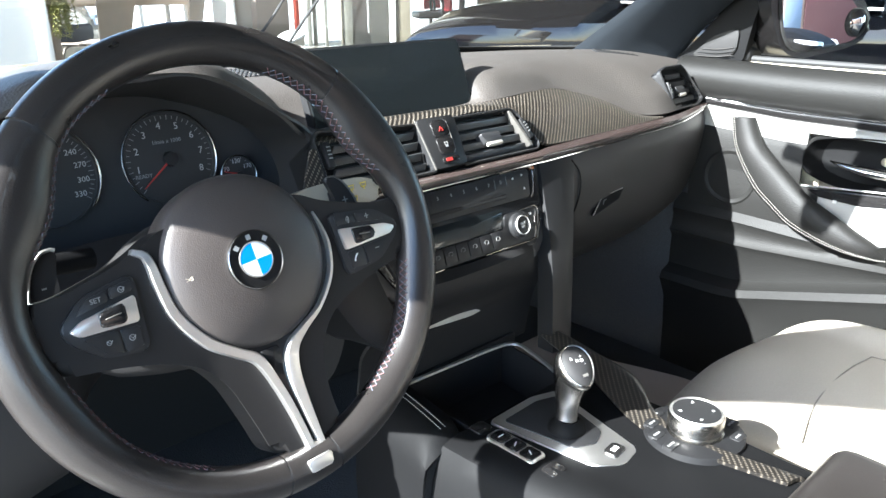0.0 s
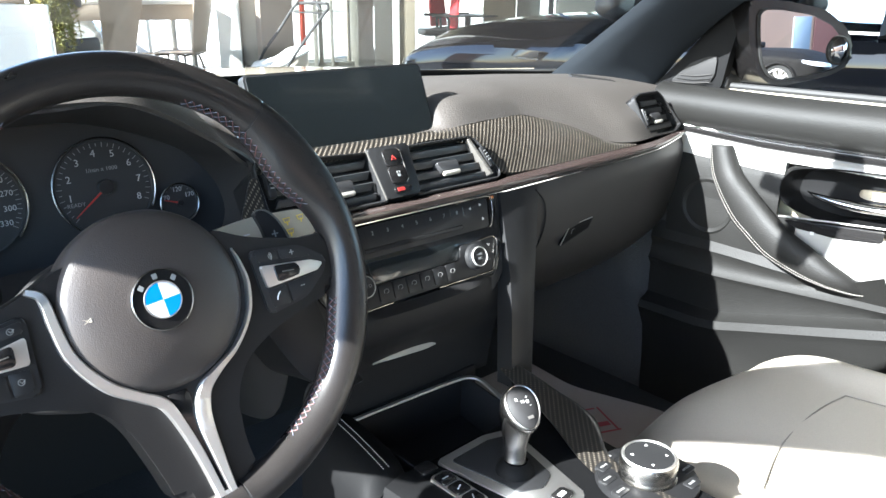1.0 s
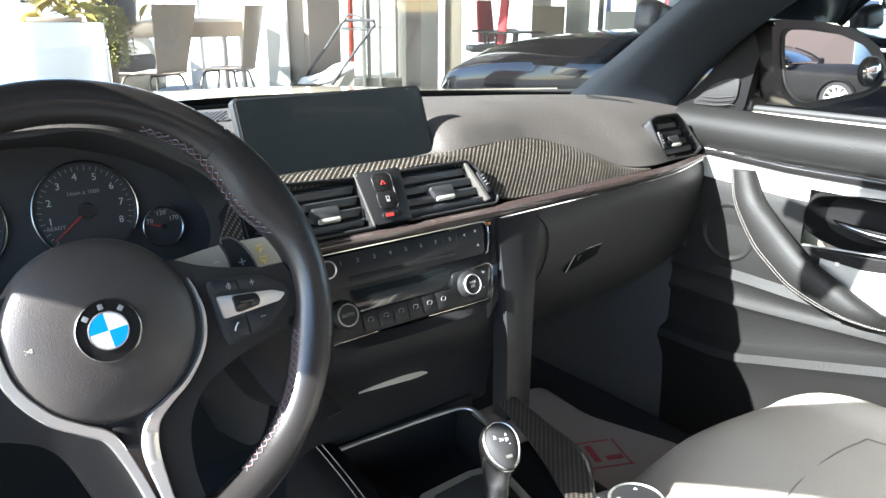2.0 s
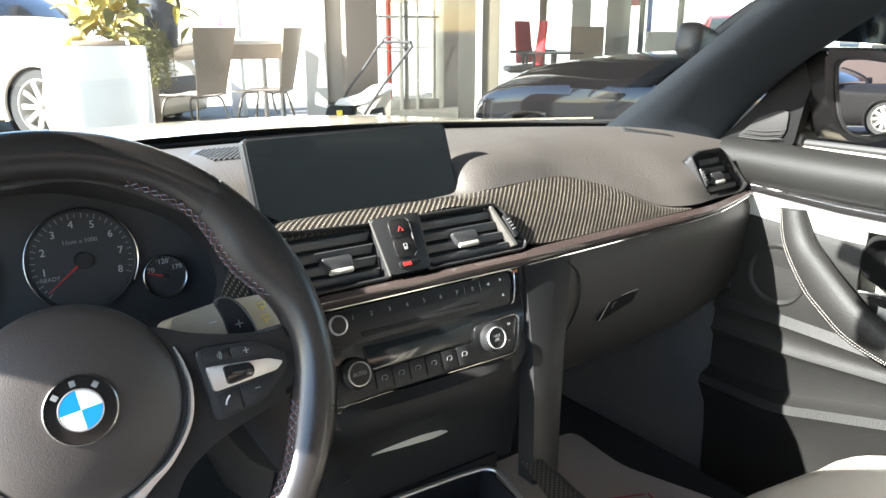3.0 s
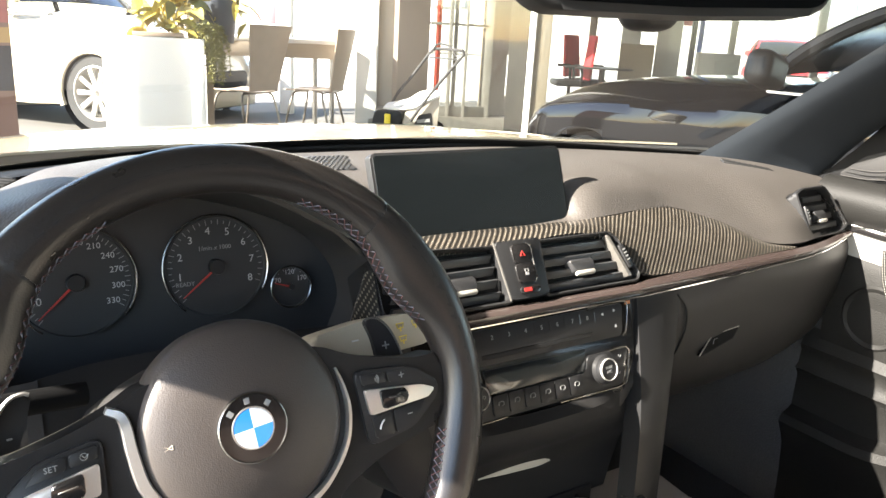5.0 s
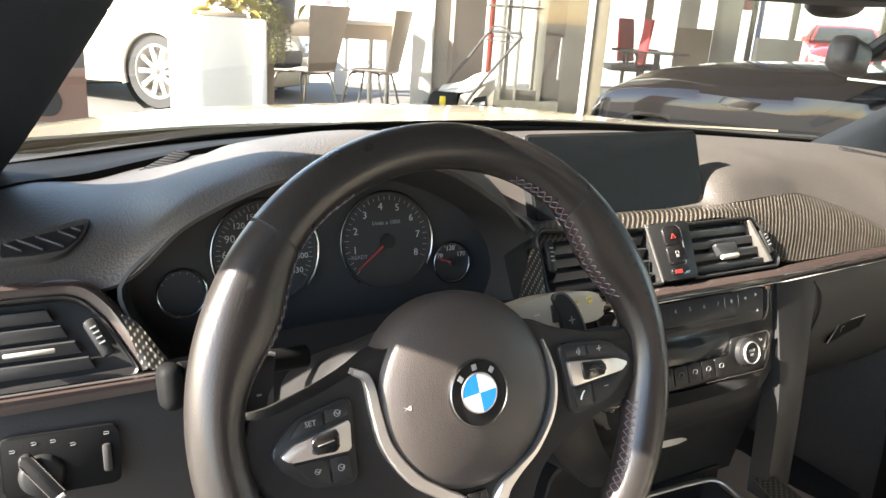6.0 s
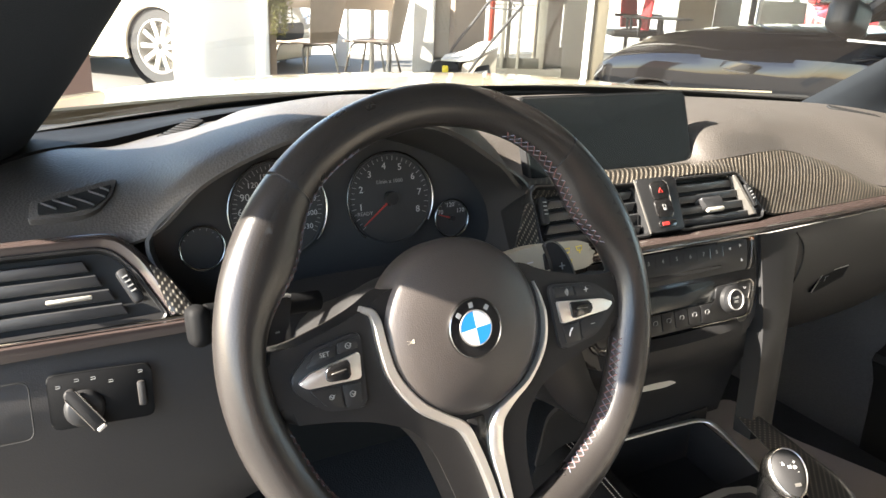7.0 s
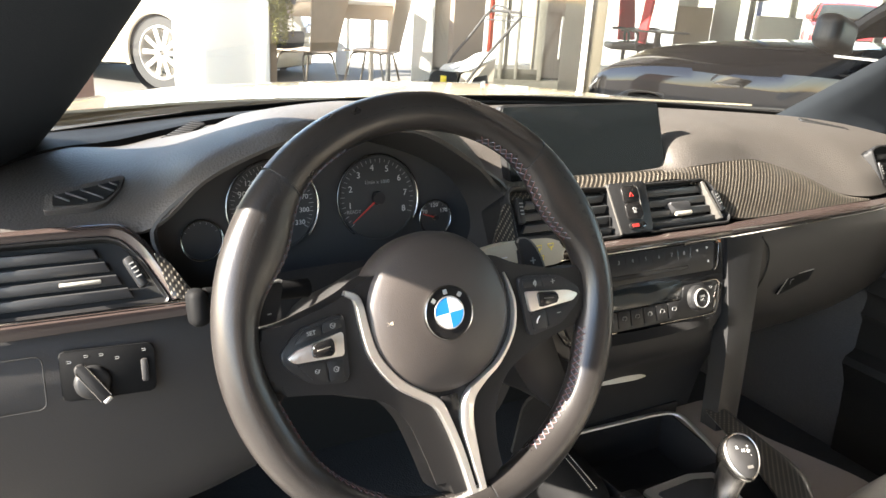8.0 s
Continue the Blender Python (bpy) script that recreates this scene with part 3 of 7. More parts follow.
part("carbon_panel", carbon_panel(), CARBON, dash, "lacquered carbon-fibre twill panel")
part("trim_strip", loft([[(x, y, z) for x, y, z in row] for row in (
    [(0.157, 0.1515, 0.8512), (0.18, 0.153, 0.8525), (0.4, 0.166, 0.852), (0.55, 0.176, 0.851), (0.69, 0.206, 0.853)],
    [(0.157, 0.1418, 0.8463), (0.18, 0.143, 0.846), (0.4, 0.155, 0.845), (0.55, 0.166, 0.845), (0.69, 0.198, 0.849)],
    [(0.157, 0.1445, 0.838), (0.18, 0.146, 0.838), (0.4, 0.158, 0.838), (0.55, 0.170, 0.839), (0.69, 0.202, 0.845)])], nu=30, nv=4, thick=0.004), TRIM, dash, "glossy brown-black strip with a bright lower edge")
part("bright_edge", tube([(0.157, 0.1430, 0.8375), (0.18, 0.144, 0.8375), (0.4, 0.156, 0.8375), (0.55, 0.168, 0.8385), (0.69, 0.2, 0.8445)], 0.0013, 6, 24), CHROME, dash)


def lower_right():
    rows = []
    for x, dy in ((0.165, -0.004), (0.25, 0.0), (0.4, 0.006), (0.55, 0.016), (0.66, 0.04), (0.72, 0.06)):
        rows.append([(x, 0.158 + dy, 0.842), (x, 0.150 + dy, 0.82), (x, 0.152 + dy, 0.78), (x, 0.162 + dy, 0.73), (x, 0.185 + dy, 0.67), (x, 0.25 + dy, 0.61), (x, 0.36 + dy, 0.58)])
    return loft(rows, nu=22, nv=24, thick=0.004)


part("glovebox_face", lower_right(), DASH_LOW, dash, "smooth dark lower dash on the passenger side")


def lower_left(stations):
    rows = []
    for x, dy, k in stations:
        rows.append([(x, y + dy, 0.845 - (0.845 - z) * k) for y, z in ((0.17, 0.845), (0.158, 0.825), (0.145, 0.80), (0.140, 0.76), (0.15, 0.68), (0.2, 0.60), (0.32, 0.56))])
    return loft(rows, nu=20, nv=18, thick=0.004)


part("lower_dash", lower_left(((-0.74, 0.0, 1.0), (-0.66, 0.0, 1.0), (-0.6, 0.0, 1.0), (-0.52, 0.004, 0.98), (-0.455, 0.012, 0.93))), DASH_LOW, dash, "dark lower dash on the driver side")
# the lower dash carries on here, darkened for the shade behind the wheel
part("knee_panel", lower_left(((-0.455, 0.014, 0.93), (-0.41, 0.028, 0.6), (-0.3, 0.03, 0.5), (-0.2, 0.02, 0.7), (-0.16, 0.01, 1.0))), SHROUD, dash, "lower dash behind the column, in a darker tone for shade")

# ---------------------------------------------------------------- middle display
disp = thing("center_display", "switched-off wide display in a thin dark frame on the dash", "display", (0.01, 0.28, 0.93))
DSP = axes((0.0105, 0.2725, 0.944), (0.256, 0.003, 0.0), (0, 0.031, 0.08))
part("frame", prism(rounded(0.264, 0.104, 0.0055), 0.012, DSP @ pose(-0.002, -0.003, 0.001), 0.002), BUTTON, disp)
part("screen", prism(rounded(0.258, 0.098, 0.004), 0.002, DSP @ pose(-0.002, -0.003, 0.0022)), SCREEN, disp, "black glossy display glass")
part("back_shell", prism(rounded(0.21, 0.07, 0.02), 0.03, DSP @ pose(0, -0.012, -0.011), 0.008), BUTTON, disp)

# ---------------------------------------------------------------- steering wheel
wheel = thing("steering_wheel", "black leather sports steering wheel with silver spokes and round badge", "steering wheel", (-0.348, 0, 0.87))
WHL = axes((-0.348, 0, 0.87), (1, 0, 0), (0, 0.342, 0.94)) @ pose(0, 0, 0, 0, 0, 2.5)


def rim(a0, a1, n, grow=0.0):
    """Rim section between two angles in degrees, thicker at the thumb rests."""
    bm = bmesh.new()
    rings = []
    for i in range(n + 1):
        a = radians(a0 + (a1 - a0) * i / n)
        d = math.degrees(a) % 360
        thumb = math.exp(-((d - 29) / 15) ** 2) + math.exp(-((d - 151) / 15) ** 2) + 0.25 * math.exp(-((d - 340) / 14) ** 2) + 0.25 * math.exp(-((d - 200) / 14) ** 2)
        ri, ro = 0.0170 + grow + 0.0155 * thumb, 0.0155 + grow
        c = Vector((math.cos(a), math.sin(a), 0))
        ring = []
        for j in range(20):
            b = 2 * math.pi * j / 20
            rr = ri if math.cos(b) < 0 else ro
            ring.append(WHL @ (c * (0.1695 + rr * math.cos(b)) + Vector((0, 0, -0.020 + 0.0175 * math.sin(b)))))
        rings.append([bm.verts.new(p) for p in ring])
    full = abs(a1 - a0) > 359
    for i in range(n):
        a, b = rings[i], rings[i + 1]
        for j in range(20):
            bm.faces.new((a[j], a[(j + 1) % 20], b[(j + 1) % 20], b[j]))
    if not full:
        bm.faces.new(rings[0])
        bm.faces.new(rings[-1][::-1])
    return bm


for a0, a1 in ((46.5, 133.5), (134.2, 262), (262.6, 277.4), (278, 405.8)):
    part("rim", rim(a0, a1, int((a1 - a0) / 3) + 2), LEATHER, wheel, "smooth worn black leather rim section")
part("rim_core", rim(0, 360, 90, -0.0016), RUBBER, wheel)
def W(u, v, h=0.0, rz=0.0):
    """Pose in the plane of the wheel: u to the right, v up, h towards the driver."""
    return WHL @ pose(u, v, h, 0, 0, rz)


part("airbag_cover", lathe([(0, -0.0008), (0.02, -0.0012), (0.036, -0.0028), (0.050, -0.0056), (0.060, -0.0092), (0.0655, -0.0135), (0.0678, -0.0200), (0.0685, -0.032), (0.067, -0.048)], WHL, 80), PAD, wheel, "round grained airbag cover")
badge = part("badge", lathe([(0, 0.0012), (0.0212, 0.001), (0.0222, -0.001), (0.0222, -0.006)], WHL, 48), GLOSS, wheel, "round black badge with blue and white quarters")
part("badge_ring", lathe([(0.0214, 0.001), (0.0217, 0.0019), (0.0224, 0.0014), (0.0228, -0.004)], WHL, 48), DARK_SILVER, badge)
part("badge_ring", lathe([(0.0127, 0.0010), (0.0129, 0.0018), (0.0136, 0.0018), (0.0138, 0.0010)], WHL, 40), SILVER, badge)
for q in range(4):
    pts = [(0, 0)] + [(0.0127 * math.cos(radians(90 * q + 90 * i / 8 + 4)), 0.0127 * math.sin(radians(90 * q + 90 * i / 8 + 4))) for i in range(9)]
    part("badge_quarter", prism(pts, 0.0012, W(0, 0, 0.0018)), BLUE if q in (1, 3) else WHITE, badge)
for a in (138, 95, 50):
    part("badge_mark", B((0.0036, 0.0040, 0.0006), W(0.0175 * math.cos(radians(a)), 0.0175 * math.sin(radians(a)), 0.0014, a - 90), 0.0002, 1), DIM_INK, badge)


spokes = part("spoke_core", prism(soften([(-0.058, 0.040), (-0.076, 0.030), (-0.100, 0.022), (-0.135, 0.014), (-0.158, 0.016), (-0.160, -0.010), (-0.150, -0.036), (-0.115, -0.042), (-0.085, -0.050), (-0.056, -0.064), (-0.042, -0.085),
                                          (-0.030, -0.125), (-0.024, -0.152), (0.040, -0.156), (0.036, -0.120), (0.040, -0.088), (0.056, -0.064), (0.085, -0.050), (0.115, -0.042), (0.150, -0.036), (0.160, -0.010), (0.158, 0.016), (0.135, 0.014), (0.100, 0.022), (0.076, 0.030), (0.058, 0.040)], 0.014), 0.03, W(0, 0, -0.016), 0.010, 5), SPOKE, wheel, "dark moulded three-spoke core")
for s in (1, -1):
    path = ((0.0672, 0.0220, 0.0007), (0.0702, 0.0100, 0.0011), (0.0712, -0.0100, 0.0013), (0.0650, -0.0315, 0.0015), (0.0475, -0.0525, 0.0018), (0.0290, -0.0640, 0.0030), (0.0150, -0.0745, 0.0052), (0.0088, -0.0930, 0.0060), (0.0108, -0.1250, 0.0045), (0.0142, -0.1545, 0.0031)) if s > 0 else ((-0.0800, 0.0300, 0.0022), (-0.0722, 0.0245, 0.0032), (-0.0698, 0.0020, 0.0036), (-0.0652, -0.0225, 0.0040), (-0.0490, -0.0480, 0.0042), (-0.0290, -0.0640, 0.0040), (-0.0165, -0.0735, 0.0042), (-0.0088, -0.0925, 0.0036), (-0.0014, -0.1210, 0.0034), (0.0046, -0.1545, 0.0031))
    P = spline([(x, y, w) for x, y, w in path], 72)
    rows = []
    for i, c in enumerate(P):
        d = P[min(i + 1, 72)] - P[max(i - 1, 0)]
        n = Vector((-d.y, d.x, 0)).normalized()
        flat = Vector((c.x, c.y, 0))
        sink = 0.004 * max(0, 0.12 - i / 72) / 0.12
        rows.append([WHL @ (flat + n * a * c.z + Vector((0, 0, -0.0100 + e - sink))) for a, e in ((-1, -0.008), (-1, -0.0012), (-0.75, 0.0), (0.75, 0.0), (1, -0.0012), (1, -0.008))])
    part("silver_spoke", loft(rows, closed=True), SILVER, wheel, "satin silver spoke trim sweeping round the hub")
    # button cluster on each side spoke
    def U(x):
        """Across a side spoke; the two clusters differ a little in width."""
        return 0.0840 + (x - 0.079) * 0.975 if s > 0 else -(0.0885 + (x - 0.079) * 0.80)
    drop = -0.0045
    pad = part("button_pad", prism(soften([(U(0.074), 0.021), (U(0.120), 0.015), (U(0.143), -0.001), (U(0.139), -0.012), (U(0.116), -0.029), (U(0.078), -0.034)], 0.007), 0.004, W(0, drop, -0.0125), 0.0015), BUTTON, wheel)
    part("silver_wing", prism(soften([(U(0.079), 0.0065), (U(0.126), 0.0000), (U(0.137), -0.0050), (U(0.130), -0.0100), (U(0.081), -0.0120)], 0.0022), 0.003, W(0, drop, -0.0095), 0.0016, 3), SILVER, pad, "bright satin silver switch surround")
    part("rocker", prism(soften([(U(0.090), 0.0040), (U(0.112), 0.0015), (U(0.113), -0.0085), (U(0.091), -0.0100)], 0.003), 0.004, W(0, drop, -0.0075), 0.002, 3), GLOSS, pad)
    part("rocker_ridge", B((0.011, 0.0008, 0.0008), W(U(0.1015), drop - 0.003, -0.0071, -6 * s), 0.0003, 1), SATIN_GREY, pad)
    for shape in ([(0.078, 0.0175), (0.0975, 0.0155), (0.0985, 0.0080), (0.079, 0.0095)], [(0.0995, 0.0153), (0.118, 0.0125), (0.128, 0.0035), (0.1005, 0.0074)], [(0.082, -0.0145), (0.0985, -0.0135), (0.0985, -0.0295), (0.083, -0.0290)], [(0.1005, -0.0133), (0.128, -0.0118), (0.115, -0.0255), (0.1005, -0.0293)]):
        part("button", prism(soften([(U(x), y) for x, y in shape], 0.0018), 0.003, W(0, drop, -0.0112), 0.0009), BUTTON, pad)
    if s == -1:
        lettering("lettering", "SET", 0.0048, W(U(0.110), 0.0100 + drop, -0.0109), DIM_INK, pad)
        for u, v, r in ((0.088, 0.0125, 0.0022), (0.110, -0.0195, 0.0018), (0.091, -0.0210, 0.0022)):
            part("button_mark", lathe([(r - 0.0004, 0), (r - 0.0004, 0.0003), (r, 0.0003), (r, 0)], W(U(u), v + drop, -0.0109), 14), DIM_INK, pad)
            part("button_mark", tube([W(U(u), v + drop, -0.0108) @ Vector(p) for p in ((-0.0008, 0.0008, 0), (0.0004, -0.0008, 0), (0.0026, 0.0010, 0))], 0.0003, 5), DIM_INK, pad)
    else:
        lettering("lettering", "+", 0.009, W(U(0.111), 0.0100 + drop, -0.0109), DIM_INK, pad)
        part("button_mark", B((0.004, 0.0007, 0.0003), W(U(0.113), -0.0185 + drop, -0.0109)), DIM_INK, pad)
        for r in (0.0015, 0.003, 0.0042):
            part("button_mark", tube([W(U(0.088), 0.0120 + drop, -0.0109) @ Vector((r * math.cos(radians(a)), r * math.sin(radians(a)), 0)) for a in (-45, -20, 0, 20, 45)], 0.0003, 5), DIM_INK, pad)
        part("button_mark", tube([W(U(0.090), -0.0205 + drop, -0.0109) @ Vector(p) for p in ((-0.0028, -0.003, 0), (-0.0020, -0.0008, 0), (-0.0004, 0.0014, 0), (0.0014, 0.0028, 0))], 0.0006, 5), WHITE_INK, pad)
    # shift paddles behind the rim
    blade = [(0.1150, 0.0440), (0.1185, 0.0470), (0.1262, 0.0458), (0.1345, 0.0375), (0.1405, 0.0240), (0.1438, 0.0080), (0.1400, -0.0060), (0.1220, -0.0060), (0.1212, 0.0130), (0.1192, 0.0310)]
    pdl = part("shift_paddle", prism(soften([(s * u, v) for u, v in blade], 0.004), 0.005, W(0, 0, -0.058), 0.002, 3), BUTTON, wheel, "satin black shift paddle")
    # left edge is brighter and thicker, painting in the sun it catches
    part("paddle_edge", tube([W(s * u, v, -0.0578).translation for u, v in ((0.1160, 0.0455), (0.1185, 0.0468), (0.1262, 0.0455), (0.1342, 0.0372), (0.1400, 0.0240), (0.1434, 0.0080))], 0.0009 if s > 0 else 0.0015, 6, 18), SATIN_GREY if s > 0 else SILVER, pdl, "bright paddle edge")
    part("paddle_foot", B((0.02, 0.02, 0.03), W(s * 0.130, -0.008, -0.072), 0.004), BUTTON, pdl)
    lettering("lettering", "+" if s == 1 else "-", 0.013, W(s * 0.130, 0.0225, -0.0577), DIM_INK, pdl)
    # cross stitching along the inner side of the rim
    for tone, flip in ((STITCH_BLUE, 1), (STITCH_RED, -1)):
        bm = bmesh.new()
        for a_from, a_to in (((-62, -16), (16, 66)) if s == 1 else ((196, 242), (114, 164))):
            n = 20
            for i in range(n):
                ends = []
                for k, h in ((i, 0.0085 if flip > 0 else 0.0005), (i + 0.92, 0.0005 if flip > 0 else 0.0085)):
                    deg = a_from + (a_to - a_from) * k / n
                    hh = max(0.0005, abs(h))
                    thumb = math.exp(-((deg % 360 - 29) / 15) ** 2) + math.exp(-((deg % 360 - 151) / 15) ** 2) + 0.25 * math.exp(-((deg % 360 - 340) / 14) ** 2) + 0.25 * math.exp(-((deg % 360 - 200) / 14) ** 2)
                    r = 0.1695 - (0.0172 + 0.0155 * thumb) * math.sqrt(1 - (hh / 0.0177) ** 2)
                    ends.append(WHL @ Vector((r * math.cos(radians(deg)), r * math.sin(radians(deg)), -0.020 + hh)))
                tube(ends, 0.00045, 4, bm=bm)
        tagged(part("stitching", bm, tone, wheel, "blue and red cross stitching"), kind="stuff")
part("spoke_inlay", prism(soften([(-0.0125, -0.0690), (0.0035, -0.0690), (0.0040, -0.0950), (0.0072, -0.1256), (0.0115, -0.1500), (0.0072, -0.1510), (0.0022, -0.1200), (-0.0058, -0.0900)], 0.0015), 0.004, W(0, 0, -0.0132), 0.0008), GLOSS, wheel, "gloss black inlay between the spoke legs")
part("spoke_foot", prism(soften([(0.0018, -0.1515), (0.0170, -0.1525), (0.0174, -0.1580), (0.0155, -0.1595), (0.0040, -0.1580), (0.0022, -0.1565)], 0.0018), 0.008, W(0, 0, -0.0102), 0.0012), SILVER, wheel, "silver foot joining the spoke legs")
part("model_plate", prism(soften([(-0.011, 0.005), (0.011, 0.005), (0.010, -0.005), (-0.010, -0.005)], 0.002), 0.003, W(0.004, -0.166, -0.001), 0.001), SILVER, wheel, "small silver plate at the foot of the rim")
for pts in (((-0.005, 0.002), (-0.001, 0.002), (0.002, 0.0005), (0.005, 0.0022)), ((-0.005, -0.0018), (-0.001, -0.0018), (0.002, 0.0), (0.005, -0.0012)), ((-0.005, 0.002), (-0.005, -0.0018)), ((0.005, 0.0022), (0.005, -0.0012))):
    part("horn_mark", tube([W(-0.052 + 0.75 * u, 0.75 * v, -0.0066 + 0.3 * u) @ Vector((0, 0, 0)) for u, v in pts], 0.0003, 5), STALK, wheel)

# ---------------------------------------------------------------- steering column and stalks
column = thing("steering_column", "dark plastic column shroud behind the wheel with two stalks", "steering column", (-0.348, 0.12, 0.80))
rows = []
for h, w, up, dn in ((-0.035, 0.062, 0.058, 0.055), (-0.06, 0.085, 0.062, 0.06), (-0.11, 0.088, 0.056, 0.062), (-0.20, 0.09, 0.05, 0.06)):
    rows.append([WHL @ Vector((w * math.copysign(abs(math.cos(a)) ** 0.7, math.cos(a)), (up if math.sin(a) > 0 else dn) * math.copysign(abs(math.sin(a)) ** 0.7, math.sin(a)) - 0.01 + 0.10 * (h + 0.035), h)) for a in [2 * math.pi * k / 28 for k in range(28)]])
part("shroud", loft(rows, nv=10, closed=True), SHROUD, column, "matt dark column shroud")
wst = part("wiper_stalk", prism(soften([(0.08, 0.038), (0.13, 0.043), (0.178, 0.040), (0.196, 0.032), (0.198, 0.019), (0.186, 0.012), (0.08, 0.010)], 0.009), 0.024, W(0, 0, -0.092), 0.006, 3), STALK, column, "cream-grey wiper stalk with yellow symbols")
part("stalk_ring", B((0.014, 0.016, 0.004), W(0.142, 0.026, -0.0915), 0.002), BUTTON, wst)
YELLOW_PRINT = material("yellow_print", (0.80, 0.62, 0.10), 0.5)
for u, v in ((0.178, 0.031), (0.164, 0.020), (0.163, 0.031)):
    part("stalk_mark", tube([W(u + a, v + b, -0.0914).translation for a, b in ((-0.0035, 0.0028), (0.0035, 0.0028), (0.0022, -0.0012), (-0.0022, -0.0012))], 0.0006, 5, closed=True), YELLOW_PRINT, wst)
    part("stalk_mark", B((0.0012, 0.004, 0.0004), W(u, v - 0.002, -0.0914)), YELLOW_PRINT, wst)
part("stalk_mark", B((0.006, 0.0012, 0.0004), W(0.120, 0.028, -0.0914)), WHITE_INK, wst)
lst = part("indicator_stalk", tube([(-0.43, 0.11, 0.862), (-0.49, 0.10, 0.868), (-0.522, 0.094, 0.872)], 0.0085, 12, 8), SAIL_BLACK, column, "black indicator stalk")
part("stalk_cap", B((0.016, 0.022, 0.031), pose(-0.528, 0.091, 0.866, -15, 0, 6), 0.007, 3), SAIL_BLACK, lst)

# ---------------------------------------------------------------- instrument cluster
clus = thing("instrument_cluster", "unlit round dials with silver rims in a dark binnacle", "instrument cluster", (-0.348, 0.25, 0.86))
edge = [(-0.520, 0.168, 0.842), (-0.540, 0.182, 0.872), (-0.545, 0.196, 0.902), (-0.50, 0.187, 0.946), (-0.46, 0.174, 0.971), (-0.42, 0.162, 0.986), (-0.36, 0.156, 0.989), (-0.30, 0.162, 0.988), (-0.21, 0.187, 0.942), (-0.165, 0.199, 0.914), (-0.150, 0.182, 0.872), (-0.152, 0.168, 0.838)]
inner = [(-0.505, 0.250, 0.820), (-0.528, 0.258, 0.85), (-0.532, 0.262, 0.885), (-0.485, 0.268, 0.93), (-0.455, 0.271, 0.946), (-0.42, 0.274, 0.958), (-0.36, 0.275, 0.962), (-0.30, 0.274, 0.958), (-0.215, 0.268, 0.925), (-0.178, 0.262, 0.885), (-0.17, 0.258, 0.85), (-0.185, 0.250, 0.815)]
ea, eb = spline(edge, 60), spline(inner, 60)
part("binnacle", loft([[a, a.lerp(b, 0.06) + Vector((0, 0, 0.0)), a.lerp(b, 0.5), b] for a, b in zip(ea, eb)], nu=8, thick=0.003), DASH_LOW, clus, "dark hood lining round the dials")
DIA = axes((-0.348, 0.258, 0.88), (1, 0, 0), (0, 0.2, 0.98))


def Dl(u, v, h=0.0, rz=0.0):
    return DIA @ pose(u, v, h, 0, 0, rz)


part("face_plate", prism(soften([(-0.2, -0.075), (-0.2, 0.03), (-0.12, 0.085), (0.12, 0.085), (0.2, 0.03), (0.2, -0.075)], 0.02), 0.004, Dl(0, 0, -0.004)), DIAL, clus, "matt black dial panel")


def dial(u, v, r, labels, a0, a1, needle, marks, whole=False):
    """A round dial with a silver rim, graduations, numbers and a red needle; angles run clockwise from a0."""
    d = part("dial", lathe([(0, 0), (r * 0.93, 0), (r * 0.95, 0.002), (r * 0.97, 0.002)], Dl(u, v), 56), DIAL, clus, "unlit dial with silver rim")
    n = 60
    span = [radians(360 * i / n) for i in range(n + 1)] if whole else [radians(a0 + 8 - (a0 - a1 + 16) * i / n) for i in range(n + 1)]
    part("dial_rim", tube([Dl(u, v, 0.003) @ Vector((r * math.cos(a), r * math.sin(a), 0)) for a in span], 0.0009, 6), DARK_SILVER, d)
    bm = bmesh.new()
    for i in range(marks + 1):
        a = radians(a0 + (a1 - a0) * i / marks)
        box(bm, (r * (0.1 if i % 2 == 0 else 0.06), 0.0006, 0.0003), Dl(u, v, 0.0006) @ pose(r * 0.86 * math.cos(a), r * 0.86 * math.sin(a), 0, 0, 0, math.degrees(a)))
    part("graduation", bm, DIM_INK, d, smooth=False)
    for i, text in enumerate(labels):
        a = radians(a0 + (a1 - a0) * i / (len(labels) - 1))
        if text:
            lettering("numeral", text, r * (0.34 if whole else 0.2 if len(text) < 3 else 0.155), Dl(u + r * 0.70 * math.cos(a), v + r * 0.70 * math.sin(a), 0.0006), DIAL_INK, d)
    if needle is not None:
        a = radians(needle)
        part("needle", prism([(0, 0.0011), (r * 0.85, 0.0004), (r * 0.85, -0.0004), (0, -0.0011)], 0.0008, Dl(u, v, 0.0045, needle)), RED, d, "red needle")
        part("needle_hub", lathe([(0, 0.006), (r * 0.14, 0.006), (r * 0.16, 0.001)], Dl(u, v), 20), BUTTON, d)
    return d


tach = dial(0.053, 0.014, 0.049, ["", "1", "2", "3", "4", "5", "6", "7", "8"], 222, -24, 218, 32)
lettering("lettering", "1/min x 1000", 0.0058, Dl(0.053, 0.032, 0.0006), DIM_INK, tach)
lettering("lettering", "READY", 0.0055, Dl(0.0235, 0.0005, 0.0006), DIM_INK, tach)
dial(-0.067, 0.014, 0.049, ["", "30", "60", "90", "120", "150", "180", "210", "240", "270", "300", "330"], 226, -34, 222, 44)
dial(0.124, -0.014, 0.0205, ["70", "120", "170"], 150, 30, 162, 6, True)
dial(-0.142, -0.014, 0.0205, ["", "", ""], 150, 30, None, 6, True)

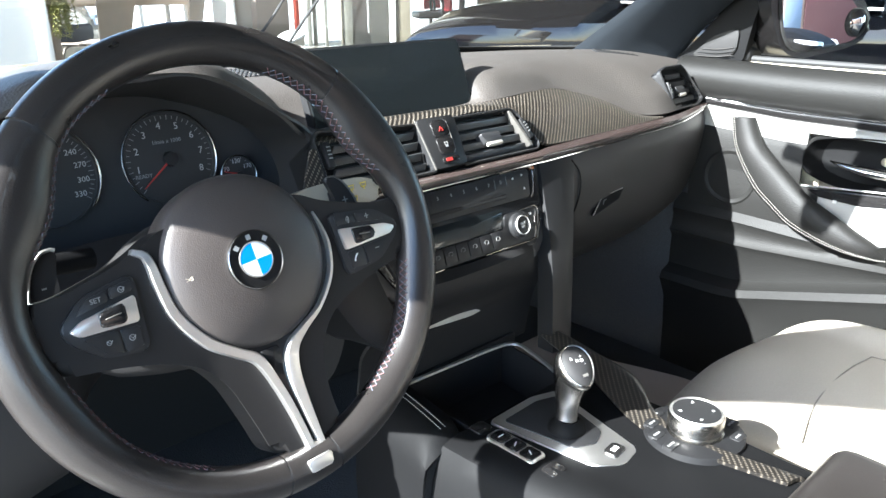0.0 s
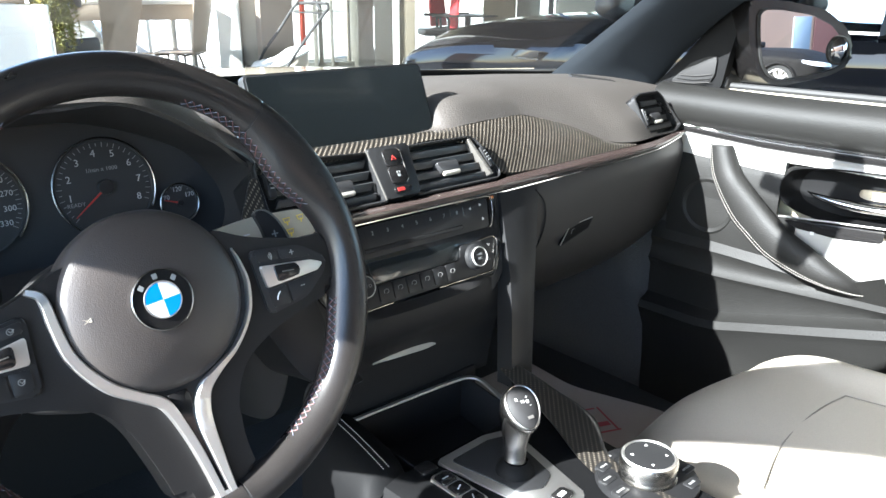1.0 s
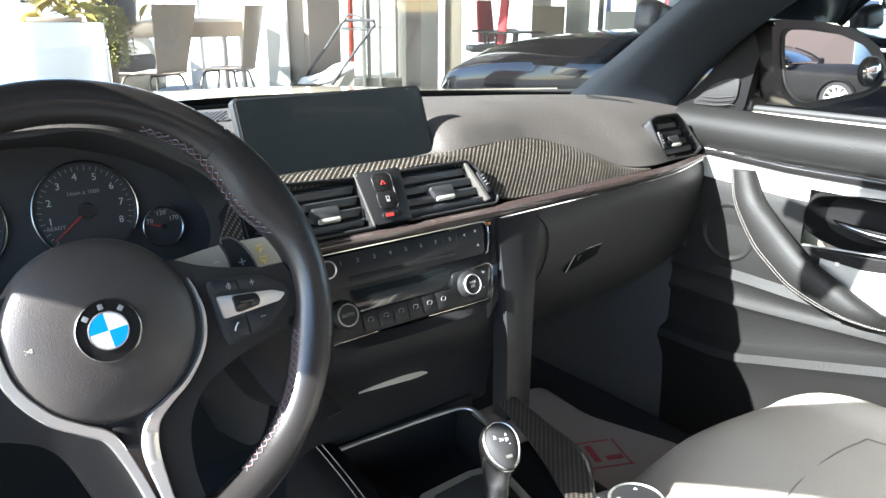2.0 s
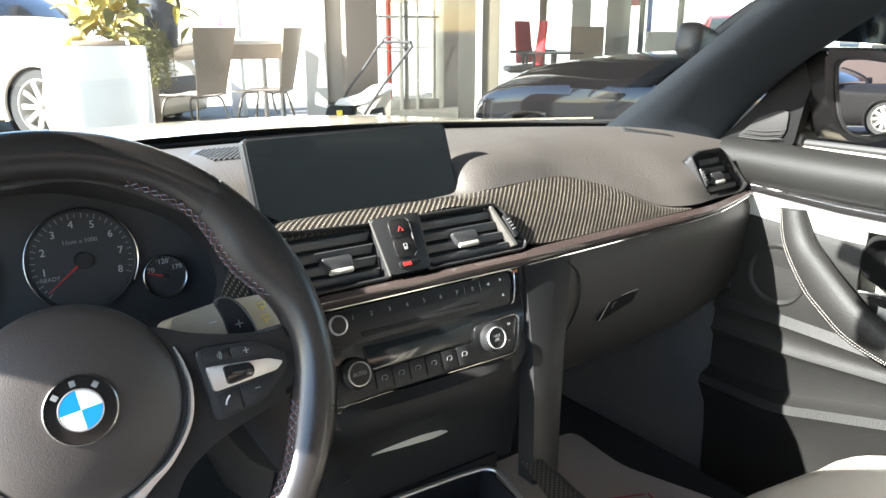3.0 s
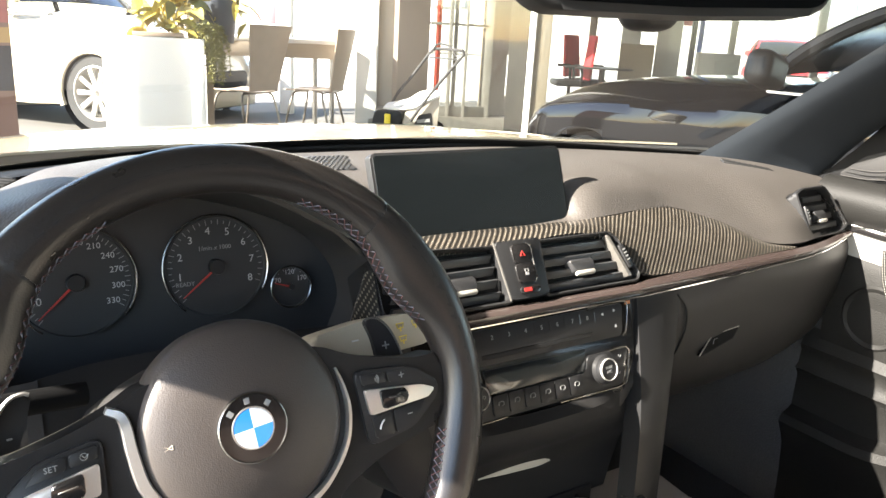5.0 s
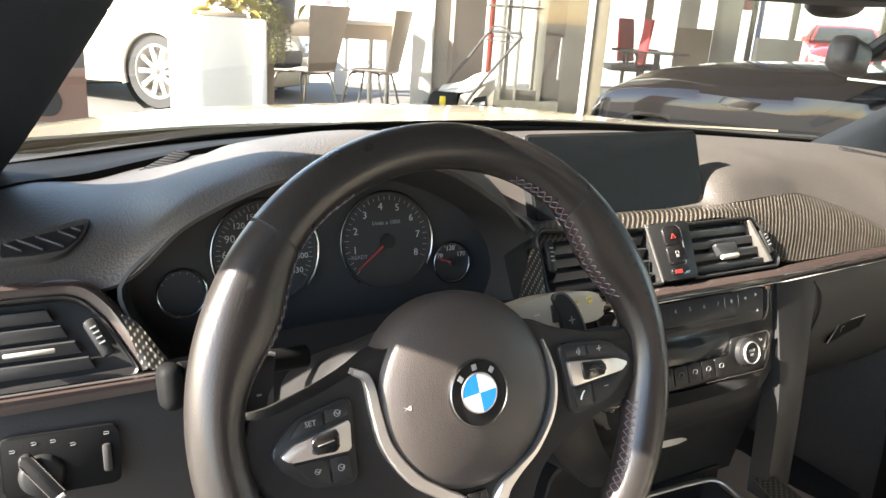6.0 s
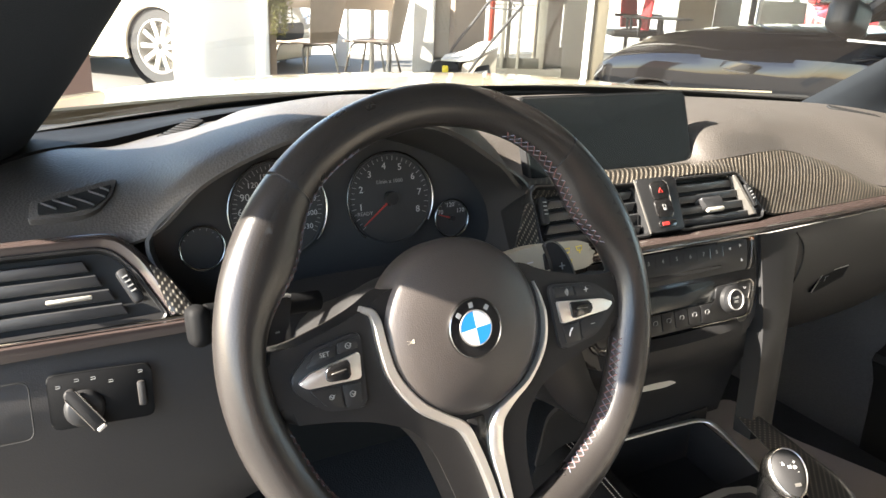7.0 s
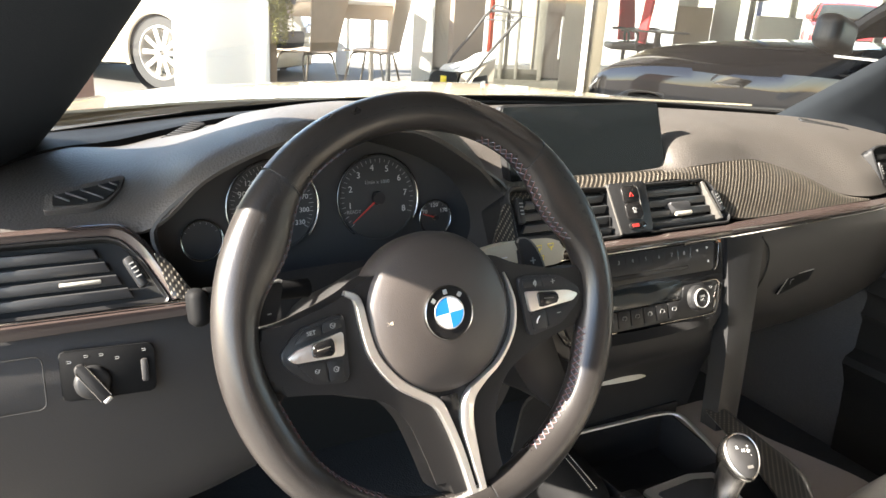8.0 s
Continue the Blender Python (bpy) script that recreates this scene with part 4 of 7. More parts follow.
# ---------------------------------------------------------------- vents in the dash
def vent(name, parent, m, outline, slats, tilt, wheel_at=None, tab_at=None, label=""):
    """An air vent: dark throat, frame, slats across it and a thumb wheel."""
    body = part(name, prism(outline, 0.05, m @ pose(0, 0, -0.012)), VOID, parent, label)
    xs = [p[0] for p in outline]
    bm = bmesh.new()
    n = len(outline)
    cx, cy = sum(xs) / n, sum(p[1] for p in outline) / n
    rings = []
    for s, h in ((1.0, -0.02), (1.0, 0.0), (1.0, 0.002), (1.03, 0.0035), (1.06, 0.002), (1.06, -0.004)):
        w, hh = max(xs) - min(xs), 0.06
        rings.append([m @ Vector((p[0] + (p[0] - cx) / w * (s - 1) * 0.11, p[1] + (p[1] - cy) / hh * (s - 1) * 0.11, h)) for p in outline])
    bm2 = bmesh.new()
    g = [[bm2.verts.new(q) for q in r] for r in rings]
    for a, b in zip(g, g[1:]):
        for i in range(n):
            bm2.faces.new((a[i], a[(i + 1) % n], b[(i + 1) % n], b[i]))
    part("frame", bm2, BUTTON, body)
    for x0, x1, y, dx in slats:
        part("slat", prism([(x0, 0.0045), (x1, 0.0045), (x1 + dx, -0.0045), (x0 + dx, -0.0045)], 0.004, m @ pose(0, y, -0.004, tilt, 0, 0), 0.0014), SLAT, body)
    if wheel_at:
        part("thumb_wheel", B((0.009, 0.03, 0.01), m @ pose(wheel_at[0], wheel_at[1], 0.001, 0, 0, wheel_at[2]), 0.003), BUTTON, body)
        for k in range(4):
            part("wheel_mark", B((0.0045, 0.0012, 0.0006), m @ pose(wheel_at[0], wheel_at[1], 0.0064, 0, 0, wheel_at[2]) @ pose(0, 0.008 - 0.0042 * k, 0)), DIM_INK, body)
    if tab_at:
        part("slide_tab", prism(soften([(-0.017, 0.010), (0.017, 0.010), (0.015, -0.004), (-0.012, -0.004)], 0.003), 0.012, m @ pose(tab_at[0], tab_at[1], 0.004, -12, 0, 0), 0.002), SLAT, body)
        part("tab_edge", B((0.027, 0.005, 0.006), m @ pose(tab_at[0] + 0.001, tab_at[1] - 0.0065, 0.003, -20, 0, 0), 0.0018), GREY_TAB, body, "champagne grip edge")
    return body


mv = on_stack(0, 0.115, 0.0)
rout = soften([(0.028, 0.026), (0.133, 0.026), (0.143, 0.020), (0.164, -0.024), (0.158, -0.031), (0.026, -0.031)], 0.006)
vent("center_vent", dash, mv, rout, [(0.030, 0.128 + 0.014 * k, 0.016 - 0.0135 * k, 0.004) for k in range(4)], 24, (0.1495, -0.003, 16), (0.083, -0.008), "right middle air vent")
lout = soften([(-0.026, -0.031), (-0.162, -0.031), (-0.170, -0.022), (-0.170, 0.028), (-0.162, 0.036), (-0.110, 0.030), (-0.028, 0.026)], 0.006)
vent("center_vent", dash, mv, lout, [(-0.146 - 0.004 * k, -0.030, 0.016 - 0.0135 * k, -0.004) for k in range(4)], 24, (-0.160, 0.0095, -4), (-0.078, -0.010), "left middle air vent")
part("side_bar", prism(soften([(0.128, 0.024), (0.1325, 0.024), (0.151, -0.027), (0.146, -0.027)], 0.0015), 0.012, mv @ pose(0, 0, 0.004), 0.0015), SATIN_GREY, dash, "satin grey bar beside the slats")
hz = part("hazard_panel", prism(soften([(-0.030, 0.031), (0.030, 0.031), (0.025, -0.032), (-0.025, -0.032)], 0.004), 0.02, mv @ pose(0, 0, 0.006), 0.002), BUTTON, dash, "switch panel between the vents")
part("hazard_button", prism(rounded(0.025, 0.0205, 0.004), 0.004, mv @ pose(0, 0.0155, 0.0085), 0.0018, 3), GLOSS, hz)
part("hazard_mark", tube([mv @ Vector(p) for p in ((-0.0030, 0.0125, 0.0087), (0.0030, 0.0125, 0.0087), (0.0, 0.0175, 0.0087))], 0.0006, 5, closed=True), RED, hz, "red warning triangle")
part("lock_button", prism(rounded(0.025, 0.0205, 0.004), 0.004, mv @ pose(0, -0.0055, 0.0085), 0.0018, 3), GLOSS, hz)
part("lock_mark", B((0.0042, 0.0032, 0.0004), mv @ pose(0, -0.0068, 0.0088), 0.0001, 1), DIM_INK, hz)
part("lock_mark", tube([mv @ Vector(p) for p in ((-0.002, -0.0045, 0.0088), (-0.002, -0.002, 0.0088), (0.002, -0.002, 0.0088), (0.002, -0.0045, 0.0088))], 0.0004, 5), DIM_INK, hz)
part("red_indicator", prism(rounded(0.026, 0.008, 0.0035), 0.003, mv @ pose(0, -0.0235, 0.0085), 0.001), GLOSS, hz)
part("button_edge", tube([mv @ Vector(p) for p in ((0.0085, 0.0258, 0.0078), (0.0128, 0.0225, 0.0078), (0.0125, 0.006, 0.0078), (0.0118, -0.012, 0.0078), (0.0085, -0.0165, 0.0078))], 0.0007, 6, 18), SATIN_GREY, hz)
part("red_lamp", B((0.010, 0.0040, 0.0005), mv @ pose(-0.004, -0.0235, 0.0088)), RED, hz)
part("panel_bevel", tube([mv @ Vector(p) for p in ((-0.0305, 0.031, 0.004), (-0.0255, -0.032, 0.004))], 0.0010, 6), SATIN_GREY, hz)

# outer vents
vent("side_vent", dash, RV, RV_OUTLINE, [(-0.054, 0.008 + 0.009 * k, 0.026 - 0.0145 * k, 0.004) for k in range(4)], 20, (-0.0655, 0.002, 4), (-0.024, -0.003), "passenger's outer air vent")
LV = axes((-0.60, 0.178, 0.868), (1, -0.02, 0.0), (0, 0.5, 0.86))
vent("side_vent", dash, LV, soften([(-0.085, 0.033), (0.017, 0.033), (0.028, 0.029), (0.0420, 0.0130), (0.0610, -0.0240), (0.056, -0.029), (-0.085, -0.029)], 0.006), [(-0.075, 0.006 + 0.008 * k, 0.022 - 0.0125 * k, 0.004) for k in range(4)], 20, (0.0375, 0.0015, 24), None, "driver's outer air vent")
part("vent_tab", B((0.032, 0.003, 0.006), LV @ pose(-0.0068, -0.0040, 0.005), 0.001), GREY_TAB, dash)
part("vent_bezel", loft([[LV @ Vector(p) for p in row] for row in ([(-0.12, 0.046, 0.0), (0.022, 0.0465, 0.0), (0.036, 0.042, 0.0), (0.0505, 0.0265, 0.0), (0.0605, 0.0100, 0.0), (0.0790, -0.0220, 0.0)], [(-0.12, 0.041, 0.006), (0.020, 0.0415, 0.006), (0.0325, 0.0375, 0.006), (0.0465, 0.0225, 0.006), (0.0560, 0.0040, 0.006), (0.0720, -0.0250, 0.006)], [(-0.12, 0.0345, 0.001), (0.0175, 0.0345, 0.001), (0.0292, 0.0305, 0.001), (0.0433, 0.0138, 0.001), (0.0520, -0.0030, 0.001), (0.0640, -0.0270, 0.001)])], nu=30, nv=4, thick=0.004), TRIM, dash, "gloss trim round the outer vent")
part("carbon_sliver", prism(soften([(0.0535, 0.0170), (0.0640, 0.0086), (0.0830, -0.0240), (0.0740, -0.0290), (0.0640, -0.0240)], 0.003), 0.004, LV @ pose(0, 0, 0.006), 0.001), CARBON, dash)
part("carbon_sliver", prism(soften([(-0.1795, 0.0190), (-0.1725, 0.0190), (-0.1760, -0.0290), (-0.2080, -0.0300)], 0.003), 0.004, mv @ pose(0, 0, 0.004), 0.001), CARBON, dash)
part("trim_strip", loft([[LV @ Vector(p) for p in row] for row in ([(-0.14, -0.030, 0.004), (0.09, -0.030, 0.004)], [(-0.14, -0.035, 0.010), (0.09, -0.035, 0.010)], [(-0.14, -0.045, 0.004), (0.09, -0.042, 0.004)])], nu=8, nv=5, thick=0.004), TRIM, dash, "gloss strip under the outer vent")
part("bright_edge", tube([LV @ Vector((-0.14, -0.030, 0.008)), LV @ Vector((0.09, -0.030, 0.008))], 0.0012, 6), CHROME, dash)

# side demister grille and defroster slots on the dash top
DG = axes((-0.5785, 0.2617, 0.9290), (0.97, 0.13, 0.16), (-0.08, 0.91, 0.42))
grille = part("demister_grille", prism(soften([(-0.0535, -0.0190), (-0.0470, 0.0010), (-0.0390, 0.0035), (0.0245, 0.0030), (0.0134, -0.0161), (-0.0021, -0.0285), (-0.0147, -0.0310)], 0.003), 0.012, DG @ pose(0, 0, 0.0015), 0.0012), DASH, dash, "side window demister grille")
part("grille_throat", prism(soften([(-0.0450, -0.0169), (-0.0412, -0.0036), (0.0175, -0.0045), (0.0081, -0.0182), (-0.0035, -0.0255), (-0.0244, -0.0235)], 0.002), 0.002, DG @ pose(0, 0, 0.0028)), VOID, grille)
for u, v, w in ((-0.0350, -0.0110, 0.015), (-0.0235, -0.0130, 0.022), (-0.0105, -0.0145, 0.024), (0.0030, -0.0120, 0.016), (0.0105, -0.0085, 0.009)):
    part("grille_slat", B((w, 0.0016, 0.0025), DG @ pose(u, v, 0.0035, 0, 0, -52), 0.0005, 1), SLAT, grille)
for m, length in ((axes((0.585, 0.333, 0.9372), (0.065, -0.045, -0.011), (0.4, 0.9, 0.1)), 0.085), (pose(-0.468, 0.440, 0.9415, 4, -16, 32), 0.055)):
    sl = part("defroster_slot", B((length, 0.020, 0.004), m, 0.0015), VOID, dash, "defroster slot")
    for k in range(9):
        part("slot_rib", B((0.0014, 0.018, 0.003), m @ pose((k / 8 - 0.5) * length * 0.86, 0, 0.001, 0, 0, 15)), SAIL_BLACK, sl)
part("speaker_grille", prism(soften([(-0.112, 0.52), (-0.085, 0.575), (-0.020, 0.57), (-0.062, 0.44), (-0.097, 0.455)], 0.01), 0.006, pose(0, 0, 0.9593, -2, 0, 0), 0.001), SLAT, dash, "perforated speaker grille")
bm = bmesh.new()
for i in range(13):
    for j in range(22):
        u, v = -0.108 + 0.0072 * i + 0.0036 * (j % 2), 0.448 + 0.006 * j
        if v < 0.566 and u < -0.068 + (v - 0.44) * 0.40 and u > -0.103 + max(0.0, v - 0.52) * 0.5:
            prism([(u + 0.0023 * math.cos(radians(60 * k)), v + 0.0023 * math.sin(radians(60 * k))) for k in range(6)], 0.002, pose(0, 0, 0.9600, -2, 0, 0), bm=bm)
tagged(part("speaker_grille", bm, VOID, dash, "", False), kind="stuff")

# ---------------------------------------------------------------- middle stack
LOW = axes((0, 0.1257, 0.7745), (1, 0, 0), (0, 0.338, 0.941))


def on_low(u, v, h=0.0, rz=0.0):
    """Pose on the steeper face of the radio and climate panel."""
    return LOW @ pose(u, v, h, 0, 0, rz)


stack = thing("center_stack", "radio and climate panel with gloss black facia and silver rings", "control panel", (0, 0.2, 0.6))
part("facia", prism(soften([(-0.158, 0.072), (0.158, 0.072), (0.152, 0.0), (0.128, -0.048), (0.10, -0.056), (-0.10, -0.056), (-0.128, -0.048), (-0.152, 0.0)], 0.014), 0.05, on_low(0, 0, -0.004), 0.004, 3), DASH_LOW, stack, "dark stack surround")
part("gloss_facia", prism(soften([(-0.146, 0.068), (0.146, 0.068), (0.140, 0.0), (0.118, -0.036), (-0.118, -0.036), (-0.140, 0.0)], 0.008), 0.004, on_low(0, 0, 0.0), 0.0015), GLOSS, stack, "gloss black radio facia")
part("top_strip", loft([[on_low(u, v, h).translation for u in (-0.16, -0.05, 0.05, 0.157)] for v, h in ((0.080, 0.002), (0.073, 0.010), (0.066, 0.004))], nu=10, nv=4, thick=0.003), TRIM, stack, "gloss strip over the radio")
part("bright_edge", tube([on_low(u, 0.0655, 0.0052).translation for u in (-0.16, 0.16)], 0.0011, 6), CHROME, stack)
radio = part("radio_panel", prism(soften([(-0.118, 0.062), (0.128, 0.062), (0.122, 0.026), (-0.112, 0.026)], 0.005), 0.004, on_low(0, 0, 0.003), 0.001), BUTTON, stack, "row of numbered radio buttons")
part("radio_ring", tube([on_low(u, v, 0.0035).translation for u, v in ((0.074, 0.061), (0.078, 0.064), (0.130, 0.064), (0.135, 0.059), (0.128, 0.030), (0.122, 0.0255))], 0.0009, 6, 26), DARK_SILVER, radio, "silver edge")
part("disc_slot", B((0.15, 0.0055, 0.003), on_low(0.004, 0.034, 0.0025), 0.001, 1), VOID, radio)
for k in range(8):
    u = -0.077 + 0.0215 * k
    lettering("numeral", str(k + 1), 0.0065, on_low(u, 0.0525, 0.0034), DIM_INK, radio)
    part("button_gap", B((0.0006, 0.012, 0.0005), on_low(u + 0.0108, 0.0525, 0.0031)), VOID if k < 6 else DARK_SILVER, radio)
for u, v, r in ((0.096, 0.0535, 90), (0.114, 0.0555, -90), (0.114, 0.038, 0)):
    part("arrow_mark", prism([(-0.0017, -0.0014), (0.0017, -0.0014), (0, 0.002)], 0.0004, on_low(u, v, 0.0036, r)), WHITE_INK, radio)
vol = part("volume_knob", lathe([(0, 0.012), (0.008, 0.012), (0.0092, 0.010), (0.0095, 0.0)], on_low(-0.099, 0.0495, 0.003), 32), BUTTON, radio, "small volume knob")
part("knob_ring", lathe([(0.0082, 0.012), (0.0085, 0.0132), (0.0098, 0.0126), (0.010, 0.010)], on_low(-0.099, 0.0495, 0.003), 32), RING, vol)
part("climate_screen", prism(soften([(-0.072, 0.022), (0.066, 0.020), (0.062, -0.004), (-0.068, -0.004)], 0.004), 0.003, on_low(0, 0, 0.0025), 0.001), SCREEN, stack, "dark climate display")
clim = part("climate_panel", prism(soften([(-0.130, 0.008), (-0.075, 0.010), (-0.070, -0.005), (0.062, -0.006), (0.066, 0.012), (0.128, 0.012), (0.112, -0.028), (-0.116, -0.028)], 0.005), 0.004, on_low(0, 0, 0.0035), 0.001), BUTTON, stack, "climate controls with two ringed knobs")
part("climate_ring", tube([on_low(u, v, 0.0045).translation for u, v in ((0.098, 0.0125), (0.122, 0.0135), (0.128, 0.008), (0.117, -0.024), (0.110, -0.0285), (0.02, -0.0285))], 0.0009, 6, 26), DARK_SILVER, clim, "silver edge")
part("climate_ring", tube([on_low(u, v, 0.0045).translation for u, v in ((-0.050, -0.0285), (-0.118, -0.0285), (-0.124, -0.02))], 0.0009, 6, 16), DARK_SILVER, clim)
for u, v, text, size in ((0.0865, -0.0060, "MAX\nA/C", 0.0046), (-0.0862, -0.0020, "AUTO", 0.0055)):
    kn = part("climate_knob", lathe([(0, 0.010), (0.0118, 0.010), (0.0128, 0.008), (0.0158, 0.006), (0.0165, 0.0)], on_low(u, v, 0.003), 40), BUTTON, clim, "ringed temperature knob")
    part("knob_ring", lathe([(0.0112, 0.0098), (0.0114, 0.0112), (0.0121, 0.0111), (0.0124, 0.009)], on_low(u, v, 0.003), 40), RING, kn)
    lettering("lettering", text, size, on_low(u, v, 0.0133), DIM_INK, kn)
for k in range(6):
    u = -0.0565 + 0.0202 * k
    part("climate_button", prism(rounded(0.0186, 0.020, 0.002), 0.003, on_low(u, -0.0150, 0.0058), 0.0008), BUTTON, clim)
    part("button_mark", tube([on_low(u + a, -0.0140 + b, 0.0062).translation for a, b in ((-0.003, -0.0015), (-0.0025, 0.002), (0.0028, 0.0022), (0.003, -0.0012), (0.0, -0.002))], 0.0003, 5, 10), DIM_INK, clim)
for u, v in ((0.113, 0.004), (0.109, -0.014)):
    part("button_mark", tube([on_low(u + a, v + b, 0.0042).translation for a, b in ((-0.002, 0.002), (0.0, -0.001), (0.002, 0.001))], 0.0004, 5, 6), DIM_INK, clim)
part("amber_reflector", B((0.008, 0.0035, 0.0006), on_low(0.139, 0.061, 0.0006), 0.0002, 1), material("amber_plastic", (0.5, 0.16, 0.03), 0.3), stack)


def stack_lower():
    rows = []
    for u in (-1, -0.7, 0, 0.7, 1):
        x = u * 0.150
        rows.append([(x * 0.84, 0.112 + 0.012 * u * u, 0.744), (x * 0.86, 0.101 + 0.03 * u ** 4, 0.734), (x * 0.9, 0.106 + 0.022 * u ** 4, 0.715), (x * 0.95, 0.128, 0.69), (x, 0.145, 0.66), (x, 0.152, 0.63), (x, 0.16, 0.585)])
    return loft(rows, nu=16, nv=16, thick=0.004)


part("lower_panel", stack_lower(), SHROUD, stack, "dark curved panel under the controls")
part("ashtray_trim", loft([[(-0.061, 0.138, 0.6668), (-0.035, 0.139, 0.6725), (-0.004, 0.139, 0.6735), (0.018, 0.139, 0.6690), (0.038, 0.138, 0.6615)], [(-0.061, 0.1365, 0.6658), (-0.035, 0.1340, 0.6645), (-0.006, 0.1330, 0.6630), (0.018, 0.1340, 0.6610), (0.038, 0.137, 0.6605)]], nu=20, nv=3, thick=0.003), GREY_TAB, stack, "thin silver crescent on the ashtray lid")
# legs use the tray's black to imitate the shadow that covers them
for s, foot in ((-1, 0.690), (1, 0.592)):
    part("stack_leg", loft([[(s * 0.1575, 0.170, 0.846), (s * 0.1325, 0.125, 0.722), (s * 0.1178, 0.104, foot)],
                            [(s * 0.158, 0.152, 0.846), (s * 0.133, 0.100, 0.722), (s * 0.118, 0.078, foot)],
                            [(s * 0.196, 0.150, 0.846), (s * 0.160, 0.096, 0.722), (s * 0.140, 0.074, foot)],
                            [(s * 0.240, 0.154, 0.840), (s * 0.183, 0.103, 0.715), (s * 0.158, 0.079, foot)],
                            [(s * 0.250, 0.180, 0.820), (s * 0.190, 0.150, 0.700), (s * 0.165, 0.130, foot)]], nu=16, thick=0.003), TRAY, stack, "side support running down to the console")

# ---------------------------------------------------------------- light switch panel, glovebox latch
LS = axes((-0.594, 0.139, 0.799), (1, -0.02, 0.0), (0, 0.27, 0.963))
part("switch_panel", prism(soften([(-0.0365, 0.0215), (0.0375, 0.0185), (0.0365, -0.0235), (-0.0365, -0.0205)], 0.006), 0.004, LS @ pose(0, 0, 0.0002), 0.001), SAIL_BLACK, dash, "light switch panel")
rot = part("light_switch", lathe([(0, 0.005), (0.011, 0.005), (0.0125, 0.004), (0.014, 0.002), (0.0145, 0.0)], LS @ pose(-0.0128, -0.0075, 0.0005), 36), BUTTON, dash, "rotary light switch with a silver-edged bar")
part("switch_bar", prism(rounded(0.0095, 0.040, 0.0045), 0.005, LS @ pose(-0.0128, -0.0075, 0.0092, 0, 0, 33), 0.0015, 3), SHROUD, rot)
for s in (-1, 1):
    part("bar_edge", tube([LS @ pose(-0.0128, -0.0075, 0.0088, 0, 0, 33) @ Vector((s * 0.0047, v, 0)) for v in (-0.016, 0.016)], 0.0006, 6), DARK_SILVER, rot)
part("bar_tip", B((0.0075, 0.0035, 0.003), LS @ pose(-0.0128, -0.0075, 0.0085, 0, 0, 33) @ pose(0, -0.018, 0.0), 0.001), SILVER, rot)
for u, v in ((-0.0290, 0.0120), (-0.0160, 0.0150), (-0.0045, 0.0145), (0.0075, 0.0100), (0.0290, 0.0135)):
    part("switch_mark", tube([LS @ Vector((u + 0.55 * a, v + 0.55 * b, 0.0009)) for a, b in ((-0.003, 0.0015), (0.002, 0.0015), (0.003, 0.0), (0.002, -0.0015), (-0.003, -0.0015))], 0.0003, 5), DIM_INK, dash)
part("storage_lid_gap", tube([LS @ Vector((u, v, -0.001)) for u, v in rounded(0.052, 0.044, 0.006, 3, -0.074, -0.002)], 0.0006, 5, closed=True), VOID, dash)
part("dimmer_wheel", B((0.006, 0.020, 0.005), LS @ pose(0.0285, -0.004, 0.0005), 0.002), DASH_LOW, dash)
GL = axes((0.338, 0.1595, 0.742), (0.98, -0.01, 0.18), (-0.1, 0.25, 0.9))
LATCH = [(-0.040, -0.007), (0.026, -0.003), (0.042, 0.008), (-0.010, 0.013)]
latch = part("glovebox_latch", prism(soften(LATCH, 0.003), 0.006, GL @ pose(0, 0, 0.002), 0.001), SAIL_BLACK, dash, "glovebox latch in a recess")
part("latch_edge", tube([GL @ Vector((u, v, 0.0022)) for u, v in ((-0.040, -0.006), (-0.010, 0.0132), (0.041, 0.0082))], 0.0008, 6), SILVER, latch)
part("latch_groove", tube([GL @ Vector((u, v, 0.0018)) for u, v in ((-0.039, -0.0072), (0.026, -0.0035), (0.042, 0.0075))], 0.0008, 6), VOID, latch)
part("latch_mark", tube([GL @ Vector((u, v, 0.0022)) for u, v in ((-0.012, 0.001), (-0.008, 0.006), (-0.002, 0.006))], 0.0004, 5), DIM_INK, latch)
part("glovebox_gap", tube([(0.227, 0.1475, 0.828), (0.246, 0.1475, 0.809), (0.254, 0.1495, 0.782), (0.253, 0.155, 0.753), (0.246, 0.163, 0.727)], 0.0013, 6, 20), VOID, dash)

# ---------------------------------------------------------------- middle console
cons = thing("center_console", "dark middle console with carbon trim, open storage tray and silver plate", "console", (0, -0.1, 0.32))
# body colour near black, replacing the shade that should fall on it
part("console_body", loft([[(-0.155, y, 0.30), (-0.15 + t, y, 0.50), (-0.132 + t, y, 0.585 + z), (-0.10 + t, y, 0.596 + z), (-0.085 + t, y, 0.592 + z), (0.0, y, 0.5915 + z), (0.085 - t, y, 0.592 + z), (0.10 - t, y, 0.594 + z), (0.122 - 0.5 * t, y, 0.590 + z), (0.130 - 0.5 * t, y, 0.50), (0.135, y, 0.30)]
                           for y, t, z in ((0.030, 0.0, -0.002), (-0.06, 0.012, 0.0), (-0.16, 0.022, 0.002), (-0.30, 0.03, 0.004), (-0.45, 0.03, 0.02))], nu=40, nv=16, thick=0.004), SAIL_BLACK, cons, "dark console body")
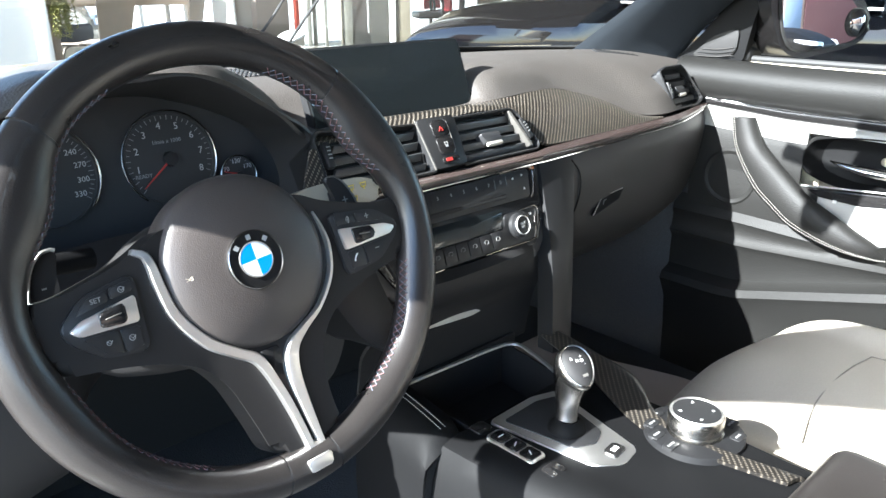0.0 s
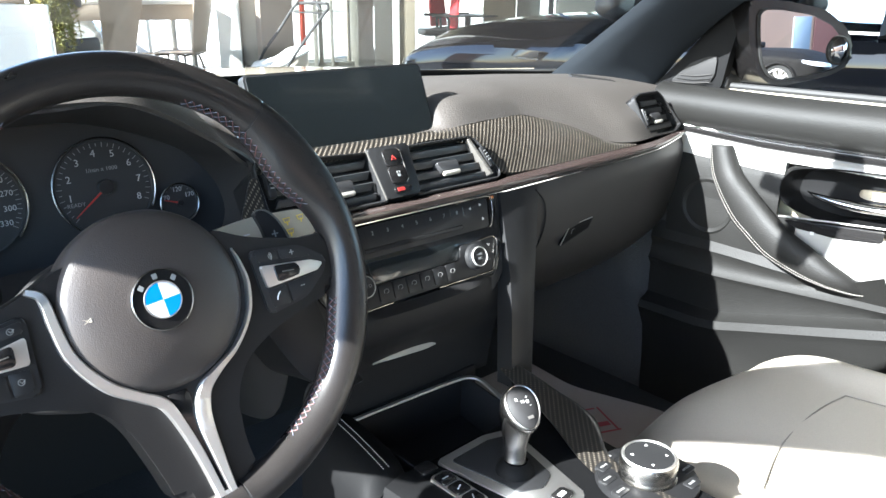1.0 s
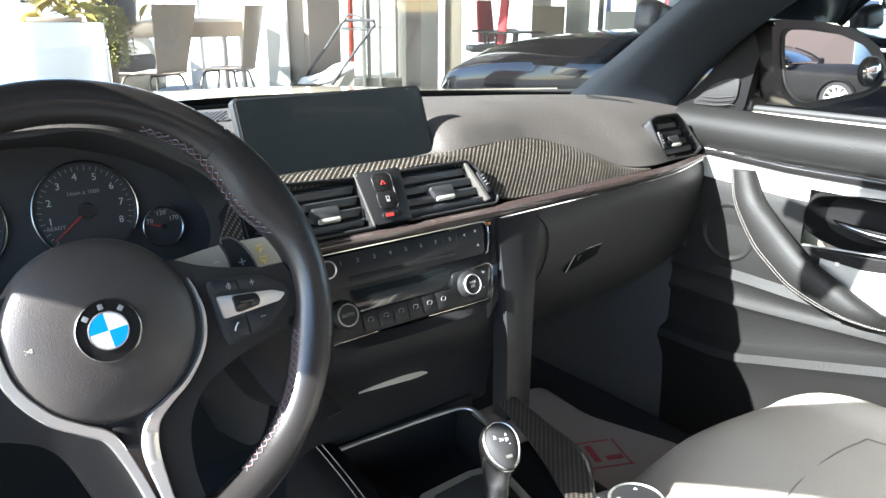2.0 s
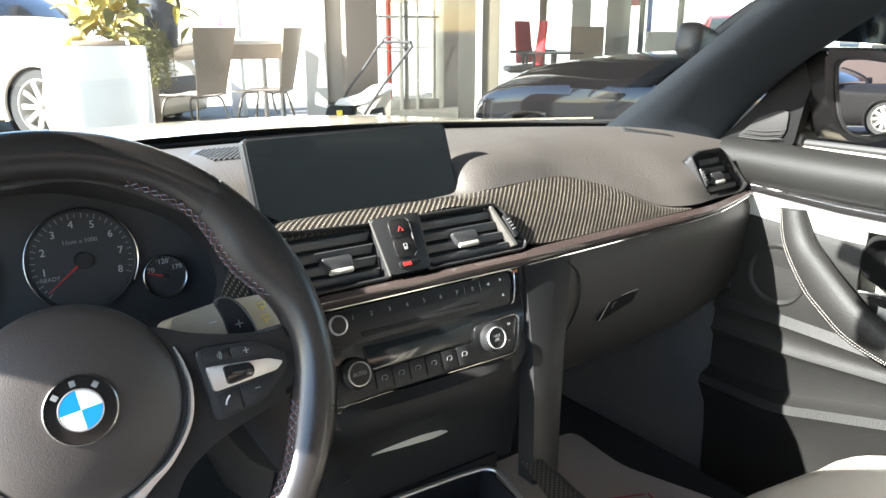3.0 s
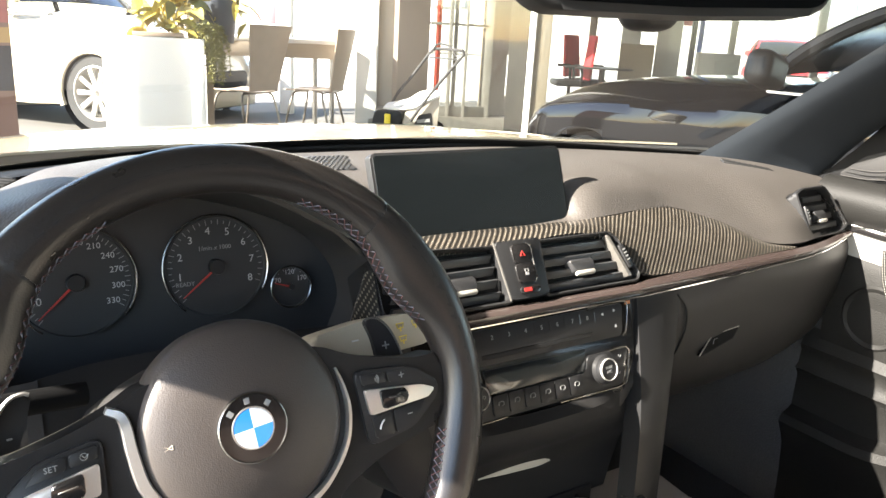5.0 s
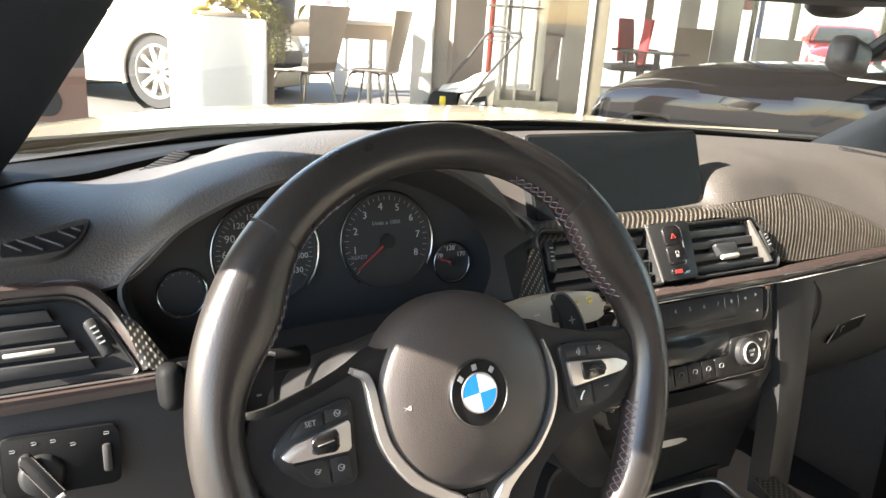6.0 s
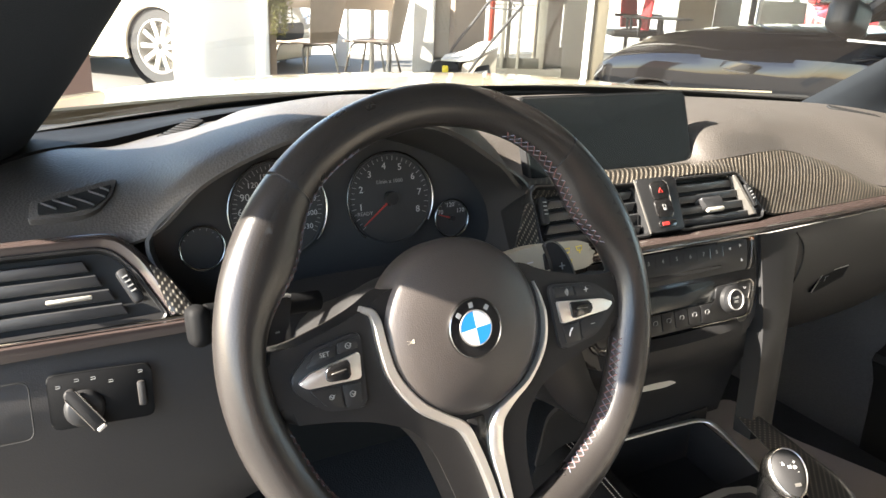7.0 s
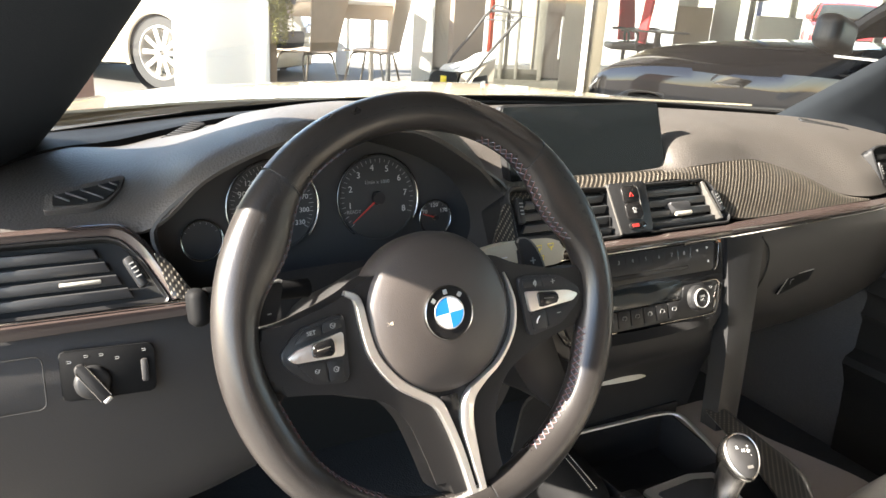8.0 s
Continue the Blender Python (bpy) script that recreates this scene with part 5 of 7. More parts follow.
# storage tray in front of the lever
part("tray_well", loft([[(-0.085, 0.026, 0.59), (-0.082, 0.03, 0.53), (0.078, 0.03, 0.53), (0.082, 0.026, 0.59)], [(-0.09, 0.15, 0.59), (-0.086, 0.145, 0.53), (0.094, 0.145, 0.53), (0.10, 0.15, 0.59)]], nu=0, nv=3, thick=0.003), TRAY, cons, "black open tray")
part("tray_rim", tube([(-0.098, 0.145, 0.597), (-0.02, 0.140, 0.598), (0.082, 0.132, 0.598), (0.096, 0.122, 0.597), (0.096, 0.10, 0.595), (0.080, 0.03, 0.590)], 0.0036, 8, 40, 0.6), SILVER, cons, "bright tray rim")
part("tray_end", B((0.25, 0.02, 0.13), pose(0.0, 0.160, 0.532), 0.004), TRAY, cons)
rail = part("knee_rail", loft([[(-0.082 + d, y, 0.560 + z), (-0.086 + d, y, 0.596 + z), (-0.104 + d, y, 0.604 + z), (-0.128 + d, y, 0.597 + z), (-0.146 + d, y, 0.565), (-0.150 + d, y, 0.40)] for y, d, z in ((0.165, 0.0, 0.004), (0.12, -0.001, 0.002), (0.075, -0.004, -0.001), (0.045, -0.008, -0.006), (0.028, -0.012, -0.02))], nu=22, nv=14, thick=0.003), SAIL_BLACK, cons, "padded stitched side rail")
bm = bmesh.new()
for i in range(34):
    t = i / 34
    p = Vector((-0.108 - 0.010 * t, 0.158 - 0.118 * t, 0.6075 - 0.0085 * t * t))
    for d in (-0.0035, 0.0035):
        tube([p + Vector((d, 0, 0.0)), p + Vector((d, -0.0018, 0.0))], 0.0006, 4, bm=bm)
tagged(part("stitching", bm, STITCH, rail), kind="stuff")
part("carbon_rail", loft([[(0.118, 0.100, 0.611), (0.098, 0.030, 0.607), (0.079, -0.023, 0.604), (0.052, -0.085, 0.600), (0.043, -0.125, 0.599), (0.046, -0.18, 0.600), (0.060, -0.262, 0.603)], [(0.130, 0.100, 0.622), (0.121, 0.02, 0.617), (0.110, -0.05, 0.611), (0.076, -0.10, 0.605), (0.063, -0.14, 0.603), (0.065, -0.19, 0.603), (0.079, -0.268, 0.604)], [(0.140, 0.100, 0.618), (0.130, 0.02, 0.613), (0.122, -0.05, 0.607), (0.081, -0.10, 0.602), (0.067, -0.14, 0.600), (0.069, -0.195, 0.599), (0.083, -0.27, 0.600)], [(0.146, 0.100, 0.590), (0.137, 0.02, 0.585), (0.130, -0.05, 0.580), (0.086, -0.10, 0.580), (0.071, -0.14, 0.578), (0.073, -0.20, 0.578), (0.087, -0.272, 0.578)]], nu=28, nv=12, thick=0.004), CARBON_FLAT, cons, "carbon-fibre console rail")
# silver selector plate
plate = part("selector_plate", prism(soften([(-0.064, 0.022), (0.010, 0.024), (0.046, 0.012), (0.014, -0.124), (-0.020, -0.130), (-0.046, -0.108)], 0.006), 0.006, pose(0, 0, 0.5935), 0.0025, 3), SILVER, cons, "satin silver selector plate")
part("plate_inlay", prism(soften([(-0.052, 0.010), (0.006, 0.012), (0.033, 0.003), (0.012, -0.078), (-0.012, -0.088), (-0.036, -0.076)], 0.004), 0.003, pose(0, 0, 0.595), 0.001), BUTTON, plate)
part("drive_button", prism(rounded(0.022, 0.016, 0.003), 0.004, pose(-0.008, -0.109, 0.5965, 0, 0, 6), 0.0012), GLOSS, plate)
part("button_mark", B((0.010, 0.0055, 0.0004), pose(-0.008, -0.109, 0.5969, 0, 0, 6)), WHITE_INK, plate)
bank = part("button_bank", prism(rounded(0.024, 0.068, 0.005), 0.004, pose(-0.080, -0.032, 0.596), 0.001), SILVER, cons, "silver-framed button bank")
for k in range(3):
    part("mode_button", prism(rounded(0.019, 0.0185, 0.003), 0.003, pose(-0.080, -0.011 - 0.021 * k, 0.5975), 0.001), GLOSS, bank)
    part("button_mark", B((0.008, 0.0012, 0.0004), pose(-0.080, -0.011 - 0.021 * k, 0.5978, 0, 0, 30 * k)), WHITE_INK, bank)
for y in (0.018, -0.086):
    part("single_button", prism(rounded(0.021, 0.018, 0.003), 0.003, pose(-0.082, y, 0.596), 0.001), GLOSS, cons)
# selector lever
lever = thing("gear_selector", "satin silver selector lever with black glossy head", "gear lever", (-0.012, -0.05, 0.595))
hm = axes(Vector((-0.0270, -0.0680, 0.6865)), (0.92, -0.35, 0.15), (0.05, 0.75, 0.62))
hx, hy, hz_axis = hm.to_3x3().col[0], hm.to_3x3().col[1], hm.to_3x3().col[2]


def egg(a, rx, ry):
    """Outline of the lever's head: broad above, narrower below."""
    return rx * math.cos(a) * (1 + 0.16 * math.sin(a)), ry * math.sin(a)


rings = []
for t, rx, ry, centre in ((1.0, 0.0150, 0.0215, hm.translation), (1.0, 0.0176, 0.0242, hm.translation - hz_axis * 0.002), (0.95, 0.0192, 0.0258, hm.translation - hz_axis * 0.008), (0.75, 0.0185, 0.0240, Vector((-0.0225, -0.0590, 0.674))), (0.45, 0.0160, 0.0190, Vector((-0.0190, -0.0540, 0.655))), (0.15, 0.0130, 0.0145, Vector((-0.0160, -0.0505, 0.634))), (0.0, 0.0115, 0.0125, Vector((-0.0130, -0.0480, 0.616))), (0.0, 0.0115, 0.0120, Vector((-0.0120, -0.0480, 0.600)))):
    ax = Vector((1, 0, 0)).lerp(hx, t)
    ay = Vector((0, 1, 0)).lerp(hy, t)
    rings.append([centre + ax * egg(2 * math.pi * k / 28, rx, ry)[0] + ay * egg(2 * math.pi * k / 28, rx, ry)[1] for k in range(28)])
part("grip", loft(rings, nv=34, closed=True), DARK_SILVER, lever, "satin silver grip")
rows = []
for t in (0.04, 0.35, 0.65, 0.85, 0.96, 1.0):
    rows.append([hm @ Vector((*egg(2 * math.pi * k / 28, 0.0158 * t, 0.0224 * t), 0.0050 - 0.0052 * t ** 3)) for k in range(28)])
cap = part("head_cap", loft(rows + [[p - hz_axis * 0.003 for p in rows[-1]]], closed=True), SHROUD, lever, "black head with white letters")
part("cap_ring", tube([hm @ Vector((*egg(2 * math.pi * k / 36, 0.0163, 0.0230), 0.0002)) for k in range(36)], 0.0008, 6, closed=True), DARK_SILVER, lever)
for text, u, v in (("R", -0.0060, 0.0080), ("N", -0.0005, 0.0042), ("+", 0.0050, 0.0078), ("-", 0.0062, -0.0010), ("D", 0.0046, 0.0032)):
    lettering("lettering", text, 0.0046, hm @ pose(u, v, 0.0050), WHITE_INK, cap)
part("crest_mark", B((0.006, 0.003, 0.0004), hm @ pose(0.0015, -0.0125, 0.0045)), SATIN_GREY, cap)
part("boot", lathe([(0.022, 0.0), (0.020, 0.007), (0.016, 0.011), (0.013, 0.014)], pose(-0.012, -0.048, 0.594), 28), SAIL_BLACK, lever, "black boot at the lever's foot")
# rotary controller
ctl = thing("rotary_controller", "knurled silver rotary controller with black top among menu buttons", "control knob", (0.079, -0.152, 0.594))
cm = pose(0.079, -0.152, 0.594)
part("knob", lathe([(0.026, 0.0), (0.031, 0.002), (0.0315, 0.008), (0.028, 0.010), (0.0275, 0.012), (0.0298, 0.014), (0.0302, 0.028), (0.0285, 0.031)], cm, 56), DARK_SILVER, ctl, "knurled silver ring")
part("knob_rim", lathe([(0.0255, 0.0315), (0.027, 0.0328), (0.0288, 0.031), (0.029, 0.029)], cm, 48), SILVER, ctl)
part("surround", lathe([(0.026, 0.001), (0.026, 0.0084), (0.050, 0.0084), (0.053, 0.007), (0.054, 0.0)], cm, 48), TRAY, ctl, "black surround of the controller")
top = part("touch_top", lathe([(0, 0.0318), (0.022, 0.0316), (0.026, 0.031)], cm, 48), BUTTON, ctl, "flat black touch surface")
for k in range(4):
    part("arrow_mark", prism([(-0.0018, -0.0013), (0.0018, -0.0013), (0, 0.002)], 0.0003, cm @ pose(0.018 * math.cos(radians(45 + 90 * k)), 0.018 * math.sin(radians(45 + 90 * k)), 0.032, 0, 0, 45 + 90 * k - 90)), WHITE_INK, top)
for a, text in ((96, "TEL"), (122, "MENU"), (150, "MEDIA"), (178, "RADIO"), (-62, "BACK"), (-30, "OPTION")):
    r = radians(a)
    kb = part("menu_button", prism(rounded(0.018, 0.012, 0.002), 0.004, cm @ pose(0.045 * math.cos(r), 0.045 * math.sin(r), 0.0094, 0, 0, 0), 0.001), BUTTON, ctl)
    lettering("lettering", text, 0.0038, cm @ pose(0.045 * math.cos(r), 0.045 * math.sin(r), 0.0096), DIM_INK, kb)
lid = thing("armrest", "black padded middle armrest with silver release", "armrest", (0.0, -0.4, 0.6))
part("cushion", B((0.17, 0.26, 0.07), pose(0.0, -0.42, 0.625), 0.022, 4), LEATHER, lid)
part("release", B((0.03, 0.014, 0.012), pose(0.01, -0.292, 0.612), 0.004), SILVER, lid)

# ---------------------------------------------------------------- passenger's door
door = thing("passenger_door", "closed car door with black top roll and pale leather insert", "car door", (0.72, -0.2, 0.4))


def door_sheet(profile, y0, y1, ny=24, x_front=0.0, thick=0.006, lift=0.012):
    """A door panel strip: a profile of (x, z) drawn along the car, turned in a little at its front."""
    rows = []
    for i in range(ny + 1):
        y = y0 + (y1 - y0) * i / ny
        t = max(0.0, (y - 0.05) / 0.2)
        rows.append([(x - x_front * t * t, y, z + lift * t) for x, z in profile])
    return loft(rows, nu=14, thick=thick)


part("top_roll", door_sheet([(0.735, 0.922), (0.708, 0.926), (0.684, 0.916), (0.674, 0.896), (0.679, 0.872), (0.69, 0.858)], -0.95, 0.265, lift=0.004), DOOR_BLACK, door, "black grained door top")
part("black_strip", door_sheet([(0.693, 0.858), (0.686, 0.853), (0.688, 0.843), (0.694, 0.838)], -0.95, 0.20), GLOSS, door, "gloss black strip")
part("strip_edge", tube([(0.686, 0.20, 0.862), (0.685, 0.05, 0.857), (0.685, -0.95, 0.857)], 0.0014, 6, 20), CHROME, door)
for y0, y1, low in ((0.0125, 0.215, 0.803), (-0.95, 0.012, 0.823)):
    part("pale_insert", door_sheet([(0.694, 0.840), (0.697, 0.834), (0.6975, low + 0.006), (0.697, low)], y0, y1), DOOR_LIGHT, door, "pale grey leather insert")
part("dark_insert", door_sheet([(0.699, 0.806), (0.694, 0.79), (0.690, 0.76), (0.691, 0.735)], 0.0125, 0.215, 24), DOOR_BLACK, door, "black grained panel behind the pull")
part("front_insert", door_sheet([(0.6912, 0.736), (0.690, 0.71), (0.690, 0.69), (0.695, 0.64)], -0.02, 0.215, 12), DOOR_BLACK, door)
part("insert_seam", tube([(0.694, 0.20, 0.806), (0.6955, 0.10, 0.806), (0.6955, 0.0, 0.806)], 0.0009, 6, 10), VOID, door)
part("lower_insert", door_sheet([(0.6912, 0.730), (0.690, 0.71), (0.692, 0.69), (0.696, 0.64)], -0.95, -0.022, 16), DOOR_LIGHT, door, "pale leather lower insert")


def lower_door():
    """Lower door skin: two creases and a map pocket lip that rise towards the back."""
    rows = []
    for i in range(31):
        y = 0.24 - 1.19 * i / 30
        r = max(-0.30, min(0.10, y))
        lip = 0.542 - 0.28 * r
        mid = 0.612 - 0.07 * r
        top = 0.643 + 0.03 * r
        rows.append([(0.699, y, top + 0.028), (0.690, y, top + 0.008), (0.686, y, top), (0.692, y, top - 0.012), (0.689, y, mid + 0.004), (0.684, y, mid - 0.002), (0.694, y, mid - 0.014), (0.694, y, lip + 0.014), (0.684, y, lip + 0.006), (0.668, y, lip), (0.664, y, lip - 0.008), (0.672, y, lip - 0.022), (0.688, y, 0.46), (0.696, y, 0.40), (0.70, y, 0.31)])
    return loft(rows, nv=48, thick=0.006)


part("lower_panel", lower_door(), DOOR_BLACK, door, "black grained lower door with map pocket")
part("door_skin", B((0.05, 1.2, 0.62), pose(0.76, -0.37, 0.62), 0.01), PAINT_WHITE, door)


def pull():
    """A crescent grip: cut square at the top, tapering to a point at its foot."""
    low = [(0.688, 0.147, 0.834), (0.680, 0.131, 0.781), (0.668, 0.085, 0.720), (0.658, 0.046, 0.694), (0.654, 0.009, 0.670), (0.654, -0.041, 0.653), (0.658, -0.086, 0.644), (0.666, -0.117, 0.640), (0.680, -0.137, 0.637), (0.690, -0.159, 0.641)]
    up = [(0.688, 0.106, 0.837), (0.680, 0.084, 0.799), (0.668, 0.052, 0.773), (0.658, 0.017, 0.748), (0.654, -0.016, 0.725), (0.654, -0.060, 0.702), (0.658, -0.096, 0.682), (0.666, -0.125, 0.666), (0.680, -0.143, 0.651), (0.690, -0.161, 0.645)]
    rows, seam = [], []
    for a, b in zip(spline(low, 48), spline(up, 48)):
        w = (b - a).length
        out = Vector((-1, 0, 0)) * min(0.012, w * 0.3)
        back = Vector((1, 0, 0)) * min(0.012, w * 0.25)
        rows.append([a, a.lerp(b, 0.06) + out * 0.55, a.lerp(b, 0.25) + out, a.lerp(b, 0.5) + out * 1.1, a.lerp(b, 0.75) + out, a.lerp(b, 0.94) + out * 0.5, b, b + back * 0.7, a.lerp(b, 0.7) + back, a.lerp(b, 0.3) + back, a + back * 0.7])
        seam.append((a.lerp(b, 0.14) + out * 0.86 + Vector((-0.0004, 0, 0)), a.lerp(b, 0.23) + out * 1.02 + Vector((-0.0004, 0, 0))))
    return loft(rows, closed=True), seam


bm, seam = pull()
grip = part("door_pull", bm, DOOR_BLACK, door, "curved black leather pull with pale stitching")
bm = bmesh.new()
for i in range(96):
    t = 46 * i / 96
    k = int(t)
    for line in (0, 1):
        a, b = seam[k][line], seam[k + 1][line]
        q = a.lerp(b, t - k)
        tube([q, q + (b - a).normalized() * 0.0021], 0.0005, 4, bm=bm)
tagged(part("stitching", bm, STITCH, grip), kind="stuff")


def handle_recess():
    """A rounded bowl: its rim a little proud of the panel, its floor dished outwards."""
    rim_line = soften([(0.014, 0.775), (0.010, 0.800), (-0.002, 0.815), (-0.030, 0.822), (-0.065, 0.825), (-0.140, 0.829), (-0.250, 0.827), (-0.300, 0.815), (-0.300, 0.760), (-0.250, 0.748), (-0.140, 0.747), (-0.060, 0.741), (-0.022, 0.748), (0.004, 0.758)], 0.014, 3)
    cy, cz = -0.12, 0.787
    rows = []
    for grow, x in ((1.03, 0.6940), (1.02, 0.6865), (1.0, 0.6845), (0.985, 0.687), (0.95, 0.702), (0.86, 0.718), (0.6, 0.726), (0.2, 0.728)):
        rows.append([(x, cy + (y - cy) * grow, cz + (z - cz) * grow) for y, z in rim_line + rim_line[:1]])
    flange = [[(x, cy + (y - cy) * grow, cz + (z - cz) * grow) for y, z in rim_line + rim_line[:1]] for grow, x in ((1.075, 0.6985), (1.03, 0.6940))]
    return loft(rows), loft(flange)


bowl, flange = handle_recess()
part("bowl_surround", flange, DOOR_BLACK, door)
cup = part("handle_bowl", bowl, SAIL_BLACK, door, "dark rounded handle recess")
part("door_handle", tube([(0.700, -0.026, 0.781), (0.690, -0.045, 0.7795), (0.684, -0.075, 0.777), (0.683, -0.115, 0.775), (0.686, -0.150, 0.776), (0.694, -0.175, 0.777)], 0.0105, 14, 26, 0.75, taper=lambda t: 0.15 + 0.85 * min(1.0, (t / 0.45) ** 0.8)), CHROME, cup, "bright chrome release handle")
part("handle_mount", B((0.026, 0.05, 0.022), pose(0.705, -0.185, 0.777), 0.008, 3), GLOSS, cup)
part("lock_switch", prism(soften([(0.000, 0.731), (-0.021, 0.735), (-0.154, 0.745), (-0.152, 0.726), (-0.087, 0.718), (-0.024, 0.721)], 0.004), 0.008, Matrix(((0, 0, -1, 0.6835), (1, 0, 0, 0), (0, 1, 0, 0), (0, 0, 0, 1))), 0.0015), GLOSS, door, "gloss black lock switch")
part("lock_bezel", tube([(0.686, 0.008, 0.735), (0.683, -0.03, 0.7395), (0.683, -0.155, 0.750)], 0.0028, 8, 10, 0.6), SILVER, door, "silver accent under the handle")
part("lock_mark", B((0.0008, 0.006, 0.005), pose(0.6812, -0.050, 0.719)), WHITE_INK, door)
part("door_speaker", lathe([(0, 0.003), (0.034, 0.003), (0.040, 0.0015), (0.042, 0.004), (0.048, 0.006), (0.052, 0.003), (0.053, -0.004)], Matrix(((0, 0, -1, 0.688), (0, 1, 0, 0.136), (1, 0, 0, 0.726), (0, 0, 0, 1))), 44), DOOR_BLACK, door, "round speaker cover")
part("window_seal", tube([(0.742, 0.2, 0.930), (0.740, 0.0, 0.931), (0.738, -0.95, 0.936)], 0.006, 8, 14), RUBBER, door)
part("seal_chrome", tube([(0.752, 0.2, 0.930), (0.750, 0.0, 0.931), (0.748, -0.95, 0.936)], 0.0018, 8, 14), DARK_SILVER, door)
win = part("side_window", loft([[(0.745, 0.16, 0.928), (0.742, -0.4, 0.931), (0.742, -0.95, 0.936)], [(0.712, 0.0, 1.07), (0.69, -0.4, 1.12), (0.69, -0.95, 1.12)], [(0.66, -0.16, 1.17), (0.61, -0.4, 1.29), (0.61, -0.95, 1.29)]], nu=12, nv=8), GLASS, door, "frameless side window")
win.visible_shadow = False
# triangle cover with tweeter at the mirror
SAIL = Matrix(((0, 0, -1, 0.716), (1, 0, 0, 0), (0, 1, 0, 0), (0, 0, 0, 1)))
# the cover's darkness includes the pillar's shade, put into its colour
part("mirror_triangle", prism(soften([(0.330, 0.905), (0.268, 0.940), (0.232, 0.978), (0.190, 1.028), (0.152, 1.070), (0.130, 1.074), (0.136, 1.034), (0.147, 0.985), (0.156, 0.926), (0.194, 0.914)], 0.008), 0.02, SAIL, 0.004, 3), SAIL_BLACK, door, "black triangle cover inside the mirror")
part("tweeter_cover", prism(soften([(0.251, 0.934), (0.215, 0.967), (0.183, 0.980), (0.166, 0.981), (0.168, 0.945), (0.178, 0.935), (0.248, 0.929)], 0.008), 0.006, SAIL @ pose(0, 0, 0.005), 0.003, 3), SHROUD, door, "tweeter cover with slits")
for k in range(3):
    part("tweeter_slit", tube([SAIL @ Vector(p) for p in ((0.246 - 0.006 * k, 0.932 + 0.0065 * k, 0.0066), (0.205, 0.9325 + 0.0065 * k, 0.0085), (0.172, 0.937 + 0.0065 * k, 0.0070))], 0.0008, 6, 10), DASH_LOW if k != 1 else VOID, door)

# ---------------------------------------------------------------- outside mirror
om = thing("wing_mirror", "gloss black wing mirror with a small round blind-spot mirror", "mirror", (0.78, 0.2, 0.93))
MR = axes((0.8521, 0.0776, 1.0069), (0.955, -0.30, 0.0), (0.03, 0.035, 1.0))
shape = soften([(0.875 * u, 0.875 * v) for u, v in ((-0.148, 0.0500), (-0.137, 0.0586), (-0.0958, 0.0586), (-0.0145, 0.0492), (0.0495, 0.0287), (0.087, -0.0043), (0.1023, -0.0390), (0.0659, -0.0568), (0.0055, -0.0639), (-0.075, -0.0722), (-0.1099, -0.0625), (-0.131, -0.0354), (-0.1435, 0.0117))], 0.012, 4)
shell = soften([(0.875 * u, 0.875 * v) for u, v in ((-0.176, 0.0700), (-0.165, 0.0770), (-0.0764, 0.0750), (0.0294, 0.0600), (0.1010, 0.0230), (0.1290, -0.0226), (0.1210, -0.0500), (0.0677, -0.0700), (-0.0663, -0.0860), (-0.1036, -0.0800), (-0.1310, -0.0640), (-0.1680, 0.0017))], 0.02, 4)
part("mirror_housing", prism(shell, 0.07, MR @ pose(0, 0, 0.0085), 0.010, 4), MIRROR_SHELL, om, "gloss black mirror shell")
part("mirror_bezel", prism([(1.03 * u, 1.04 * v) for u, v in shape], 0.004, MR @ pose(0, 0, 0.0115), 0.001), RUBBER, om)
part("mirror_glass", prism(shape, 0.002, MR @ pose(0, 0, 0.0125)), MIRROR, om, "clear mirror glass")
part("blind_spot_mirror", lathe([(0, 0.009), (0.009, 0.0085), (0.016, 0.0068), (0.0215, 0.004)], MR @ pose(0.0640, -0.0170, 0.0125), 36), MIRROR, om, "small convex mirror")
part("blind_spot_ring", lathe([(0.0212, 0.004), (0.0232, 0.0055), (0.0254, 0.003), (0.0254, 0.0)], MR @ pose(0.0640, -0.0170, 0.0125), 36), RUBBER, om)
part("mirror_arm", tube([(0.73, 0.195, 0.940), (0.76, 0.175, 0.955), (0.79, 0.155, 0.965)], 0.024, 12, 10, 0.7), RUBBER, om)
part("mirror_foot", B((0.06, 0.11, 0.03), pose(0.752, 0.205, 0.937), 0.01, 3), RUBBER, om)

# ---------------------------------------------------------------- passenger's seat
seat = thing("passenger_seat", "pale grey leather sports seat with stitched panels and bolsters", "car seat", (0.36, -0.35, 0.32))


def cushion():
    rows = []
    for y, zc, side in ((-0.005, 0.44, 0.0), (-0.012, 0.49, 0.001), (-0.04, 0.524, 0.003), (-0.10, 0.543, 0.008), (-0.19, 0.542, 0.018), (-0.32, 0.530, 0.034), (-0.48, 0.52, 0.045)):
        row = []
        for u in (-1.0, -0.96, -0.82, -0.62, -0.5, 0.0, 0.5, 0.62, 0.82, 0.96, 1.0):
            b = side * math.exp(-((abs(u) - 0.8) / 0.17) ** 2)
            drop = 0.10 if abs(u) > 0.99 else (0.03 if abs(u) > 0.9 else 0.0)
            crown = 0.012 * (1 - (u / 0.6) ** 2) if abs(u) < 0.6 else 0
            row.append((0.375 + 0.275 * u * (1 - 0.10 * math.exp(-((y) / 0.05) ** 2)), y - 0.03 * u * u * math.exp(-(y / 0.12) ** 2), zc + b - drop + crown))
        rows.append(row)
    return loft(rows, nu=60, nv=30, thick=0.006)


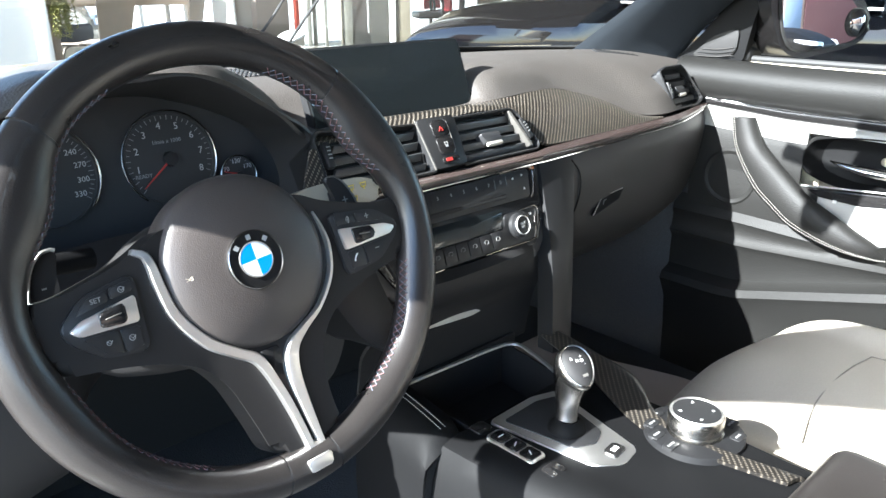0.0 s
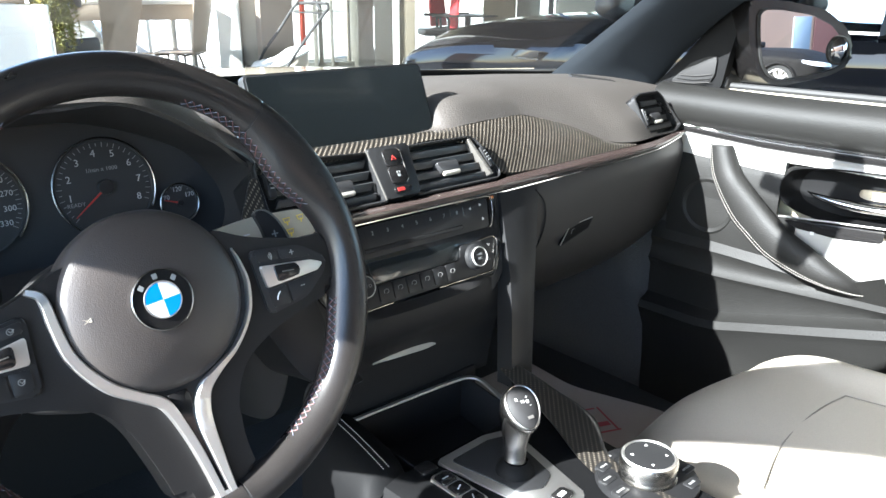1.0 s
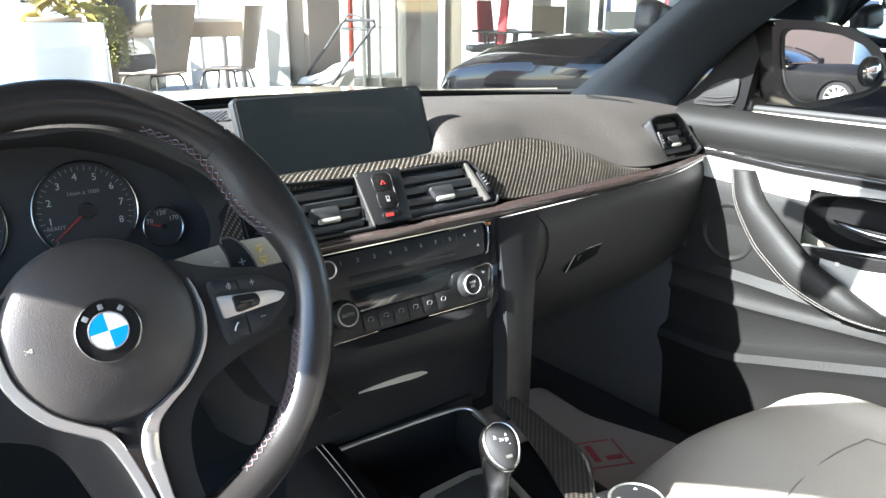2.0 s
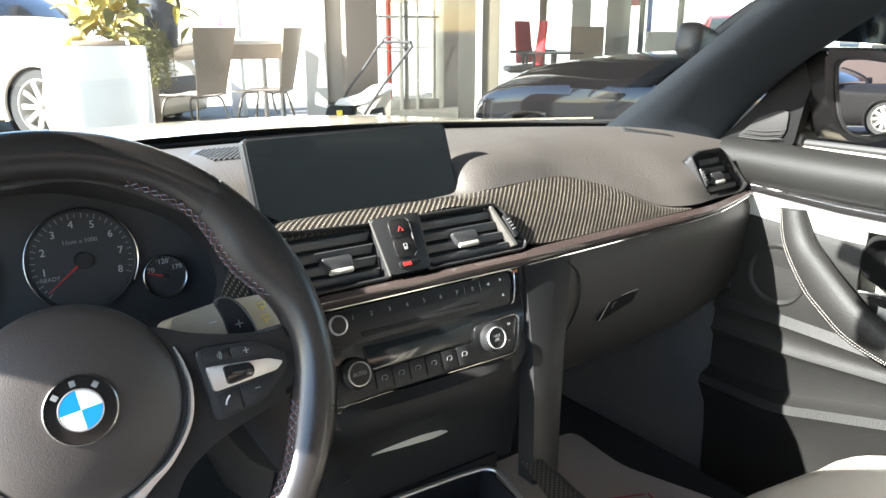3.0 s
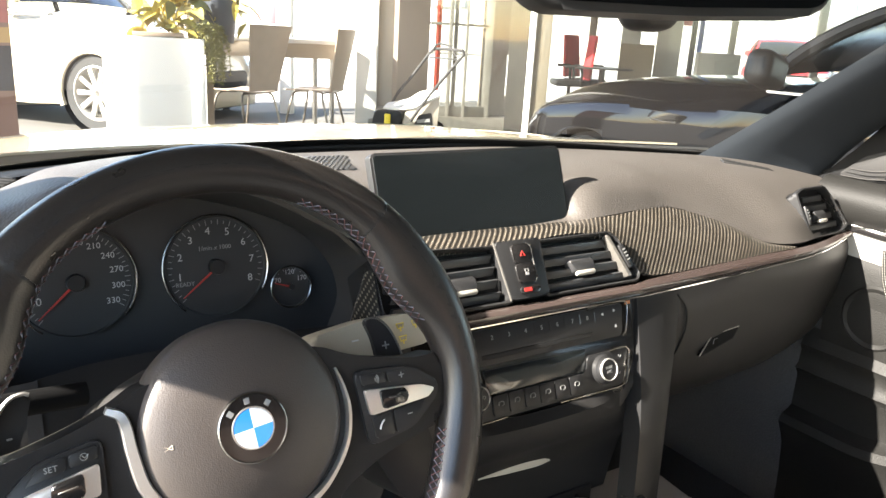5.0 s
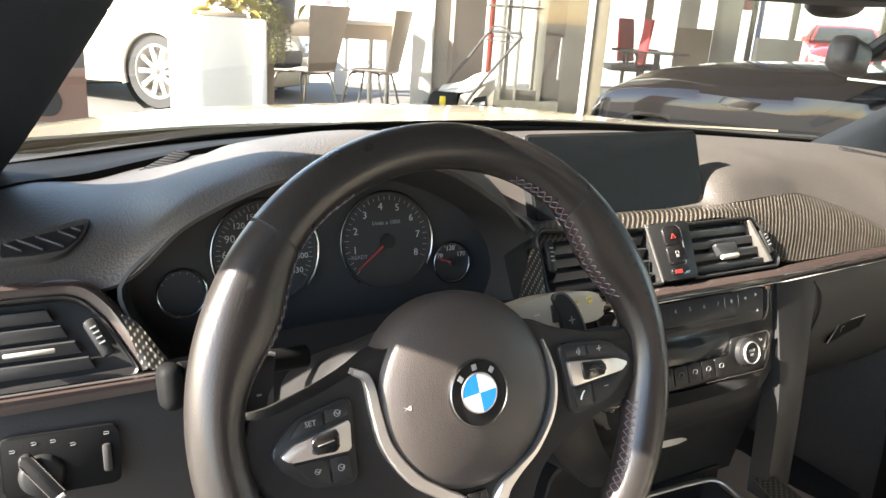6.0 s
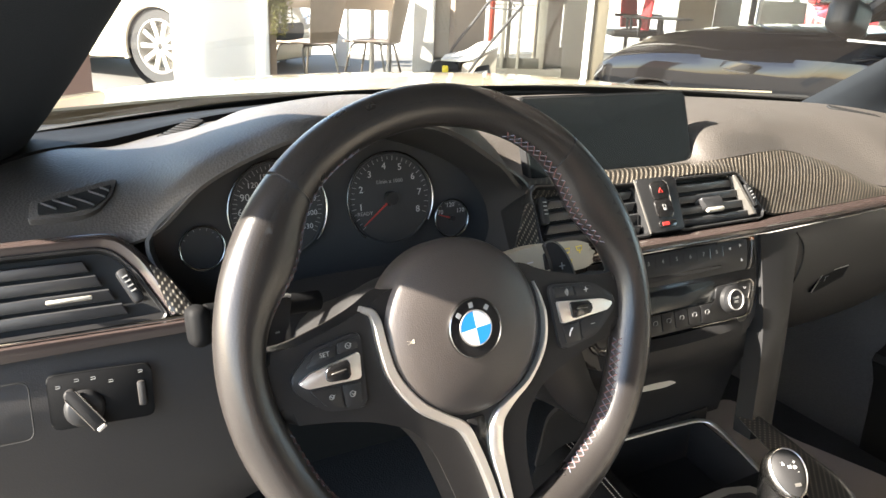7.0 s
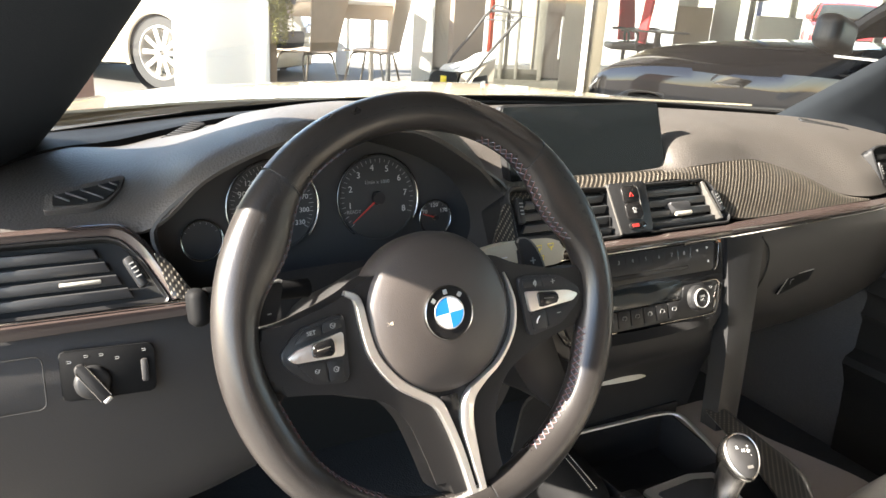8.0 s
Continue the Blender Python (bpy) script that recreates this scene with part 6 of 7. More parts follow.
part("cushion", cushion(), SEAT, seat, "pale grey leather cushion")
part("cushion_base", B((0.50, 0.46, 0.16), pose(0.375, -0.27, 0.41), 0.03, 3), DASH_LOW, seat)
for pts in ([(0.225, -0.215, 0.547), (0.30, -0.196, 0.552), (0.375, -0.188, 0.553), (0.45, -0.188, 0.552), (0.515, -0.195, 0.549)], [(0.515, -0.195, 0.549), (0.54, -0.28, 0.545), (0.545, -0.42, 0.54)], [(0.225, -0.215, 0.547), (0.215, -0.3, 0.545), (0.21, -0.42, 0.54)]):
    part("seam", tube(pts, 0.0010, 6, 16), material("seam_thread", (0.27, 0.25, 0.215), 0.8), seat)
part("backrest", loft([[(0.375 + 0.26 * u * (1 - 0.25 * max(0, t - 0.5)), -0.50 - 0.22 * t - 0.05 * (1 - abs(u) ** 3) + 0.05, 0.50 + 0.62 * t) for u in (-1, -0.8, -0.4, 0, 0.4, 0.8, 1)] for t in (0, 0.3, 0.6, 0.9, 1.0)], nu=24, nv=16, thick=0.10), SEAT, seat, "pale grey leather backrest")
part("backrest_bolster", tube([(0.12, -0.46, 0.56), (0.12, -0.53, 0.8), (0.16, -0.62, 1.05)], 0.045, 12, 12), SEAT, seat)
part("backrest_bolster", tube([(0.63, -0.46, 0.56), (0.63, -0.53, 0.8), (0.59, -0.62, 1.05)], 0.045, 12, 12), SEAT, seat)
mat = thing("paper_floor_mat", "beige paper floor mat with a pink printed box", "floor mat", (0.4, 0.2, 0.33))
part("sheet", prism(soften([(0.19, 0.44), (0.56, 0.44), (0.545, 0.30), (0.60, 0.13), (0.60, -0.06), (0.19, -0.06)], 0.03), 0.006, pose(0, 0, 0.345)), material("beige_paper", (0.42, 0.36, 0.32), 0.8, grain=0.3, stain=0.12), mat)
for w, d, x, y, rz in ((0.085, 0.003, 0.47, 0.235, -24), (0.085, 0.003, 0.45, 0.16, -24), (0.08, 0.003, 0.42, 0.215, 66), (0.08, 0.003, 0.50, 0.18, 66), (0.012, 0.05, 0.452, 0.205, -24), (0.03, 0.012, 0.475, 0.175, -24)):
    part("printed_bar", B((w, d, 0.001), pose(x, y, 0.3458, 0, 0, rz)), material("pink_ink", (0.5, 0.1, 0.12), 0.7), mat)

# ---------------------------------------------------------------- shop front
def block(name, size, at, mat, label, category="", rz=0, bevel=0.004, group="", kind=""):
    return single(name, B(size, pose(*at, 0, 0, rz), bevel), mat, label, category, group, kind)


FLOOR_Z = 0.13
block("ceiling", (16.0, 15.0, 0.25), (5.2, -2.9, 3.5), SOFFIT, "dark brown canopy soffit over the parked cars", kind="structure")
block("ceiling_lounge", (11.0, 6.2, 0.25), (7.9, 7.7, 3.55), SOFFIT, "dark brown ceiling over the lounge", kind="structure")
block("bulkhead", (9.5, 0.3, 1.5), (8.5, 9.9, 2.7), BEIGE, "beige bulkhead over the back windows", kind="structure", rz=-12)
# added sheet: its pale colour supplies the glare of the far sunlit ground
block("far_forecourt", (44.0, 26.0, 0.02), (22.0, 23.2, 0.012), material("paled_far_ground", (0.50, 0.48, 0.45), 0.85, grain=0.4, grain_size=0.02, stain=0.25, stain_size=1.5, bump=0.1), "ground beyond the shop, paled to stand in for strong sun", kind="structure")
block("raised_floor", (13.0, 4.6, 0.13), (7.4, 7.0, 0.065), CONCRETE, "pale showroom floor slab with a low step", kind="structure")
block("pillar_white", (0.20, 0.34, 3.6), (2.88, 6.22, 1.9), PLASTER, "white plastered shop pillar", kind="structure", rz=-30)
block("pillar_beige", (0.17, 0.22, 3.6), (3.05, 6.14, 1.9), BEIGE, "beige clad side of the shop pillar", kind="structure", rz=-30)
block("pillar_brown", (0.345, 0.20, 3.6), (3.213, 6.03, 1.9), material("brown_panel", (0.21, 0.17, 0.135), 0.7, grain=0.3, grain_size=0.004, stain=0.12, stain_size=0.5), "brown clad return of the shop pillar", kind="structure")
block("glazing_post", (0.055, 0.07, 3.6), (3.90, 5.02, 1.9), FRAME_WHITE, "white aluminium glazing post", kind="structure", rz=-40)
block("beige_panel", (0.42, 0.06, 3.4), (4.55, 5.85, 1.8), BEIGE, "beige wall panel behind the glazing", kind="structure", rz=-42)
for x, y, w in ((4.36, 7.66, 0.06), (4.68, 7.56, 0.05), (4.75, 7.55, 0.05), (4.88, 7.50, 0.04), (5.16, 7.42, 0.10)):
    block("door_post", (w, 0.07, 3.2), (x, y, 1.7), FRAME_GREY, "grey aluminium glazed door post", kind="structure", rz=-35)
for z, h in ((0.19, 0.14), (1.24, 0.03), (2.3, 0.08)):
    block("door_rail", (0.80, 0.06, h), (4.76, 7.54, z), FRAME_GREY, "grey aluminium door rail", kind="structure", rz=-17)
for x, w, z, h in ((5.38, 0.37, 1.8, 3.34), (5.80, 0.32, 1.8, 3.34), (5.602, 0.074, 0.255, 0.25), (5.602, 0.074, 2.19, 2.56)):
    block("beige_wall", (w, 0.08, h), (x, 7.60, z), BEIGE, "beige timber wall with a narrow window slit beside the doors", kind="structure")

block("red_column", (0.05, 0.05, 2.6), (4.54, 7.62, 1.4), material("red_paint", (0.65, 0.07, 0.03), 0.4, grain=0.2), "narrow red post beside the doors", "post")
for x, y, w, mat, lab in ((7.38, 7.20, 0.26, FRAME_WHITE, "white window column"), (7.74, 6.85, 0.32, PLASTER, "broad white column"), (7.95, 6.62, 0.07, DARK_TUBE, "dark window post"), (8.35, 6.3, 0.08, FRAME_GREY, "grey window post"), (9.2, 5.6, 0.10, FRAME_GREY, "grey window post"), (6.95, 7.5, 0.10, BEIGE, "beige window post"), (5.7, 8.2, 0.10, FRAME_WHITE, "white window post"), (2.05, 8.4, 0.10, FRAME_WHITE, "white window post"), (1.75, 8.6, 0.16, BEIGE, "beige window post"), (2.75, 8.0, 0.14, FRAME_WHITE, "white window post")):
    block("window_post", (w, 0.10, 3.4), (x, y, 1.75), mat, lab, kind="structure", rz=-45)
def hung(name, size, at, mat, label, category, rz, top):
    """A flat sign hung from the ceiling by two thin rods."""
    bm = B(size, pose(*at, 0, 0, rz), 0.004)
    for s in (-0.4, 0.4):
        p = pose(*at, 0, 0, rz) @ Vector((s * size[0], 0, size[2] / 2 - 0.01))
        tube([p, (p.x, p.y, top)], 0.004, 6, bm=bm)
    return single(name, bm, mat, label, category)


hung("red_sign", (0.28, 0.03, 0.42), (8.05, 6.9, 1.62), material("red_sign_paint", (0.6, 0.05, 0.06), 0.5, grain=0.2), "red hanging sign by the window", "sign", -50, 3.43)
hung("pink_poster", (0.20, 0.012, 0.52), (2.48, 7.9, 1.38), material("pink_print", (0.7, 0.25, 0.28), 0.6, grain=0.2), "pink hanging poster by the window", "poster", -25, 3.43)
block("grey_cabinet", (0.50, 0.40, 0.94), (7.78, 6.05, 0.60), material("grey_laminate", (0.5, 0.5, 0.48), 0.5, grain=0.2), "pale grey office cabinet on the showroom floor", "cabinet", rz=-45)
block("beige_cabinet", (0.42, 0.40, 1.0), (7.05, 6.75, 0.63), BEIGE, "beige office cabinet on the showroom floor", "cabinet", rz=-45)
block("blue_banner", (0.07, 0.012, 2.2), (8.5, 6.95, 1.23), material("blue_print", (0.06, 0.16, 0.55), 0.6, grain=0.2), "narrow blue upright banner on a window", "banner", rz=-45)

# shop glazing on an assumed line; its tint is set to darken the office
for name, a, b in (("shop_window_1", (3.42, 5.96), (3.885, 5.05)), ("shop_window_2", (3.93, 5.0), (9.6, 4.1))):
    d = Vector((b[0] - a[0], b[1] - a[1], 0))
    pane = single(name, B((d.length, 0.012, 3.3), axes(((a[0] + b[0]) / 2, (a[1] + b[1]) / 2, 1.75), d, (-d.y, d.x, 0))), SHOP_GLASS, "grey-tinted shop window pane", "window", kind="structure")
    pane.visible_shadow = False

# printed stand beside the planter
stand = thing("poster_stand", "dark printed advertising stand with a car picture", "poster", (-0.62, 5.62, 0.0))
PS = axes((-0.62, 5.62, 0.0), (1, -0.02, 0), (0, 0, 1))
part("board", prism([(-0.47, 0.0), (0.48, 0.0), (0.49, 2.1), (-0.47, 2.1)], 0.02, PS), material("poster_sky", (0.20, 0.115, 0.085), 0.5, grain=0.2, stain=0.2, stain_size=0.6), stand)
part("picture_sky", prism([(-0.465, 0.99), (0.482, 1.03), (0.482, 2.05), (-0.465, 2.05)], 0.002, PS @ pose(0, 0, 0.003)), material("poster_red", (0.30, 0.10, 0.085), 0.5, grain=0.2), stand)
part("picture_band", prism([(-0.465, 0.86), (0.482, 0.90), (0.482, 1.0), (-0.465, 0.96)], 0.002, PS @ pose(0, 0, 0.003)), material("poster_gold", (0.42, 0.26, 0.10), 0.5), stand)
part("picture_dark", prism([(-0.465, 0.55), (0.482, 0.58), (0.482, 0.88), (-0.465, 0.85)], 0.002, PS @ pose(0, 0, 0.003)), material("poster_dark", (0.03, 0.03, 0.035), 0.4), stand)
part("picture_car", prism(soften([(-0.46, 0.24), (0.28, 0.24), (0.33, 0.34), (0.24, 0.52), (0.0, 0.57), (-0.46, 0.6)], 0.05), 0.002, PS @ pose(0, 0, 0.006)), material("poster_car", (0.02, 0.022, 0.025), 0.3), stand)
part("title_bar", B((0.34, 0.05, 0.002), PS @ pose(0.12, 0.175, 0.004)), material("poster_grey", (0.3, 0.28, 0.26), 0.5), stand)

# planter with pot and plants
planter = thing("planter_box", "white planter cabinet with a pale timber edge", "planter", (0.85, 5.62, 0.13))
part("cabinet", B((0.66, 0.42, 0.84), pose(0.80, 5.72, 0.56, 0, 0, -14), 0.006), PLASTER, planter)
part("side_panel", B((0.10, 0.40, 0.84), pose(1.10, 5.58, 0.56, 0, 0, -14), 0.004), FRAME_WHITE, planter)
part("edge_board", B((0.05, 0.05, 0.84), pose(1.17, 5.50, 0.56, 0, 0, -14), 0.004), WOOD, planter)
part("top_tray", B((0.36, 0.3, 0.03), pose(0.85, 5.68, 1.0, 0, 0, -14), 0.005), WOOD, planter)
single("plant_pot", lathe([(0.0, 0.0), (0.13, 0.0), (0.17, 0.38), (0.155, 0.38), (0.12, 0.03), (0.0, 0.03)], pose(1.36, 5.93, 0.95), 32), material("slate_pot", (0.06, 0.07, 0.09), 0.55, grain=0.3, stain=0.15), "dark slate-grey plant pot on the counter", "plant pot")


def leaf_mesh(length, width, bend):
    bm = bmesh.new()
    rows = []
    for i in range(7):
        t = i / 6
        w = width * math.sin(math.pi * min(1, 0.12 + 0.88 * t)) * 0.5
        c = Vector((0, length * t, -bend * t * t))
        rows.append([c + Vector((-w, 0, w * 0.35)), c, c + Vector((w, 0, w * 0.35))])
    return loft(rows, bm=bm)


def plant(name, at, n, length, width, spread, drop, mats, label, seed):
    """A plant with stems and separate curved leaves."""
    rnd = random.Random(seed)
    ob = thing(name, label, "plant", at)
    stem = bmesh.new()
    meshes = []
    for k in range(3):
        m = bpy.data.meshes.new("leaf")
        bm = leaf_mesh(length * (0.8 + 0.2 * k), width * (0.8 + 0.2 * k), length * (0.3 + 0.15 * k))
        bm.to_mesh(m)
        bm.free()
        for f in m.polygons:
            f.use_smooth = True
        m.materials.append(mats[k % len(mats)])
        meshes.append(m)
    for i in range(n):
        a = rnd.uniform(0, 2 * math.pi)
        r = spread * math.sqrt(rnd.random())
        p = Vector((r * math.cos(a), r * math.sin(a) * 0.8, rnd.uniform(-drop, spread * 0.9) if drop else rnd.uniform(0.0, spread * 1.6)))
        tube([(0, 0, 0), p * 0.5 + Vector((0, 0, 0.04)), p], 0.003, 4, 5, bm=stem)
        lf = new("leaf", rnd.choice(meshes))
        lf.parent = ob
        lf.matrix_basis = Matrix.Translation(p) @ Euler((rnd.uniform(-0.9, 0.5), rnd.uniform(-0.6, 0.6), rnd.uniform(0, 6.28))).to_matrix().to_4x4()
    stem.transform(Matrix.Translation(at))
    part("stems", stem, mats[0], ob)
    return ob


plant("leafy_plant", (0.92, 5.68, 1.02), 60, 0.16, 0.09, 0.24, 0, [LEAF_GOLD, LEAF, LEAF_GOLD], "yellow-green leafy potted plant on the planter", 3)
plant("leafy_plant", (1.38, 5.93, 1.32), 46, 0.20, 0.07, 0.26, 0.22, [LEAF_GOLD, LEAF, LEAF_GOLD], "golden drooping plant in the slate pot", 5)


def fern():
    rnd = random.Random(8)
    ob = thing("trailing_fern", "feathery green fern trailing over the planter's edge", "plant", (1.16, 5.55, 1.02))
    stems, fine = bmesh.new(), bmesh.new()
    for i in range(44):
        a = rnd.uniform(-2.6, 0.6)
        reach, fall = rnd.uniform(0.05, 0.17), rnd.uniform(0.05, 0.36)
        P = spline([(0, 0, 0), (reach * 0.6 * math.cos(a), reach * 0.6 * math.sin(a), 0.06), (reach * math.cos(a), reach * math.sin(a), -fall * 0.4), (reach * 1.1 * math.cos(a), reach * 1.1 * math.sin(a), -fall)], 14)
        tube(P, 0.0018, 4, bm=stems)
        for p in P[2:]:
            for k in range(11):
                d = Vector((rnd.gauss(0, 1), rnd.gauss(0, 1), rnd.gauss(-0.3, 0.6))).normalized() * rnd.uniform(0.02, 0.05)
                s = Vector((rnd.gauss(0, 1), rnd.gauss(0, 1), rnd.gauss(0, 1))).normalized() * 0.004
                fine.faces.new([fine.verts.new(p + q) for q in (s, d, -s)])
    for bm, nm in ((stems, "stems"), (fine, "needles")):
        bm.transform(Matrix.Translation(ob.location))
    part("stems", stems, LEAF, ob)
    tagged(part("needles", fine, LEAF, ob, "", False), kind="stuff")


fern()

# counter table and shell chairs
tbl = thing("counter_table", "long white counter table with steel legs", "table", (2.05, 6.4, 0.13))
part("tabletop", B((1.36, 0.65, 0.04), pose(1.95, 6.50, 0.985, 0, 0, -8), 0.006), PLASTER, tbl)
part("apron", B((1.30, 0.03, 0.13), pose(1.92, 6.24, 0.90, 0, 0, -8), 0.004), BEIGE, tbl)
for x, y in ((1.40, 6.4), (1.45, 6.7), (2.50, 6.2), (2.50, 6.6)):
    part("leg", tube([(x, y, 0.13), (x, y, 0.97)], 0.025, 12), FRAME_GREY, tbl)


def shell_chair(at, rz):
    """A veneer shell chair with bent steel legs, facing +y before it is turned."""
    ob = thing("shell_chair", "pale veneer shell chair with bent steel legs", "chair", at, "chairs at the counter")
    q = pose(*at, 0, 0, rz)
    rows = []
    for t in (0, 0.2, 0.4, 0.6, 0.8, 1.0):
        w = 0.165 + 0.085 * t ** 1.1
        rows.append([q @ Vector((u * w, -0.20 - 0.09 * t - 0.03 * (1 - u * u), 0.45 + 0.53 * t)) for u in (-1, -0.5, 0, 0.5, 1)])
    part("backrest", loft(rows, nu=12, nv=12, thick=0.012), WOOD, ob, "tapered veneer back")
    rows = []
    for t in (0, 0.25, 0.5, 0.75, 1.0):
        w = 0.165 + 0.04 * math.sin(math.pi * t * 0.8)
        rows.append([q @ Vector((u * w, -0.22 + 0.44 * t, 0.45 - 0.012 * (1 - u * u) - 0.02 * max(0, t - 0.7))) for u in (-1, -0.5, 0, 0.5, 1)])
    part("seat", loft(rows, nu=12, nv=10, thick=0.012), WOOD, ob, "pale shell seat")
    for sx in (-1, 1):
        for y0, y1 in ((-0.13, -0.24), (0.13, 0.22)):
            part("leg", tube([q @ Vector(p) for p in ((sx * 0.06, y0 * 0.3, 0.425), (sx * 0.15, y0, 0.42), (sx * 0.19, y0 * 1.1, 0.38), (sx * 0.225, y1, 0.0))], 0.010, 8, 14), LEG_STEEL, ob)
    part("cross_bar", tube([q @ Vector(p) for p in ((-0.15, -0.13, 0.42), (0.15, -0.13, 0.42))], 0.009, 8), LEG_STEEL, ob)
    return ob


shell_chair((1.60, 5.98, FLOOR_Z), 28)
shell_chair((2.28, 6.08, FLOOR_Z), 46)


def office_chair(at, rz):
    ob = thing("office_chair", "red mesh-backed office chair with dark arms", "chair", at, "red office chairs")
    q = pose(*at, 0, 0, rz)
    part("backrest", loft([[q @ Vector((u * (0.22 - 0.03 * t), -0.22 - 0.06 * t, 0.52 + 0.55 * t)) for u in (-1, 0, 1)] for t in (0, 0.5, 1)], nu=8, nv=8, thick=0.03), material("red_mesh_cloth", (0.5, 0.04, 0.05), 0.8, grain=0.4), ob)
    part("seat", B((0.46, 0.44, 0.08), q @ pose(0, 0, 0.47), 0.03, 3), BUTTON, ob)
    for s in (-1, 1):
        part("armrest", tube([q @ Vector(p) for p in ((s * 0.22, -0.1, 0.45), (s * 0.27, -0.08, 0.66), (s * 0.27, 0.12, 0.68))], 0.018, 8, 10), BUTTON, ob)
    part("gas_column", tube([q @ Vector((0, 0, 0.08)), q @ Vector((0, 0, 0.44))], 0.025, 10), DARK_TUBE, ob)
    for k in range(5):
        a = radians(72 * k)
        part("foot", tube([q @ Vector((0, 0, 0.1)), q @ Vector((0.26 * math.cos(a), 0.26 * math.sin(a), 0.03))], 0.02, 8), DARK_TUBE, ob)
    return ob


office_chair((6.25, 7.1, FLOOR_Z), 60)
office_chair((6.75, 7.35, FLOOR_Z), 200)
dk = thing("meeting_table", "small round dark meeting table", "table", (6.5, 6.8, 0.13))
part("tabletop", lathe([(0, 0.02), (0.38, 0.02), (0.40, 0.0), (0, 0.0)], pose(6.5, 6.78, 0.80), 36), BUTTON, dk)
part("leg", tube([(6.5, 6.78, 0.13), (6.5, 6.78, 0.80)], 0.04, 12), DARK_TUBE, dk)

# lawn mower
mow = thing("lawn_mower", "lawn mower with black folding handle and pale grass bag", "lawn mower", (3.0, 5.6, 0.13))
mq = pose(3.0, 5.62, 0.13, 0, 0, -28)
SIDE = mq @ Matrix(((1, 0, 0, 0), (0, 0, -1, -0.16), (0, 1, 0, 0), (0, 0, 0, 1)))
part("deck", prism(soften([(-0.36, -0.20), (0.24, -0.20), (0.28, 0.0), (0.24, 0.20), (-0.36, 0.20)], 0.08), 0.12, mq @ pose(0, 0, 0.19), 0.03, 3), material("mower_green_black", (0.05, 0.06, 0.045), 0.4, grain=0.3), mow)
part("engine", prism(soften([(-0.335, 0.15), (-0.30, 0.29), (-0.262, 0.318), (-0.09, 0.308), (-0.055, 0.27), (-0.075, 0.15)], 0.03), 0.28, SIDE @ pose(0, 0, 0.01), 0.012, 3), BUTTON, mow, "black engine cover")
part("yellow_cap", B((0.055, 0.03, 0.12), mq @ pose(-0.188, -0.175, 0.215), 0.008), material("yellow_plastic", (0.75, 0.6, 0.04), 0.4), mow)
part("grass_bag", prism(soften([(-0.06, 0.16), (-0.03, 0.29), (0.03, 0.325), (0.275, 0.455), (0.262, 0.16)], 0.012), 0.34, SIDE, 0.012, 3), material("beige_fabric", (0.30, 0.27, 0.22), 0.85, grain=0.4), mow, "beige fabric grass bag")
part("bag_lid", loft([[SIDE @ Vector(p) for p in row] for row in ([(-0.23, 0.325, 0.0), (0.03, 0.335, 0.012), (0.14, 0.395, 0.012), (0.285, 0.466, 0.008)], [(-0.19, 0.355, -0.17), (0.0, 0.40, -0.17), (0.12, 0.47, -0.17), (0.285, 0.49, -0.17)], [(-0.17, 0.345, -0.33), (0.0, 0.385, -0.34), (0.13, 0.46, -0.34), (0.285, 0.47, -0.34)])], nu=16, nv=8, thick=0.015), material("pale_plastic", (0.55, 0.55, 0.52), 0.5, grain=0.3), mow, "pale plastic bag lid")
part("bag_label", prism(soften([(0.04, 0.17), (0.095, 0.275), (0.205, 0.300), (0.225, 0.17)], 0.008), 0.004, SIDE @ pose(0, 0, 0.004)), BUTTON, mow)
part("label_bars", B((0.12, 0.030, 0.003), SIDE @ pose(0.135, 0.225, 0.0055, 0, 0, 8)), DIM_INK, mow)
for y, pts in ((0.20, ((-0.17, 0.24), (-0.115, 0.40), (0.05, 0.62), (0.20, 0.83), (0.235, 0.852))), (-0.19, ((0.02, 0.22), (0.08, 0.315), (0.25, 0.55), (0.44, 0.79), (0.47, 0.83), (0.455, 0.856)))):
    part("handle_tube", tube([mq @ Vector((u, y, h)) for u, h in pts], 0.013, 8, 18), RUBBER, mow)
part("handle_bar", tube([mq @ Vector(p) for p in ((0.235, 0.20, 0.852), (0.30, 0.1, 0.855), (0.38, -0.08, 0.857), (0.455, -0.19, 0.856))], 0.014, 8, 12), RUBBER, mow)
part("brake_bar", tube([mq @ Vector(p) for p in ((0.20, 0.19, 0.82), (0.25, 0.16, 0.893), (0.31, 0.02, 0.895), (0.345, -0.05, 0.885), (0.40, -0.17, 0.80))], 0.008, 8, 14), RUBBER, mow)
part("cross_brace", tube([mq @ Vector(p) for p in ((0.16, 0.2, 0.775), (0.43, -0.19, 0.775))], 0.006, 6), RUBBER, mow)
for x, y in ((-0.26, -0.25), (-0.26, 0.25), (0.28, -0.26), (0.28, 0.26)):
    part("mower_wheel", lathe([(0.0, -0.02), (0.08, -0.022), (0.092, -0.012), (0.092, 0.012), (0.08, 0.022), (0.0, 0.02)], mq @ pose(x, y, 0.092, 90, 0, 0), 24), RUBBER, mow)


